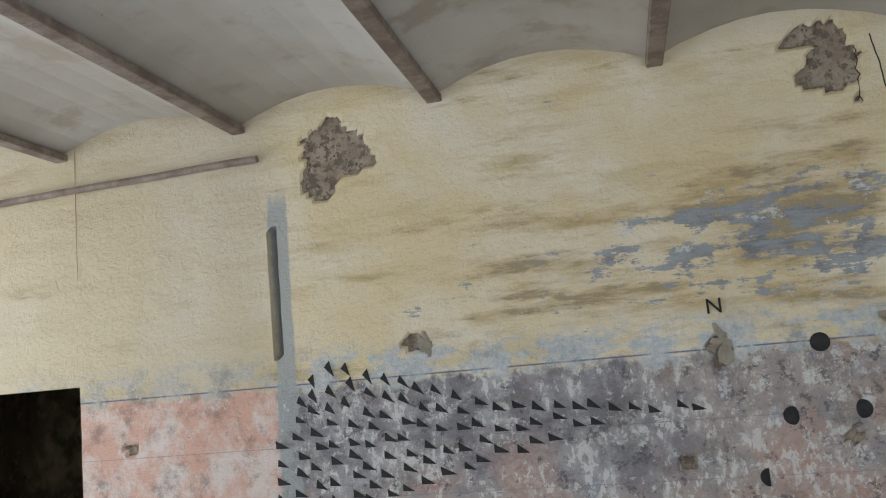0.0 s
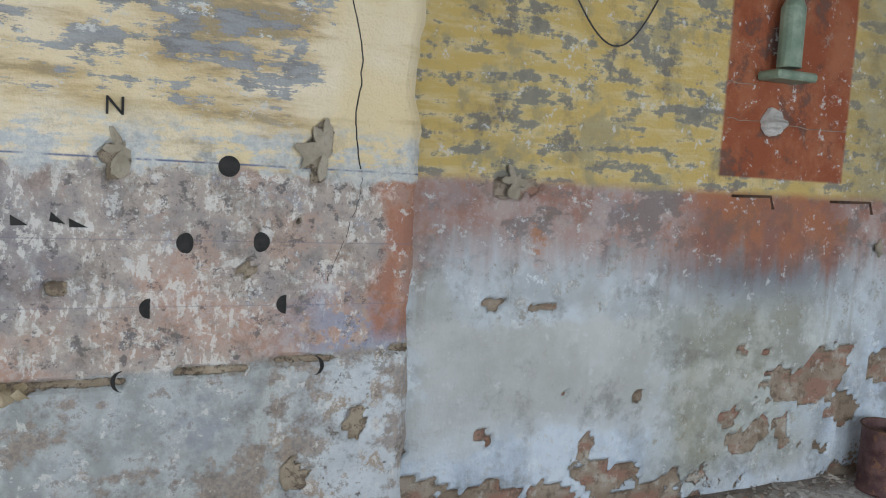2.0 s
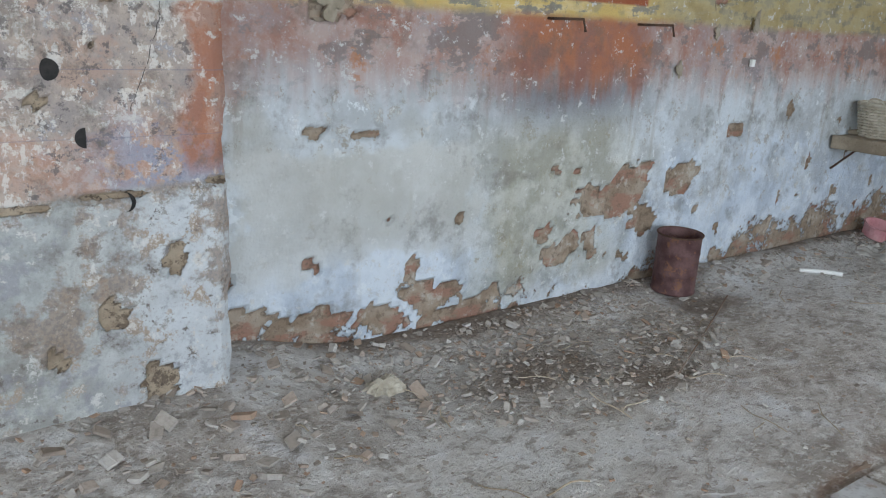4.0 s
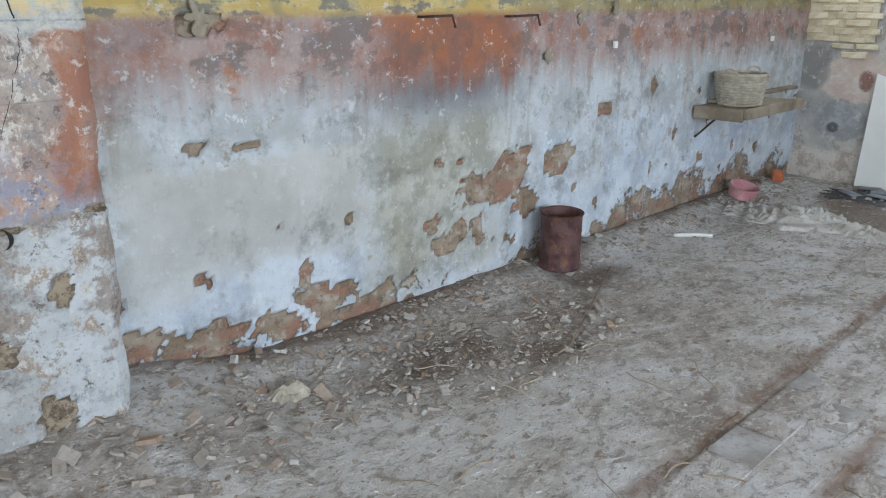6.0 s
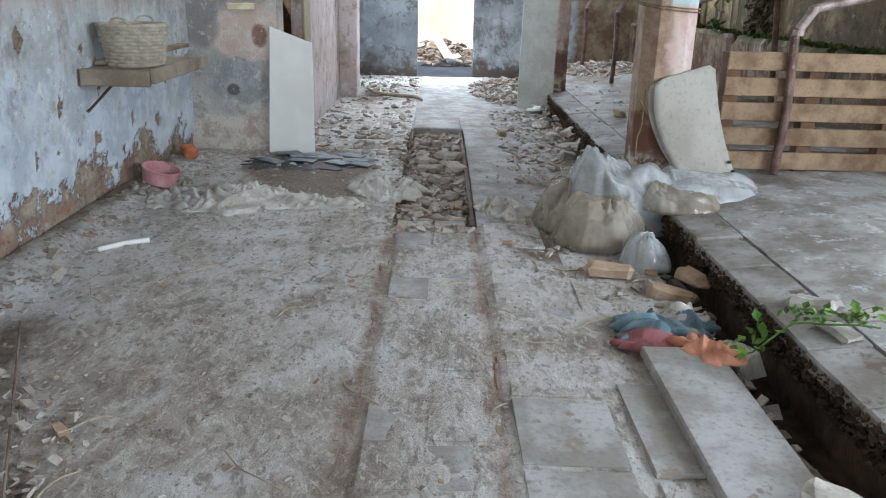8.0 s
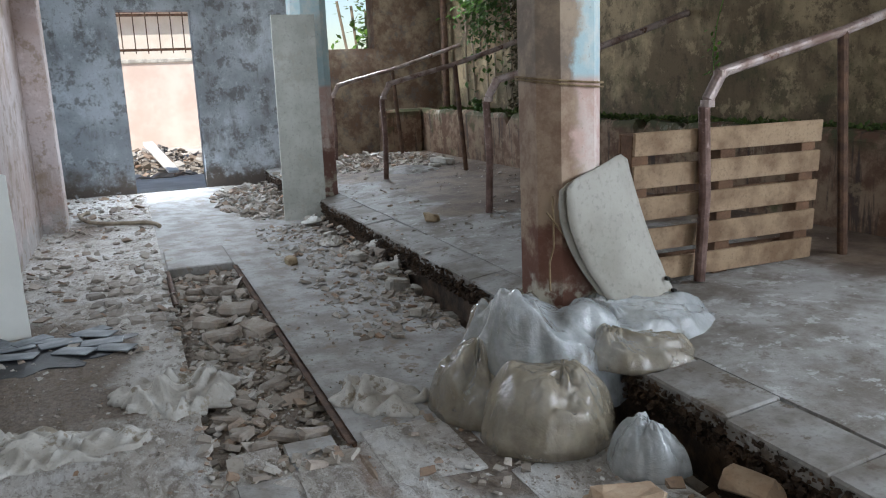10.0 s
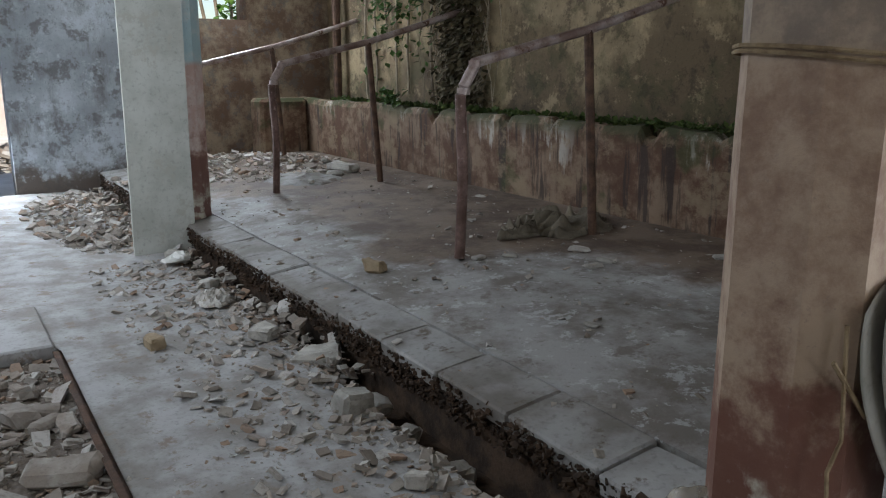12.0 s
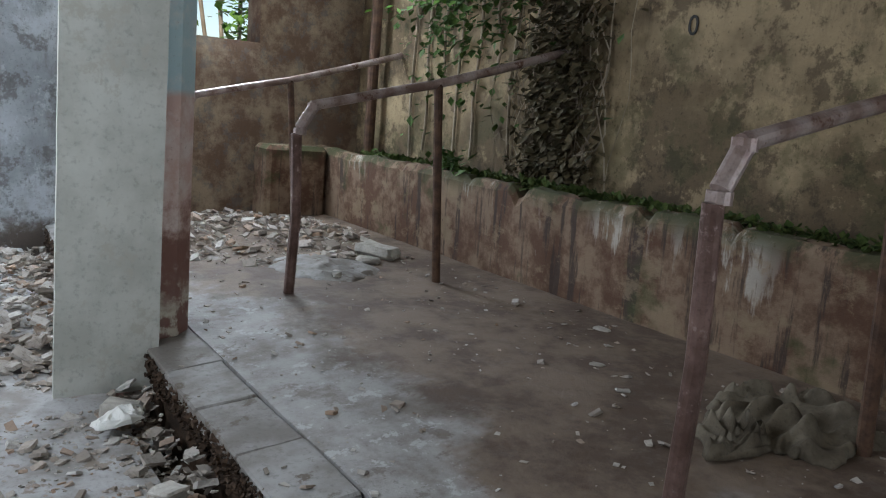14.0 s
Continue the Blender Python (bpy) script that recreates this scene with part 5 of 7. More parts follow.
# ---- pillars ----
def pillar_paint(name):
    s = Shade(name, 0.8)
    x, y, z = s.xyz(s.pos)
    mid, fine = s.noise(s.pos, 5, 7, 0.68), s.noise(s.pos, 45, 5, 0.7)
    up = s.mix(s.step(mid, 0.42, 0.6), (0.40, 0.53, 0.56), (0.56, 0.60, 0.58))
    low = s.mix(s.step(mid, 0.40, 0.62), (0.52, 0.36, 0.31), (0.62, 0.53, 0.49))
    c = s.mix(s.step(s.math("ADD", z, s.math("MULTIPLY", mid, 0.05)), 1.36, 1.41), low, up)
    # first pillar only: darker brown towards its north side
    brown_north = s.math("MULTIPLY", s.step(s.math("ADD", y, s.math("MULTIPLY", s.math("SUBTRACT", mid, 0.5), 0.35)), 0.68, 0.76), s.math("MULTIPLY", s.step(x, 9.2, 8.8), 0.88))
    c = s.mix(brown_north, c, s.mix(s.step(mid, 0.4, 0.65), (0.17, 0.10, 0.06), (0.33, 0.23, 0.15)))
    # dark red towards the foot
    c = s.mix(s.math("MULTIPLY", s.step(s.math("ADD", z, s.math("MULTIPLY", mid, 1.5)), 1.62, 1.25), 0.85), c, (0.13, 0.05, 0.035))
    c = s.mix(s.math("MULTIPLY", s.step(s.math("ADD", z, s.math("MULTIPLY", mid, 0.5)), 0.72, 0.60), s.step(s.noise(s.pos, 6, 6), 0.46, 0.54)), c, (0.50, 0.46, 0.38))
    c = s.mix(s.math("MULTIPLY", s.step(fine, 0.6, 0.72), 0.5), c, (0.2, 0.15, 0.12))
    return s.done(c, s.math("ADD", mid, s.math("MULTIPLY", fine, 0.4)), 0.35, 0.01)


M_PILLAR = pillar_paint("pink_and_blue_painted_pillar")


def pillar(cx, cy, w, ch, label):
    bm = bmesh.new()
    h = w / 2
    ring = ((-h, -h + ch), (-h, h - ch), (-h + ch, h), (h - ch, h), (h, h - ch), (h, -h + ch), (h - ch, -h), (-h + ch, -h))
    rows = []
    n = 60
    for i in range(n + 1):
        z = -0.2 + 3.06 * i / n
        rows.append([bm.verts.new((cx + a * (1 + 0.02 * fbm(z * 3, a * 9, 1, 3)), cy + b * (1 + 0.02 * fbm(z * 3, b * 9, 4, 3)), z)) for a, b in ring])
    for i in range(n):
        for k in range(8):
            bm.faces.new((rows[i][k], rows[i][(k + 1) % 8], rows[i + 1][(k + 1) % 8], rows[i + 1][k]))
    bm.faces.new(rows[0][::-1])
    bm.faces.new(rows[-1])
    return tagged(part("pillar", bm, M_PILLAR), label, "pillar", kind="structure")


pillar(6.88, 0.72, 0.33, 0.08, "chamfered pillar, blue above and pink below, dark red foot")
pillar(12.09, 0.72, 0.37, 0.085, "chamfered pillar with faded pink and blue paint")
twine = thing("twine", pose(6.88, 0.72, 0) @ Matrix.Diagonal((0.815, 0.815, 1, 1)), "old twine tied round the pillar, ends hanging", "twine")
for z, d in ((1.36, 0.05), (1.345, 0.06)):
    pts = []
    for i in range(25):
        a = 2 * math.pi * i / 24
        r = 0.228 / max(abs(math.cos(a)), abs(math.sin(a)), 0.68 * (abs(math.cos(a)) + abs(math.sin(a))))
        pts.append((r * math.cos(a), r * math.sin(a), z + d * math.sin(a + 0.6) * 0.4))
    part("loop", tube(pts, 0.005, 6), M_TWINE, twine)
part("loose_end", tube(((-0.20, 0.16, 0.85), (-0.225, 0.17, 0.62), (-0.21, 0.19, 0.55), (-0.23, 0.20, 0.42)), 0.006, 6), M_TWINE, twine)
part("low_loop", tube(((-0.20, 0.20, 0.78), (-0.235, 0.10, 0.66), (-0.235, -0.02, 0.60), (-0.235, -0.16, 0.60), (-0.1, -0.235, 0.62)), 0.006, 6), M_TWINE, twine)

# ---- leaning panels and pallet ----
def panel(name, corners, thick, material, label, category, wave=0.0):
    """A stiff sheet through four corners (bottom left, bottom right, top right, top left)."""
    a, b, c, d = (Vector(p) for p in corners)
    nrm = (b - a).cross(d - a).normalized()
    bm = bmesh.new()
    n = 14
    front, rear = [], []
    for i in range(n + 1):
        u = i / n
        fr, rr = [], []
        for k in range(n + 1):
            v = k / n
            p = (a * (1 - u) + b * u) * (1 - v) + (d * (1 - u) + c * u) * v
            j = 0.006 if k in (0, n) or i in (0, n) else 0.0
            p = p + nrm * wave * math.sin(u * math.pi) + Vector((0, j * fbm(p.y * 30, p.z * 30, 1, 2), j * fbm(p.y * 30, p.z * 30, 5, 2) if k else 0))
            fr.append(bm.verts.new(p + nrm * thick / 2))
            rr.append(bm.verts.new(p - nrm * thick / 2))
        front.append(fr)
        rear.append(rr)
    for i in range(n):
        for k in range(n):
            bm.faces.new((front[i][k], front[i + 1][k], front[i + 1][k + 1], front[i][k + 1]))
            bm.faces.new((rear[i][k], rear[i][k + 1], rear[i + 1][k + 1], rear[i + 1][k]))
    for i in range(n):
        bm.faces.new((front[i][0], rear[i][0], rear[i + 1][0], front[i + 1][0]))
        bm.faces.new((front[i][n], front[i + 1][n], rear[i + 1][n], rear[i][n]))
        bm.faces.new((front[0][i], front[0][i + 1], rear[0][i + 1], rear[0][i]))
        bm.faces.new((front[n][i], rear[n][i], rear[n][i + 1], front[n][i + 1]))
    return tagged(part(name, bm, material), label, category)


panel("white_board", ((8.64, 3.65, 0.0), (8.66, 3.25, 0.0), (8.70, 3.26, 0.95), (8.71, 3.62, 1.08)), 0.022, M_BOARD, "white laminated board with a slanted top, leaning by the doorway", "board")
panel("fibre_sheet", ((11.80, 1.165, 0.0), (11.80, 0.725, 0.0), (11.87, 0.69, 2.08), (11.87, 1.13, 2.08)), 0.03, M_GREYBOARD, "tall grey-green fibre panel leaning on a pillar", "panel")
def bent_sheet(left, right, thick):
    """A sheet bent along its height: three points up each edge, corners clipped a little."""
    def curve(p, t):
        a, b, c = (Vector(q) for q in p)
        return a * (1 - t) * (1 - 2 * t) + b * 4 * t * (1 - t) + c * t * (2 * t - 1)
    bm = bmesh.new()
    n, m = 24, 10
    sides = []
    for off in (0.5, -0.5):
        grid = []
        for i in range(n + 1):
            t = i / n
            row = []
            for k in range(m + 1):
                u = k / m
                tt = t * (1 - 0.05 * (2 * abs(u - 0.5)) ** 8 * t)
                p = curve(left, tt) * (1 - u) + curve(right, tt) * u
                nrm = (curve(right, tt) - curve(left, tt)).cross(curve(left, min(1, tt + 0.02)) - curve(left, max(0, tt - 0.02))).normalized()
                edge = 0.007 * fbm(p.z * 22, u * 3, 2, 3) * (1 if k in (0, m) else 0)
                row.append(bm.verts.new(p + nrm * (off * thick + 0.02 * math.sin(math.pi * u)) + Vector((0, edge, 0))))
            grid.append(row)
        sides.append(grid)
    f, r = sides
    for i in range(n):
        for k in range(m):
            bm.faces.new((f[i][k], f[i][k + 1], f[i + 1][k + 1], f[i + 1][k]))
            bm.faces.new((r[i][k], r[i + 1][k], r[i + 1][k + 1], r[i][k + 1]))
        for k in (0, m):
            bm.faces.new((f[i][k], f[i + 1][k], r[i + 1][k], r[i][k]))
    for k in range(m):
        for i in (0, n):
            bm.faces.new((f[i][k], r[i][k], r[i][k + 1], f[i][k + 1]))
    return bm


cs = thing("cement_sheet", pose(0, 0, 0), "bent pale grey fibre-cement sheet leaning on the pillar", "sheet")
part("front_layer", bent_sheet(((6.56, 0.53, 0.222), (6.64, 0.765, 0.60), (6.665, 0.80, 0.92)), ((6.60, 0.215, 0.262), (6.69, 0.345, 0.62), (6.82, 0.40, 1.02)), 0.006), M_SHEET, cs, smooth=True)
part("rear_layer", bent_sheet(((6.575, 0.535, 0.226), (6.665, 0.79, 0.60), (6.695, 0.82, 0.90)), ((6.625, 0.22, 0.262), (6.72, 0.36, 0.62), (6.845, 0.41, 1.0)), 0.006), M_SHEET, cs, "delaminated rear layer", smooth=True)
for y, z, x in ((0.30, 0.42, 6.61), (0.27, 0.36, 6.60)):
    part("nail_hole", boxes((x - 0.012, x + 0.012, y - 0.008, y + 0.008, z - 0.008, z + 0.008)), M_INK, cs)

pallet = thing("pallet", pose(6.97, 0.28, 0.29, 3.0, 0, -90), "weathered wooden pallet standing on its side", "pallet")
for i in range(5):
    z = 0.02 + i * 0.165
    part("board", boxes((0.0, 1.22, -0.022, 0.0, z, z + 0.118), bevel=0.004), M_PALLET, pallet)
# stringers and rear boards take a darker brown than the front boards
for x in (0.0, 0.55, 1.10):
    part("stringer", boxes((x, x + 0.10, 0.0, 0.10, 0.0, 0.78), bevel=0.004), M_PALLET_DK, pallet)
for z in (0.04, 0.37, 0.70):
    part("rear_board", boxes((0.0, 1.22, 0.10, 0.122, z - 0.02, z + 0.08), bevel=0.004), M_PALLET_DK, pallet, "dark brown rear board")

# ---- shelf and basket ----
shelf = thing("wall_shelf", pose(6.55, 4.34, 0.86), "crooked old plank shelf on the wall", "shelf")
part("plank", boxes((0.0, 1.05, -0.44, -0.02, 0.0, 0.045), bevel=0.006), M_PLANK, shelf)
part("front_board", boxes((-0.03, 1.10, -0.475, -0.442, -0.03, 0.06), bevel=0.006), M_PLANK, shelf)
part("end_board", boxes((-0.04, -0.002, -0.44, -0.02, -0.05, 0.05), bevel=0.006), M_PLANK, shelf)
part("rear_plank", boxes((0.2, 1.9, -0.10, -0.015, 0.05, 0.08), bevel=0.006), M_PLANK, shelf)
for x in (0.05,):
    part("brace", tube(((x, -0.01, -0.22), (x, -0.22, -0.01)), 0.009, 6), M_RUST, shelf, "thin rusty brace")
basket = thing("wicker_basket", pose(6.86, 4.10, 0.905), "round dusty white wicker basket on the shelf", "basket")
R0, R1, BH = 0.165, 0.205, 0.24
for i in range(11):
    z = 0.012 + i * BH / 11
    r = R0 + (R1 - R0) * z / BH
    pts = [((r + 0.006 * math.cos(13 * a + math.pi * i)) * math.cos(a), (r + 0.006 * math.cos(13 * a + math.pi * i)) * math.sin(a), z) for a in [2 * math.pi * k / 78 for k in range(79)]]
    part("weave_band", tube(pts, 0.011, 6), M_WICKER, basket)
for i in range(26):
    a = 2 * math.pi * i / 26
    part("stake", tube(((R0 * math.cos(a), R0 * math.sin(a), 0.0), (R1 * math.cos(a), R1 * math.sin(a), BH + 0.01)), 0.006, 5), M_WICKER, basket)
part("rim", tube([((R1 + 0.004) * math.cos(a), (R1 + 0.004) * math.sin(a), BH + 0.012) for a in [2 * math.pi * k / 40 for k in range(41)]], 0.014, 8), M_WICKER, basket, "thicker bound rim")
bm = bmesh.new()
bmesh.ops.create_cone(bm, cap_ends=True, segments=30, radius1=R0, radius2=R0, depth=0.012, matrix=Matrix.Translation((0, 0, 0.006)))
part("bottom", bm, M_WICKER, basket)
for s in (1, -1):
    part("handle", tube([(s * (R1 + 0.03 * math.sin(t)), 0.06 * math.cos(t), BH + 0.015 + 0.045 * math.sin(t)) for t in [math.pi * k / 10 for k in range(11)]], 0.008, 6), M_WICKER, basket)

# ---- drum ----
drum = thing("rusty_drum", pose(4.49, 4.13, 0.045, 1.5, -1, 0) @ Matrix.Diagonal((0.88, 0.88, 0.89, 1)), "open rusty purple-brown metal drum by the wall", "drum")
bm = bmesh.new()
ring = [(0.155, 0.0), (0.158, 0.012), (0.152, 0.02), (0.152, 0.13), (0.156, 0.14), (0.152, 0.15), (0.152, 0.28), (0.156, 0.29), (0.152, 0.30), (0.153, 0.40), (0.160, 0.41), (0.160, 0.42), (0.150, 0.42), (0.148, 0.40), (0.147, 0.02), (0.0, 0.015)]
rows = [[bm.verts.new((r * math.cos(2 * math.pi * k / 36) * (1 + 0.025 * fbm(z * 4, math.cos(k / 5.73), math.sin(k / 5.73), 2)), r * math.sin(2 * math.pi * k / 36), z)) for k in range(36)] for r, z in ring[:-1]]
for a, b in zip(rows, rows[1:]):
    for k in range(36):
        bm.faces.new((a[k], a[(k + 1) % 36], b[(k + 1) % 36], b[k]))
bm.faces.new(rows[0][::-1])
bm.faces.new(rows[-1])
part("shell", bm, M_DRUM, drum, smooth=True)
part("rim", tube([(0.158 * math.cos(a), 0.158 * math.sin(a), 0.418) for a in [2 * math.pi * k / 36 for k in range(37)]], 0.006, 6), M_RUST, drum, "rolled rusty rim")

def folded_cloth(rx, ry, h, seed, n=70):
    """A dropped sheet: long wandering folds with tucked hollows and a ragged hem, closed below."""
    bm = bmesh.new()
    segs = 130
    rows = []
    for i in range(n + 1):
        r = i / n
        row = []
        for k in range(segs if i else 1):
            t = 2 * math.pi * k / segs
            out = 1 + 0.9 * fbm(math.cos(t) * 1.6 + seed, math.sin(t) * 1.6, seed, 4)
            x, y = r * rx * out * math.cos(t), r * ry * out * math.sin(t)
            f1, f2 = drape(x, y, seed, 26.0), drape(y, x, seed + 5, 58.0)
            body = max(0.0, 1 - r ** 4) ** 0.5
            z = h * body * (0.10 + 0.46 * f1 * (0.5 + 0.5 * f2) + 0.16 * f2 + 0.55 * max(0, fbm(x * 3, y * 3, seed, 2))) + 0.004
            row.append(bm.verts.new((x, y, z if i < n else 0.0)))
        rows.append(row)
    for i in range(n):
        for k in range(segs):
            a, b = rows[i + 1][k], rows[i + 1][(k + 1) % segs]
            bm.faces.new((rows[0][0], a, b) if i == 0 else (rows[i][k], a, b, rows[i][(k + 1) % segs]))
    bm.faces.new(rows[n][::-1])
    return bm


# ---- loose things on the floor ----
rod = thing("iron_rod", pose(0, 0, 0), "thin rusty iron rod lying on the floor", "rod")
part("bar", tube([(3.51 + 1.29 * t, 3.33 + 0.60 * t, 0.016 + ground_z(3.5 + 1.3 * t, 3.33 + 0.6 * t)) for t in [i / 12 for i in range(13)]], 0.0045, 8), M_OLDRAIL, rod)
batten = part("white_batten", tube([(0.29 * (t - 0.5), 0.03 * math.sin(2.6 * t), 0.014) for t in [k / 8 for k in range(9)]], 0.016, 8), M_BOARD, smooth=True)
batten.matrix_world = pose(5.882, 3.893, ground_z(5.882, 3.893), 0, 0, -51.2)
tagged(batten, "slightly bent white plastic strip on the dusty floor", "strip")
paper = part("plaster_lump", lumps(0.12, 0.07, 0.06, 3.3, 16, 4.0, 1.0, 0.6), M_WICKER)
paper.matrix_world = pose(2.19, 3.93, 0.02, 0, 0, 20)
tagged(paper, "tan lump of fallen plaster on the floor", "plaster")
for i, (x, y, rx, ry, h, rz, sd) in enumerate(((6.98, 3.62, 0.46, 0.36, 0.10, 8, 1.0), (6.92, 3.08, 0.40, 0.22, 0.08, -12, 5.0), (6.86, 3.98, 0.26, 0.20, 0.06, 0, 8.0), (7.30, 2.52, 0.28, 0.26, 0.13, 12, 11.0), (6.82, 1.70, 0.17, 0.22, 0.13, 30, 15.0))):
    c = part("crumpled_cloth", folded_cloth(ry, rx, h * 1.15, sd), M_CLOTH, smooth=True)
    c.matrix_world = pose(x, y, ground_z(x, y) - 0.004, 0, 0, rz)
    tagged(c, "dirty white crumpled sheet lying on the floor" if i < 4 else "scrap of dirty white plastic sheet on concrete", "cloth", "white sheets on the floor")
pink = thing("pink_tub", pose(7.25, 4.14, 0.05, 10, -12, 40), "dented low pink plastic tub by the wall", "tub")
bm = bmesh.new()
bmesh.ops.create_cone(bm, cap_ends=False, segments=28, radius1=0.115, radius2=0.13, depth=0.10, matrix=Matrix.Translation((0, 0.02, 0.05)))
bmesh.ops.create_cone(bm, cap_ends=True, segments=28, radius1=0.105, radius2=0.105, depth=0.006, matrix=Matrix.Translation((0, 0.02, 0.003)))
for v in bm.verts:
    v.co.x *= 1 + 0.15 * noise.noise(v.co * 9)
part("shell", bm, M_PINKBOX, pink)
part("rim", tube([(0.132 * math.cos(a), 0.02 + 0.132 * math.sin(a), 0.10) for a in [2 * math.pi * k / 28 for k in range(29)]], 0.007, 6), M_PINKBOX, pink)
rb = part("broken_red_brick", boxes((-0.075, 0.075, -0.055, 0.055, 0, 0.085), bevel=0.014), speckled("orange_clay", (0.42, 0.13, 0.06), (0.52, 0.2, 0.1), 9, 0.9, 0.5))
rb.matrix_world = pose(8.10, 4.20, 0.06, 6, -8, 30)
tagged(rb, "broken orange-red brick by the wall", "brick")

# dark slates and burnt sheet below the white board
burnt = part("burnt_sheet", lumps(0.52, 0.30, 0.014, 21.0, 40, 2.0, 0.6, 0.6), M_BLACK)
burnt.matrix_world = pose(8.25, 3.22, 0.0, 0, 0, 98)
tagged(burnt, "black burnt plastic sheet flat on the floor", "sheet")
rng = random.Random(8)
for i in range(13):
    s = part("slate", boxes((-0.11, 0.11, -0.055, 0.055, 0, 0.008), bevel=0.003), M_SLATE)
    s.matrix_world = pose(8.20 + 0.13 * (i % 4) + rng.uniform(-0.10, 0.10), 2.76 + i * 0.064 + rng.uniform(-0.03, 0.03), 0.016 + 0.003 * (i % 3), rng.uniform(-2, 2), rng.uniform(-2, 2), rng.uniform(50, 130))
    tagged(s, "broken blue-grey slate lying on burnt sheet", "slate", "slates in a heap")

hose = [(13.6 - 1.5 * t + 0.12 * math.sin(9 * t), 3.1 - 0.5 * t + 0.22 * math.sin(5 * t), 0.03) for t in [i / 40 for i in range(41)]]
tagged(part("hose", tube(hose, 0.022, 8), M_PLANK), "length of dirty hose curling on the floor", "hose")

# plastic sacks over the gutter
def film_bag(rx, ry, h, seed, apex=(0.0, 0.0), folds=5.0, n=52):
    """A slack film bag: a bulging body with sharp folds that run down from its tied top."""
    bm = bmesh.new()
    segs = 120
    rows = []
    for i in range(n + 1):
        r = i / n
        row = []
        for k in range(segs if i else 1):
            t = 2 * math.pi * k / segs
            c, d = math.cos(t), math.sin(t)
            out = 1 + 0.34 * fbm(c * 1.3 + seed, d * 1.3, seed, 3)
            wob = 0.5 * fbm(c * 1.5, d * 1.5 + seed, r * 2.0, 3)
            px, py = r * rx * c * 3.2 + wob * 1.3, r * ry * d * 3.2 - wob
            f1, f2 = drape(px / 3.2, py / 3.2, seed, 9.0 * folds), drape(px / 3.2, py / 3.2, seed + 5, 20.0 * folds)
            big = 0.75 * fbm(px * 1.1 + seed, py * 1.1, seed + 3, 2)
            body = max(0.0, 1 - r ** 2.3) ** 0.62
            hem = min(1.0, (1 - r) * 7)
            z = h * (body * (0.92 + big) + (0.16 * f1 + 0.03 * f2) * (0.25 + 0.75 * min(1, r * 1.6)) * hem) + 0.003
            row.append(bm.verts.new((apex[0] * (1 - r) + rx * r * out * c, apex[1] * (1 - r) + ry * r * out * d, z)))
        rows.append(row)
    for i in range(n):
        for k in range(segs):
            a, b = rows[i + 1][k], rows[i + 1][(k + 1) % segs]
            bm.faces.new((rows[0][0], a, b) if i == 0 else (rows[i][k], a, b, rows[i][(k + 1) % segs]))
    bm.faces.new(rows[n][::-1])
    return bm


bags = thing("plastic_sacks", pose(6.3, 0.95, 0.02), "pile of slack milky plastic sacks and sheeting", "plastic sacks")
for nm, x, y, z, rx, ry, h, ap, rz, sd, fo, m, lab in (
        ("clear_bag", 0.26, 0.04, 0.0, 0.38, 0.42, 0.46, (-0.02, 0.14), 10, 70.0, 1.5, M_FILM, "milky clear bag bulging over the gutter"),
        ("yellow_bag", -0.14, 0.24, -0.01, 0.24, 0.27, 0.28, (-0.02, -0.06), 20, 78.0, 1.5, M_FILM2, "yellowed sack with rubbish inside"),
        ("yellow_bag", 0.20, 0.42, -0.01, 0.26, 0.17, 0.27, (0.04, -0.06), 5, 81.0, 1.6, M_FILM2, "yellowed sack with rubbish inside"),
        ("small_bag", -0.50, 0.04, -0.03, 0.15, 0.14, 0.17, (0.02, 0.0), -20, 86.0, 1.8, M_FILM, "small knotted milky bag"),
        ("sheeting", 0.24, -0.46, 0.19, 0.27, 0.42, 0.16, (0.02, 0.20), 8, 92.0, 3.6, M_FILM, "wrinkled clear sheeting spread over the kerb"),
        ("sheeting", 0.02, -0.28, 0.17, 0.22, 0.26, 0.13, (0.0, 0.12), -10, 97.0, 3.6, M_FILM2, "wrinkled yellowed sheeting"),
        ("sheeting", 0.62, 0.02, 0.0, 0.24, 0.30, 0.36, (-0.05, 0.0), 30, 103.0, 2.8, M_FILM2, "slack yellowed film against the pillar")):
    p = part(nm, film_bag(rx, ry, h, sd, ap, fo), m, bags, lab, smooth=True)
    p.matrix_local = pose(x, y, z, 0, 0, rz)

# rags
for nm, m, x, y, rx, ry, h, rz, sd, lab, cat in (("blue_rag", M_BLUE, 4.86, 1.16, 0.13, 0.24, 0.12, 10, 41.0, "crumpled dusty blue jacket on the gutter edge", "rag"),
                                                ("red_rag", M_RED, 4.70, 1.20, 0.09, 0.22, 0.09, -6, 45.0, "faded crimson rag beside a blue one", "rag"),
                                                ("white_rag", M_CLOTH, 4.98, 0.99, 0.08, 0.10, 0.13, 0, 48.0, "grey white scrap of cloth", "rag")):
    c = part(nm, folded_cloth(rx * 1.05, ry * 0.95, h * 0.95, sd, 50), m, smooth=True)
    c.matrix_world = pose(x, y, 0.015, 0, 0, rz)
    tagged(c, lab, cat)
org = part("salmon_bag", lumps(0.15, 0.09, 0.08, 51.0, 30, 2.6, 1.1, 0.6), M_ORANGE, smooth=True)
org.matrix_world = pose(4.58, 1.05, 0.03, 0, 8, 25)
tagged(org, "salmon-coloured plastic bag on the slab edge", "bag")
slabb = part("loose_slab", boxes((3.25, 4.62, 0.985, 1.30, 0.005, 0.05), bevel=0.008), M_CONC)
tagged(slabb, "long grey concrete slab along the gutter", "slab")


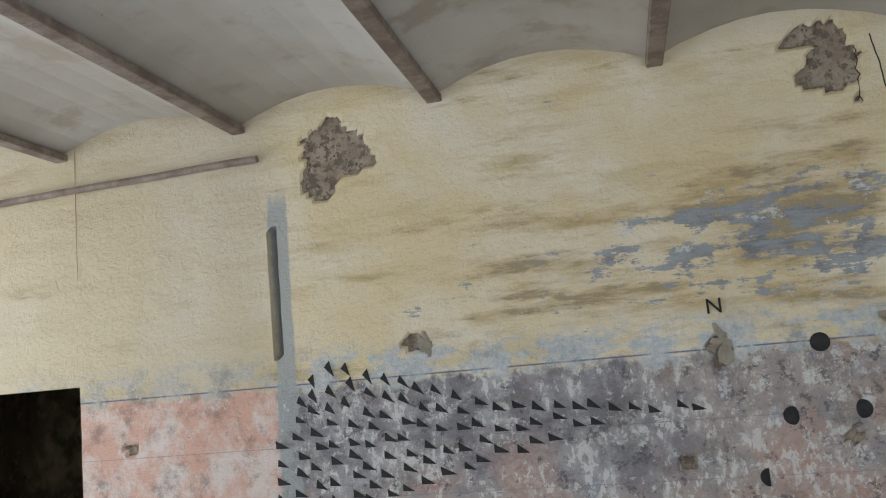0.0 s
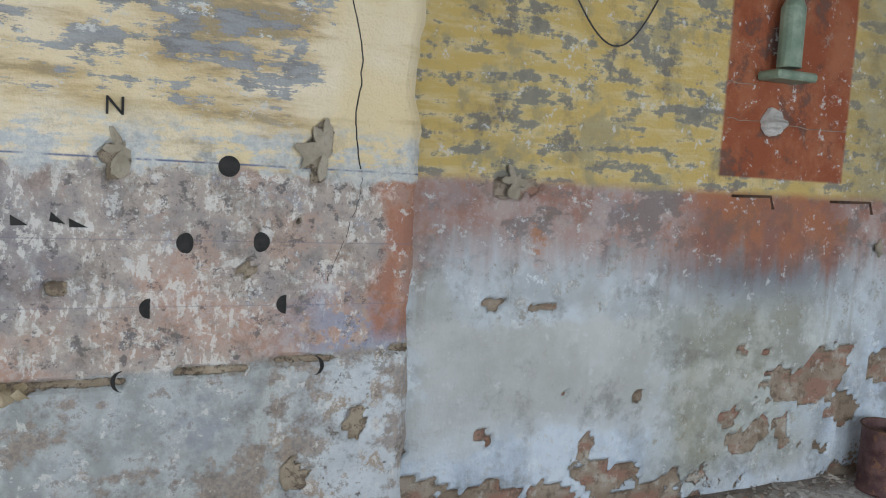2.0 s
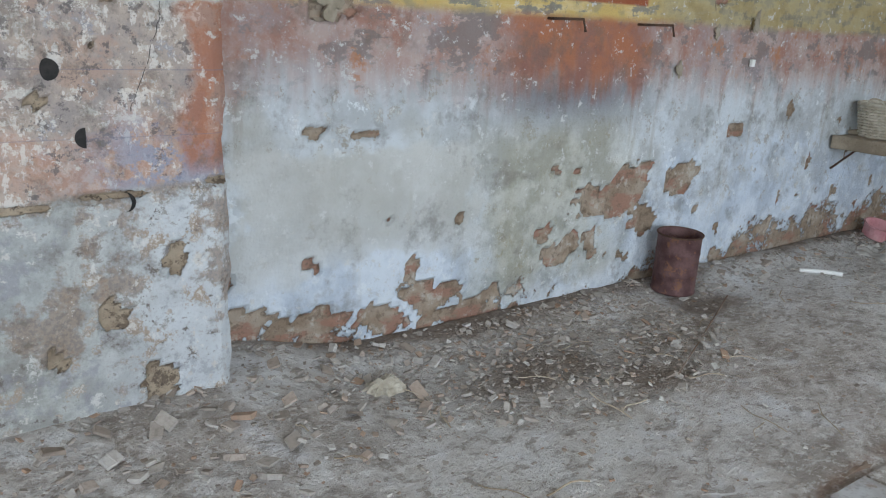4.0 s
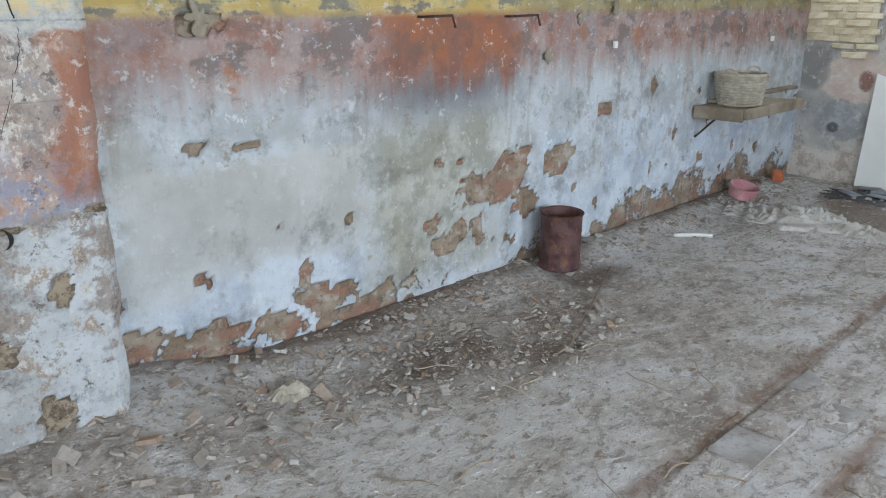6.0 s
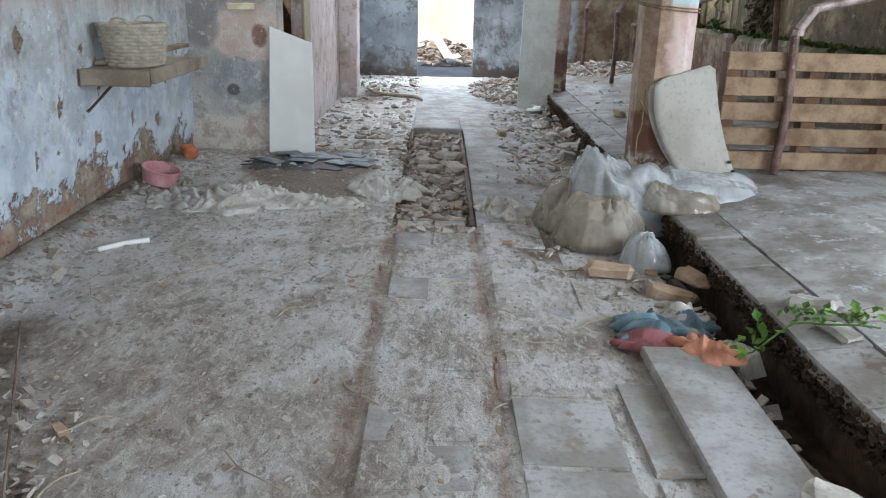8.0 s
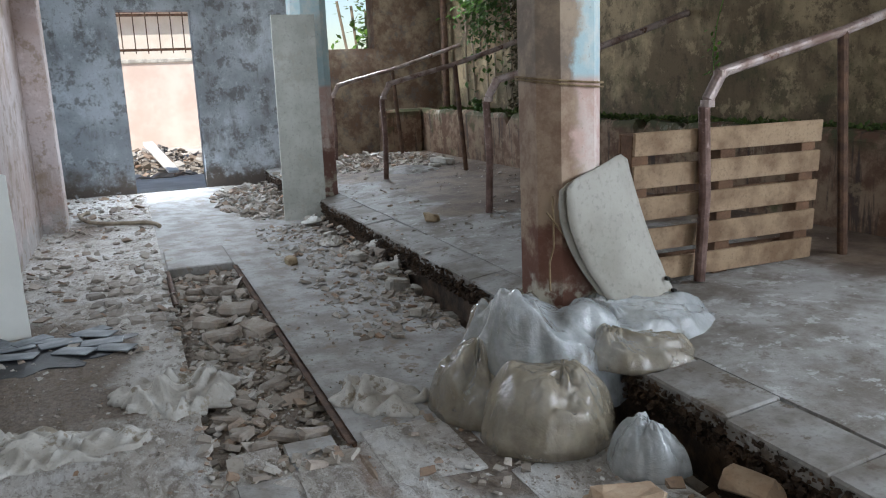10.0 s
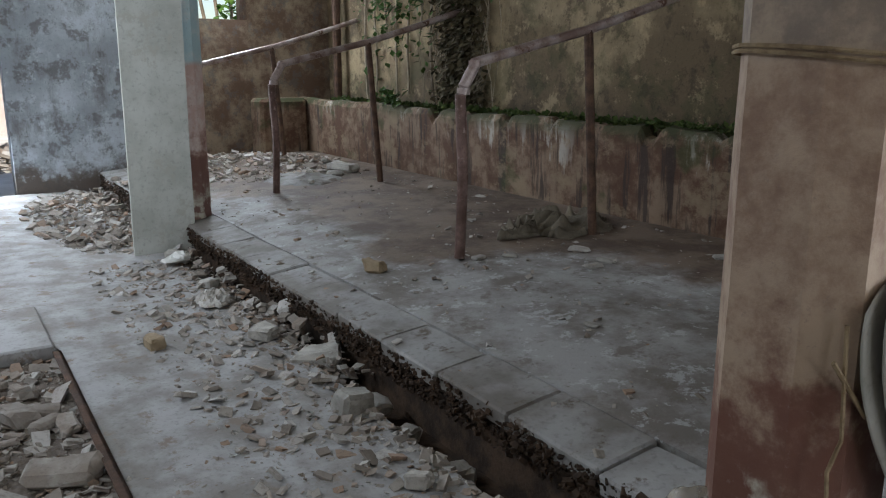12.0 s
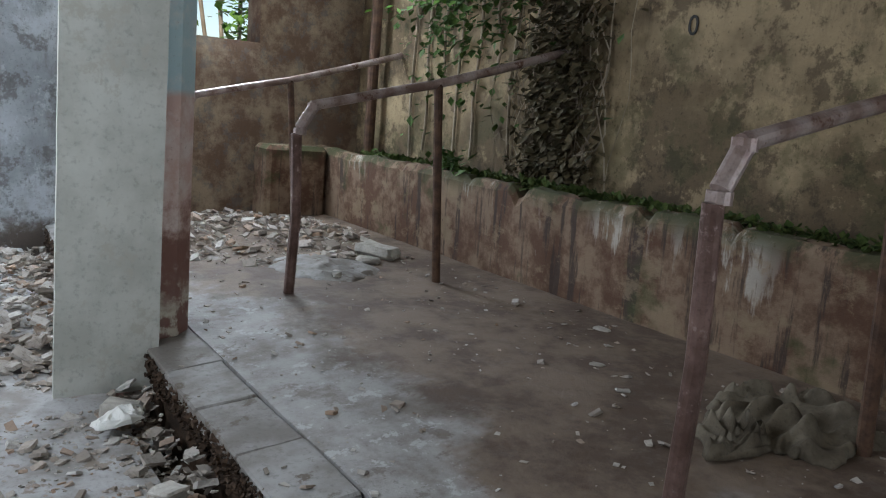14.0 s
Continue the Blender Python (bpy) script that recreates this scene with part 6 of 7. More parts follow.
def blocks(name, items, m, label, category, group, size=(0.24, 0.12, 0.07)):
    """Broken bricks and stones, each its own thing."""
    rng = random.Random(len(items) + 77)
    for x, y, z, s, rz in items:
        bm = bmesh.new()
        r = bmesh.ops.create_cube(bm, size=1.0)["verts"]
        for v in r:
            v.co = Vector((v.co.x * size[0] * s * rng.uniform(0.58, 1.08), v.co.y * size[1] * s * rng.uniform(0.6, 1.08), (v.co.z + 0.5) * size[2] * s * (rng.uniform(0.6, 1.1) if v.co.z > 0 else 1)))
        bmesh.ops.bevel(bm, geom=bm.edges[:], offset=0.016 * s, segments=1, affect="EDGES")
        bmesh.ops.subdivide_edges(bm, edges=[e for e in bm.edges if e.calc_length() > 0.05 * s], cuts=1, use_grid_fill=True)
        for v in bm.verts:
            if v.co.z > 0.004:
                v.co += Vector((noise.noise(v.co * 31 + Vector((x, y, 0))), noise.noise(v.co * 31 + Vector((y, x, 3))), noise.noise(v.co * 31 + Vector((x, 5, y))))) * 0.012 * s
        ob = part(name, bm, m)
        ob.matrix_world = pose(x, y, z, rng.uniform(-5, 5), rng.uniform(-5, 5), rz)
        tagged(ob, label, category, group)


blocks("brick_fragment", ((5.58, 1.24, 0.0, 1.15, 80), (5.30, 0.98, -0.02, 1.2, 70), (5.44, 0.84, 0.02, 1.0, 20)), speckled("buff_brick", (0.36, 0.25, 0.17), (0.47, 0.36, 0.26), 8, 0.9, 0.5), "buff brick fragment in the gutter", "brick", "bricks at the gutter")
blocks("stone_block", ((4.60, 0.90, -0.06, 1.1, 30), (8.60, 0.99, -0.01, 0.95, 96), (9.20, 0.88, -0.05, 1.25, 60), (9.58, 1.01, 0.0, 0.75, 30), (10.7, 0.95, 0.0, 0.7, 20), (7.93, 1.09, 0.0, 0.5, 40),
                       (11.45, 0.95, 0.0, 0.9, 80)), M_STONE, "pale angular building stone", "stone", "stones along the gutter", (0.20, 0.15, 0.11))
blocks("pale_fragment", ((3.52, 1.0, 0.055, 1.5, 60), (4.70, 0.59, 0.20, 1.3, 50), (4.42, 0.60, 0.20, 1.0, 10), (4.55, 0.42, 0.215, 0.8, 80), (9.22, -0.74, 0.305, 0.75, 30), (8.90, -0.57, 0.30, 0.6, 80), (8.95, -0.70, 0.30, 0.6, 10), (8.6, -1.25, 0.32, 0.7, 50), (8.25, 0.05, 0.27, 0.4, 20), (11.02, -1.34, 0.32, 0.5, 20), (9.42, -0.19, 0.29, 0.5, 100), (9.37, -0.37, 0.29, 0.5, 40), (13.1, -1.15, 0.32, 1.9, 20), (12.9, -0.95, 0.31, 1.0, 70), (12.6, -0.55, 0.30, 0.9, 10), (10.6, -0.9, 0.31, 0.4, 30), (10.3, -0.75, 0.31, 0.35, 60)), M_STONE, "pale flat plaster fragment on the stall floor", "fragment", "fragments on the stalls", (0.20, 0.12, 0.045))
blocks("ochre_stone", ((9.73, 1.50, 0.0, 0.8, 15), (9.66, 0.33, 0.235, 0.9, 40)), speckled("ochre_stone", (0.27, 0.20, 0.125), (0.42, 0.335, 0.23), 8, 0.9, 0.5), "ochre lump of broken stone", "stone", "ochre stones", (0.17, 0.13, 0.085))
items = []
rng = random.Random(21)
for x, y, s, rz in ((9.28, 2.14, 1.2, 20), (8.68, 2.04, 1.25, 70), (8.19, 2.0, 1.1, 30), (8.18, 2.2, 1.1, 100), (8.45, 2.25, 1.0, 50)):
    items.append((x, y, -0.05, s, rz))
for i in range(46):
    items.append((6.55 + 3.3 * rng.random(), 1.98 + 0.38 * rng.random(), -0.055 + 0.025 * rng.random(), rng.uniform(0.35, 0.75), rng.uniform(0, 180)))
blocks("trough_brick", items, speckled("dusty_mixed_brick", (0.27, 0.225, 0.19), (0.45, 0.42, 0.385), 6, 0.92, 0.5, vary=0.4), "dusty broken brick in the rail trough", "brick", "bricks in the rail trough")

items = []
for i in range(26):
    items.append((8.65 + 0.27 * (i // 4) + 0.05 * rng.random(), 2.52 + 0.13 * (i % 4) + 0.03 * rng.random(), -0.052 + 0.014 * rng.random(), rng.uniform(0.85, 1.05), rng.uniform(-12, 12)))
blocks("paving_brick", items, speckled("worn_grey_brick", (0.22, 0.19, 0.165), (0.40, 0.37, 0.34), 6, 0.92, 0.5, vary=0.4), "worn grey brick set in the floor", "brick", "bricks set beside the trough")

grey = part("grey_sack", folded_cloth(0.28, 0.42, 0.17, 61.0), M_SACKCLOTH, smooth=True)
grey.matrix_world = pose(9.78, -1.10, 0.31, 0, 0, 15)
tagged(grey, "dusty grey-brown sack slumped by the post", "sack")
mound = part("mortar_mound", lumps(0.42, 0.34, 0.13, 66.0, 30, 1.4, 0.4), M_KERB, smooth=True)
mound.matrix_world = pose(12.85, -0.62, 0.285)
tagged(mound, "low mound of set mortar on the stall floor", "mound")

# ---- strewn rubble ----
scatter("rubble_floor", 9000, area(0.6, 8.7, 2.45, 4.3, 0.75), 0.004, 0.034, "plaster crumbs and chips over the floor", 1)
scatter("rubble_wall_foot", 900, area(1.6, 8.6, 4.0, 4.32), 0.012, 0.08, "plaster and brick crumbs along the wall", 2)
scatter("rubble_heap_near_drum", 2200, heap(3.3, 3.75, 1.1, 0.55, 0.03), 0.007, 0.055, "brown heap of crumbs and straw", 3)
scatter("rubble_middle", 3500, area(1.2, 8.5, 1.1, 2.5), 0.004, 0.024, "small grit on the concrete", 4)
scatter("rubble_far_north", 1300, area(8.0, 15.3, 2.45, 3.5), 0.012, 0.10, "broken tiles and plaster on the floor", 5)
scatter("rubble_trough", 2300, area(6.3, 10.0, 1.92, 2.46), 0.015, 0.10, "rubble in the rail trough", 6)
scatter("rubble_gutter_edge", 1700, area(7.6, 11.6, 0.94, 1.55, 1.7), 0.012, 0.085, "brick and plaster chips beside the gutter", 7)
scatter("rubble_gutter", 520, lambda r: (r.uniform(2.5, 15.0), r.uniform(0.78, 0.93), -0.13), 0.03, 0.13, "dark rubble in the gutter", 8)
scatter("rubble_far_bay", 1500, heap(13.6, 1.15, 1.7, 0.55, 0.14), 0.02, 0.13, "heap of tile and brick rubble", 9)
scatter("rubble_pier_foot", 420, heap(1.55, 3.75, 0.9, 0.35, 0.03), 0.01, 0.085, "plaster shards at the foot of the pier", 15, flat=0.3)
scatter("rubble_gutter_fill", 1500, lambda r: (8.8 + 6.4 * r.random(), r.uniform(0.785, 0.945), -0.11 + 0.16 * r.random() ** 1.3), 0.02, 0.10, "rubble filling the gutter", 16)
scatter("kerb_dirt", 9000, lambda r: (r.uniform(1.2, 15.3), r.uniform(0.752, 0.782), 0.170 - 0.13 * r.random() ** 1.3), 0.010, 0.034, "dark earth caked on the face of the kerb", 18, M_EARTH, 0.7)
scatter("rubble_stall_end", 900, heap(14.2, -0.6, 1.3, 0.9, 0.12), 0.02, 0.13, "heap of rubble at the end of the stalls", 10)
scatter("rubble_stalls", 1100, area(7.2, 13.0, -1.5, 0.75), 0.006, 0.05, "chips on the stall floor", 11)
scatter("rubble_bags", 350, heap(6.0, 1.35, 0.8, 0.4, 0.03), 0.01, 0.06, "crumbs round the sacks", 12)
scatter("rubble_gutter_near", 300, heap(4.6, 1.06, 1.2, 0.16, 0.02, 0.0), 0.012, 0.08, "crumbs at the gutter", 13)
rng = random.Random(31)
for i in range(60):
    x, y = rng.uniform(1.2, 6.5), rng.uniform(1.3, 4.1)
    L, a = rng.uniform(0.07, 0.32), rng.uniform(0, 3.14)
    pts = [(x + L * (t - 0.5) * math.cos(a), y + L * (t - 0.5) * math.sin(a) + 0.02 * math.sin(4 * t), 0.012 + ground_z(x, y) + 0.006 * math.sin(7 * t)) for t in [k / 6 for k in range(7)]]
    tagged(part("twig", tube(pts, rng.uniform(0.002, 0.0042), 5), M_TWIG), "dry twig on the dusty floor", "twig", "twigs on the floor")


# ---- plants ----
def leaf_verts(p, size, d, up):
    s = d.cross(up).normalized()
    n = s.cross(d).normalized()
    return [p, p + d * size * 0.5 + s * size * 0.38 + n * size * 0.08, p + d * size, p + d * size * 0.5 - s * size * 0.38 + n * size * 0.08]


def leaves(name, count, place, lo, hi, material, parent, seed):
    rng = random.Random(seed)
    verts, faces = [], []
    for _ in range(count):
        p, nrm = place(rng)
        d = (Vector(nrm) * 0.6 + Vector((rng.uniform(-1, 1), rng.uniform(-1, 1), rng.uniform(-1.2, 0.4)))).normalized()
        q = leaf_verts(Vector(p), rng.uniform(lo, hi), d, Vector((rng.uniform(-0.3, 0.3), 0.2, 1)))
        b = len(verts)
        verts += q
        faces += [(b, b + 1, b + 2), (b, b + 2, b + 3)]
    ob = new(name, mesh_of(name, verts, faces, material))
    ob.parent = parent
    return ob


ivy = thing("ivy", pose(0, 0, 0), "dark ivy hanging down the damp wall", "ivy")
for i in range(9):
    x = 12.4 + 0.24 * i
    part("stem", tube([(x + 0.15 * fbm(i, t * 3, 1, 2), -2.045, 2.85 - (1.2 + 0.6 * (i % 3)) * t) for t in [k / 12 for k in range(13)]], 0.012, 6), M_PLANK, ivy)


def ivy_place(rng):
    x = rng.gauss(13.45, 0.55)
    z = 2.85 - abs(rng.gauss(0, 0.62))
    return (x, -2.04 + 0.05 * rng.random() + 0.12 * max(0, z - 2.1) * rng.random(), max(1.0, z)), (0, 1, 0)


leaves("foliage", 1000, ivy_place, 0.05, 0.11, M_VINE, ivy, 5)
leaves("bright_foliage", 160, lambda r: ((r.gauss(13.9, 0.35), -1.93, r.uniform(2.25, 2.8)), (0, 1, 0)), 0.06, 0.11, M_LEAF, ivy, 6)
bm = bmesh.new()
rr = random.Random(3)
for i in range(90):
    x0, z0 = rr.gauss(12.35, 0.22), rr.uniform(1.2, 2.8)
    piece = tube([(x0 + 0.5 * fbm(i * 3.1, t * 2.6, 1, 3), -2.04 + 0.05 * rr.random(), z0 - (z0 - 0.95) * t) for t in [k / 7 for k in range(8)]], rr.uniform(0.003, 0.008), 4)
    tmp = bpy.data.meshes.new("tmp")
    piece.to_mesh(tmp)
    piece.free()
    bm.from_mesh(tmp)
    bpy.data.meshes.remove(tmp)
part("root_tangle", bm, M_PLANK, ivy, "brown tangle of dry roots")
leaves("withered_foliage", 1900, lambda r: ((r.gauss(12.3, 0.20), -2.03 + 0.10 * r.random(), 0.98 + 1.85 * r.random()), (0, 1, -0.3)), 0.05, 0.10, M_WITHERED, ivy, 15)
mark = bpy.data.curves.new("wall_number", "FONT")
mark.body, mark.size, mark.extrude, mark.align_x = "0", 0.16, 0.004, "CENTER"
mark.materials.append(M_INK)
number = new("wall_number", mark)
number.matrix_world = pose(11.3, -2.068, 1.93, 90, 0, 180)
tagged(number, "black painted zero on the damp wall", "number")
moss = thing("manger_moss", pose(0, 0, 0), "moss and weeds along the top of the trough", "moss")
leaves("growth", 1500, lambda r: ((11.4 + 3.2 * r.random() ** 0.8, -1.68 - 0.25 * r.random(), 0.93 + 0.03 * r.random()), (0, 0.3, 1.2)), 0.03, 0.075, M_MOSS, moss, 7)
leaves("low_growth", 3200, lambda r: ((6.5 + 5.0 * r.random(), -1.66 - 0.3 * r.random(), 0.93 + 0.04 * r.random()), (0, 0.3, 1.2)), 0.018, 0.06, M_MOSS, moss, 17)
leaves("weed", 60, lambda r: ((13.05 + r.gauss(0, 0.12), -1.66, 0.95 + 0.12 * r.random()), (0, 0.3, 1)), 0.06, 0.12, M_VINE, moss, 8)
weed = thing("hanging_weed", pose(0, 0, 0), "small green weed hanging from the wall", "weed")
part("stem", tube(((9.0, -2.05, 2.0), (9.02, -1.99, 1.75), (9.05, -1.98, 1.5), (9.03, -1.98, 1.35)), 0.004, 5), M_LEAF, weed)
leaves("foliage", 38, lambda r: ((9.03 + r.gauss(0, 0.05), -1.99, r.uniform(1.33, 1.75)), (0, 1, 0)), 0.03, 0.07, M_LEAF, weed, 9)
vine = thing("ground_ivy", pose(0, 0, 0), "bright green creeping plant beside the gutter", "plant")
vp = [(4.47 - 0.05 * t + 0.03 * math.sin(5 * t), 0.97 - 0.50 * t, 0.08 + 0.165 * smooth(t, 0.1, 0.5) + 0.010 * math.sin(9 * t)) for t in [k / 14 for k in range(15)]]
part("stem", tube(vp, 0.004, 5), M_LEAF, vine)


def vine_place(rng):
    p = vp[rng.randrange(15)]
    return (p[0] + rng.gauss(0, 0.03), p[1] + rng.gauss(0, 0.03), p[2] + 0.02 + 0.04 * rng.random()), (-0.4, 0.3, 1.0)


leaves("foliage", 90, vine_place, 0.025, 0.055, M_LEAF, vine, 10)

# ---- yard beyond the door ----
far = thing("yard_wall", pose(25.0, 1.0, -0.03), "pale salmon rendered wall across the yard", "wall")
part("render", boxes((0, 0.3, -9, 12, 0, 2.1)), M_FAR, far)
part("coping", boxes((-0.05, 0.35, -9, 12, 2.1, 2.2), bevel=0.02), M_STONE, far)
shed = thing("yard_shed", pose(34.0, 4.0, -0.03), "low building with a red roof beyond the yard", "building")
part("wall", boxes((0, 6, -8, 8, 0, 4.2)), speckled("pale_render", (0.62, 0.55, 0.48), (0.7, 0.64, 0.58), 1.0, 0.95, 0.2), shed)
bm = bmesh.new()
vs = [bm.verts.new(p) for p in ((-0.5, -8.5, 4.1), (-0.5, 8.5, 4.1), (3, 8.5, 6.0), (3, -8.5, 6.0), (6.5, 8.5, 4.1), (6.5, -8.5, 4.1))]
for f in ((0, 1, 2, 3), (3, 2, 4, 5), (0, 3, 5), (1, 4, 2), (0, 5, 4, 1)):
    bm.faces.new([vs[i] for i in f])
part("roof", bm, M_REDBRICK, shed)
gate = thing("yard_grille", pose(17.6, 2.3, 0.0), "rusty barred grille outside the doorway", "grille")
part("top_rail", boxes((-0.015, 0.015, -1.0, 1.0, 2.56, 2.60)), M_RUST, gate)
part("low_rail", boxes((-0.015, 0.015, -1.0, 1.0, 2.02, 2.06)), M_RUST, gate)
for i in range(11):
    part("bar", tube(((0, -0.95 + 0.19 * i, 1.98), (0, -0.95 + 0.19 * i, 2.75)), 0.010, 6), M_RUST, gate)
for y in (-1.0, 1.0):
    part("post", boxes((-0.03, 0.03, y - 0.03, y + 0.03, -0.03, 2.8), bevel=0.004), M_RUST, gate)
scatter("yard_rubble", 900, heap(18.9, 2.1, 1.3, 1.4, 0.5, -0.03), 0.05, 0.30, "heap of broken masonry in the yard", 14)
yb = part("yard_beam", boxes((-0.55, 0.55, -0.09, 0.09, 0, 0.06), bevel=0.008), M_BOARD)
yb.matrix_world = pose(18.1, 2.1, 0.25, 0, -24, 20)
tagged(yb, "pale plank on the rubble heap", "plank")
bush = thing("yard_bush", pose(0, 0, 0), "bright green leafy bush outside the window", "bush")
for i in range(5):
    part("limb", tube(((17.2, -1.6, -0.05), (17.2 + 0.1 * i, -1.7 + 0.1 * i, 1.2), (17.0 + 0.2 * i, -1.9 + 0.2 * i, 2.4 + 0.1 * i)), 0.025, 6), M_PLANK, bush)
leaves("foliage", 900, lambda r: ((r.gauss(17.1, 0.35), r.gauss(-1.65, 0.30), r.gauss(2.1, 0.5)), (-1, 0, 0.4)), 0.08, 0.16, M_LEAF, bush, 12)

# ---- pieces: kerb stones, paving, bricks ----
kerb = tagged(new("kerb"), "row of worn concrete kerb slabs along the stalls", "kerb", kind="structure")
rng = random.Random(5)
x = 1.2
kerb_meshes = []
for i in range(4):
    bm = boxes((0, 0.443, 0.0, 0.252, -0.075, 0.0), bevel=0.009)
    bmesh.ops.subdivide_edges(bm, edges=bm.edges[:], cuts=2)
    for v in bm.verts:
        v.co += Vector((0, 0.010 * fbm(v.co.x * 5, v.co.z * 5, i, 3), 0.008 * fbm(v.co.x * 5, v.co.y * 5, i + 3, 3)))
    kerb_meshes.append(from_bm("kerb_slab", bm, M_KERB))
while x < 15.3:
    k = new("kerb_slab", kerb_meshes[rng.randrange(4)])
    k.parent = kerb
    k.matrix_world = pose(x, 0.522 + rng.uniform(-0.004, 0.010), 0.217 + rng.uniform(-0.006, 0.005), -6.5 + rng.uniform(-0.8, 0.8), rng.uniform(-0.7, 0.7), rng.uniform(-0.8, 0.8)) @ Matrix.Diagonal((min(1.0, (15.38 - x) / 0.44), 1, 1, 1))
    x += 0.446
structure("kerb_west", boxes((-4.0, 1.19, 0.525, 0.775, -0.1, 0.205), bevel=0.015), M_KERB, "worn concrete kerb", "kerb")

pave = bpy.data.objects["floor"]
pm = []
for i in range(6):
    bm = boxes((-0.5, 0.5, -0.5, 0.5, -0.04, 0.0), bevel=0.0)
    bmesh.ops.bevel(bm, geom=[e for e in bm.edges], offset=0.02, segments=1, affect="EDGES")
    for v in bm.verts:
        v.co += Vector((0.03 * fbm(v.co.y * 4, i, 1, 2), 0.03 * fbm(v.co.x * 4, i, 5, 2), 0.0))
    pm.append(from_bm("paving_slab", bm, M_FLOOR if i % 3 else M_CONC))
for y0, y1, L in ((1.96, 2.385, 0.25), (1.50, 1.87, 0.42), (1.12, 1.46, 0.55)):
    x = 1.6 + rng.uniform(0, 0.2)
    cols = ((y0, (y0 + y1) / 2), ((y0 + y1) / 2, y1)) if L < 0.3 else ((y0, y1),)
    while x < 6.3:
        w = L * rng.uniform(0.85, 1.25)
        for a, b in cols:
            s = new("paving_slab", pm[rng.randrange(6)])
            s.parent = pave
            s.matrix_world = pose(x + w / 2, (a + b) / 2, 0.002 + rng.uniform(-0.008, 0.006), rng.uniform(-1, 1), rng.uniform(-0.8, 0.8), 0) @ Matrix.Diagonal((w - 0.018, b - a - 0.014, 1, 1))
        x += w

crossw = bpy.data.objects["wall_cross"]
bmm = []
for i in range(5):
    bm = boxes((-0.014, 0.03, -0.115, 0.115, -0.028, 0.028), bevel=0.007)
    for v in bm.verts:
        v.co += Vector((0.006 * fbm(v.co.y * 20, v.co.z * 20, i, 2), 0.006 * fbm(v.co.z * 20, i, 2, 2), 0.005 * fbm(v.co.y * 14, i, 6, 2)))
    bmm.append(from_bm("brick", bm, M_BRICK))
for r in range(22):
    z = 1.24 + r * 0.072
    y = 3.76 + (0.0 if r % 2 else 0.125)
    while y < 4.34:
        low = 1.50 - 0.55 * (4.3 - y) + 0.12 * fbm(y * 3, z * 3, 1, 2)
        if z > low - 0.06:
            b = new("brick", bmm[rng.randrange(5)])
            b.parent = crossw
            b.matrix_world = pose(8.738 + rng.uniform(-0.006, 0.008), y + rng.uniform(-0.02, 0.02), z + rng.uniform(-0.006, 0.006), rng.uniform(-3, 3), 0, rng.uniform(-2.5, 2.5)) @ Matrix.Diagonal((1, rng.uniform(0.7, 1.02), rng.uniform(0.85, 1.12), 1))
        y += 0.242

bed = boxes((8.734, 8.752, 3.70, 4.335, 1.36, 2.9))
part("mortar_bed", bed, speckled("cream_limewashed_mortar", (0.42, 0.34, 0.22), (0.58, 0.51, 0.38), 7, 0.95, 0.7, own=False), crossw)
rng = random.Random(64)
M_BEDSTONE = speckled("ochre_bedding_stone", (0.20, 0.15, 0.085), (0.42, 0.34, 0.23), 9, 0.95, 0.7, vary=0.5)
stones = []
for i in range(6):
    stones.append(mesh_of("bed_stone", chip(rng, 0.055, 0.9), CHIP_FACES, M_BEDSTONE))
for i in range(60):
    x = -1.25 + 1.5 * i / 60 + rng.uniform(-0.02, 0.02)
    if abs(x + 0.84) < 0.10:
        continue
    z = 0.90 + 0.065 * x + rng.uniform(-0.03, 0.03)
    b = new("bed_stone", stones[i % 6])
    b.parent = pier
    b.matrix_world = pose(x, on_pier(x, z) + 0.014, z, rng.uniform(0, 360), rng.uniform(0, 360), 0) @ Matrix.Diagonal((rng.uniform(0.6, 1.3),) * 3 + (1,))

# added bar draws the plaster step and its shadow line left of the seam
conduit = [(-2.9 + 1.5 * t, 4.012, 2.66 + 0.03 * t + 0.01 * fbm(t * 4, 1, 1, 2)) for t in [k / 12 for k in range(13)]]
tagged(part("step_shadow_bar", tube(conduit, 0.018, 8), M_BEAM), "thin bar standing in for a plaster step and its shadow line", "conduit")

nest = part("dry_tuft", lumps(0.085, 0.07, 0.07, 91.0, 16, 7.0), M_CLOTH)
nest.matrix_world = pose(3.63, 4.335, 2.03, 90, 0, 0)
tagged(nest, "small white dried tuft stuck to the red panel", "tuft")
for z, a, b in ((2.03, 3.32, 3.55), (2.02, 3.72, 4.18), (2.21, 3.30, 3.50)):
    pts = [(a + (b - a) * t, 4.333, z + 0.02 * fbm(t * 4, z, 3, 3)) for t in [k / 12 for k in range(13)]]
    hairline("panel_crack", pts, "dark crack across the red wall panel")
pts = [(4.62 + 0.12 * fbm(t * 3, 4, 1, 3) + 0.22 * t, 4.334, 2.60 - 0.85 * t) for t in [k / 24 for k in range(25)]]
hairline("plaster_crack", pts, "thin dark crack in ochre plaster")
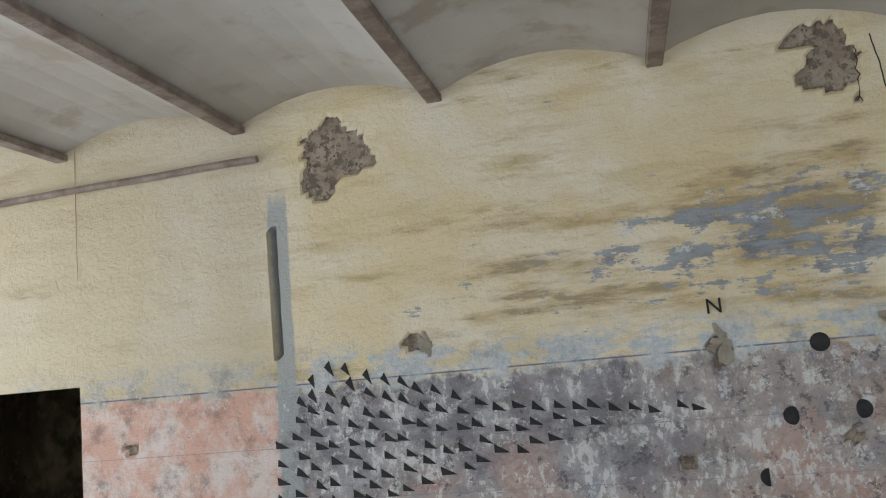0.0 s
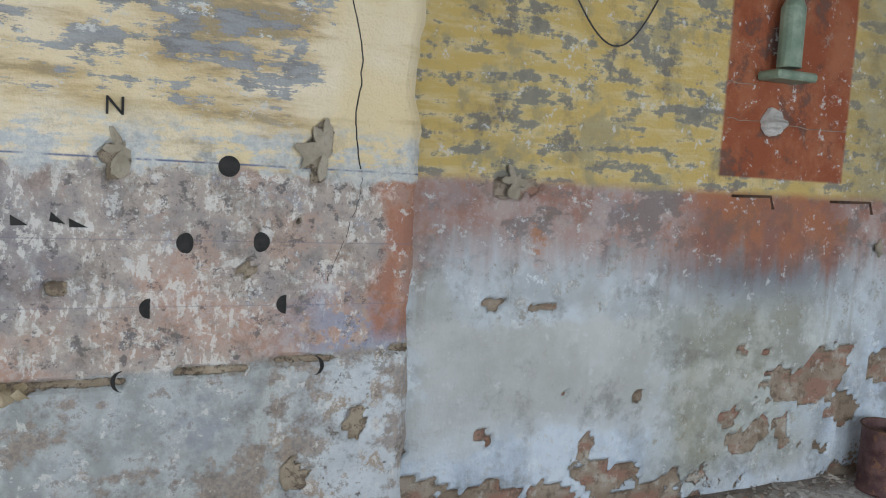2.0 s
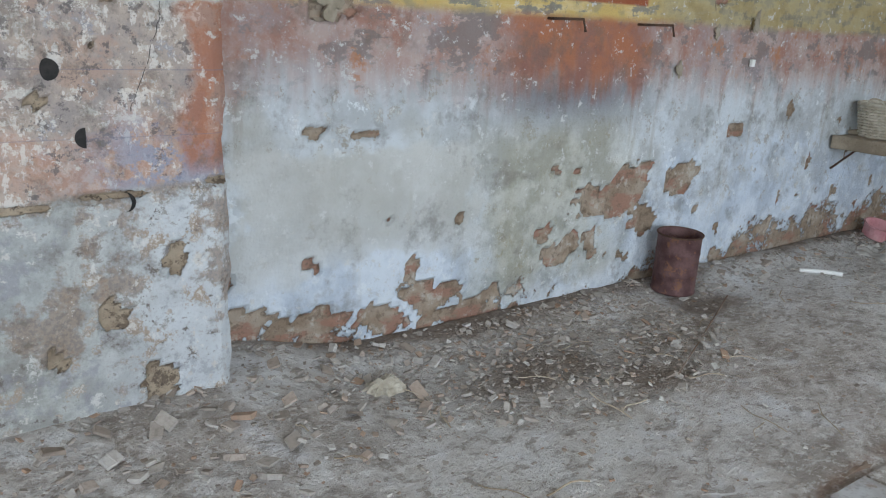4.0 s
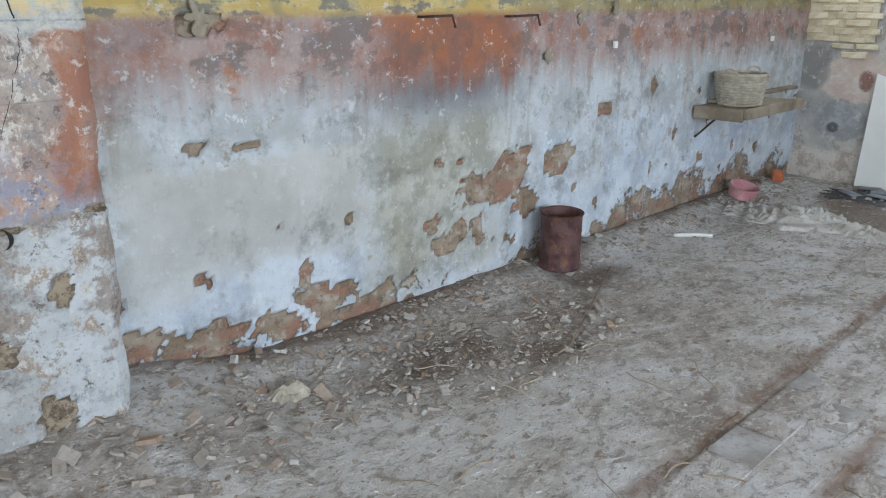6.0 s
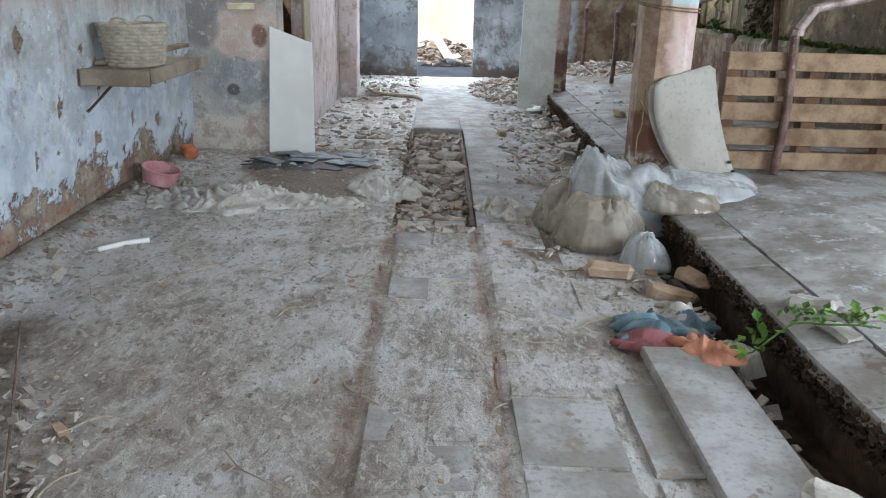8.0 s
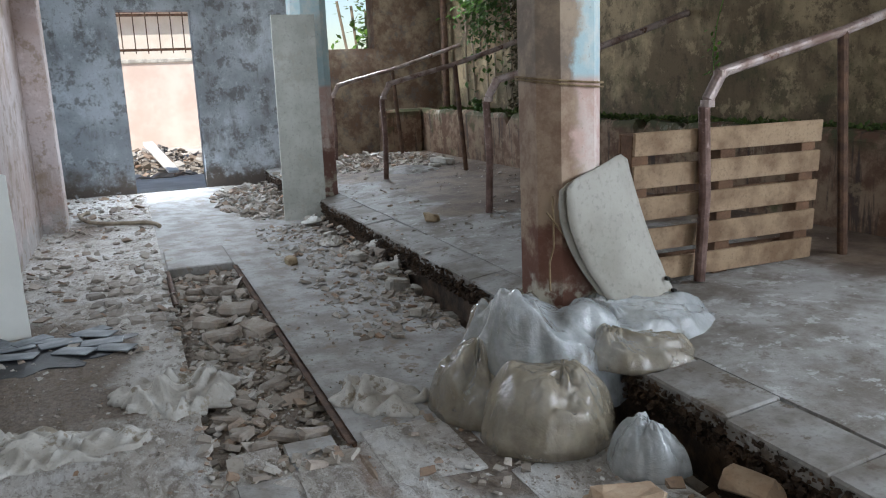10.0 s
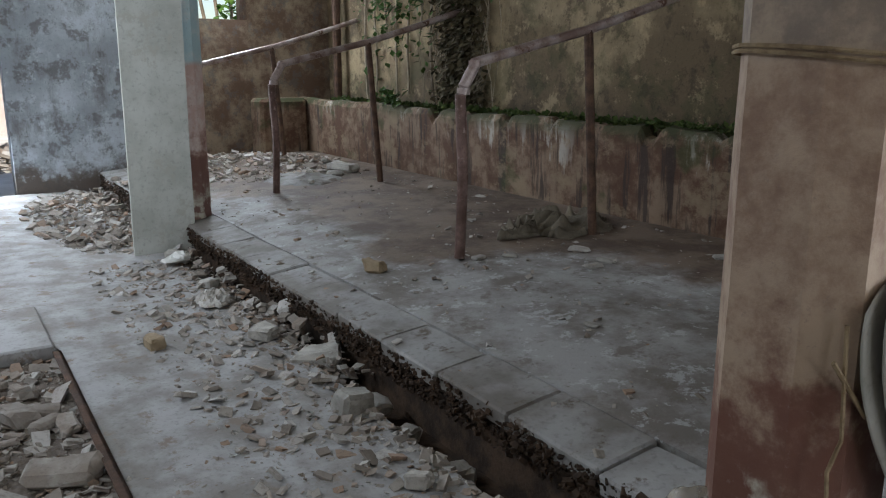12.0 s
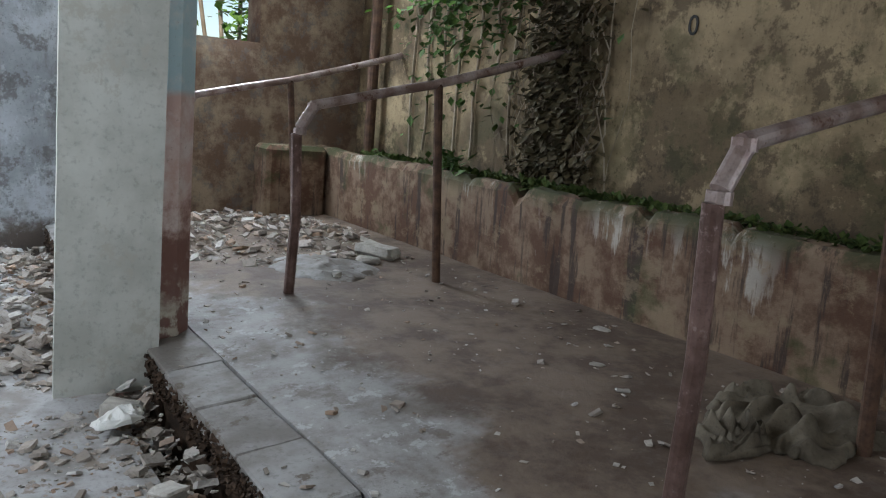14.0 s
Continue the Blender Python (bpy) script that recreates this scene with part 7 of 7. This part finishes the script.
for x, z, w in ((4.72, 2.02, 0.12), (4.88, 1.62, 0.06), (2.13, 1.66, 0.07), (4.55, 1.38, 0.06), (5.3, 1.7, 0.08)):
    d = part("cement_daub", lumps(w, w * 0.8, 0.007, x * 3, 22, 5.0, 0.6, 0.9), M_MORTAR)
    d.matrix_world = pose(x, 4.336, z, 90, 0, 20)
    tagged(d, "grey cement daub on flaking ochre paint", "daub", "cement daubs on the wall")
for x, z, w in ((1.17, 1.73, 0.09), (0.50, 1.69, 0.06), (-0.68, 1.79, 0.05)):
    d = part("cement_daub", lumps(w * 0.9, w, 0.007, x * 3 + 5, 22, 5.0, 0.6, 0.9), M_MORTAR)
    d.matrix_world = pose(x, on_pier(x, z) + 0.004, z, 90, 0, 20)
    tagged(d, "grey cement daub on yellow plaster", "daub", "cement daubs on the wall")
for x, z in ((5.29, 1.437), (7.9, 1.40), (1.575, 1.43)):
    d = part("white_switch", boxes((-0.018, 0.018, -0.02, 0.006, -0.024, 0.024), bevel=0.004), M_BOARD)
    d.matrix_world = pose(x, 4.33, z)
    tagged(d, "small white electrical clip on the wall", "clip", "white clips on the wall")

# mortar and shards caught in the gutter mouth
blocks("gutter_stone", tuple((7.3 + 0.33 * i + 0.1 * math.sin(i * 7), 0.86 + 0.03 * math.sin(i * 3), -0.10 + 0.03 * math.sin(i * 5), 0.55 + 0.3 * abs(math.sin(i * 2)), 40 * i) for i in range(13)), M_STONE, "pale stone wedged in the dark gutter", "stone", "stones in the gutter", (0.17, 0.12, 0.09))
scrap = part("white_scrap", lumps(0.07, 0.12, 0.05, 95.0, 16, 4.0), M_BOARD)
scrap.matrix_world = pose(11.35, 0.98, 0.05, 0, 0, 30)
tagged(scrap, "white plastic scrap at the foot of the panel", "scrap")
fibre = part("string_tangle", lumps(0.10, 0.16, 0.06, 98.0, 20, 9.0), M_CLOTH)
fibre.matrix_world = pose(10.35, 1.03, 0.02, 0, 0, 70)
tagged(fibre, "tangle of pale string in the rubble", "string")
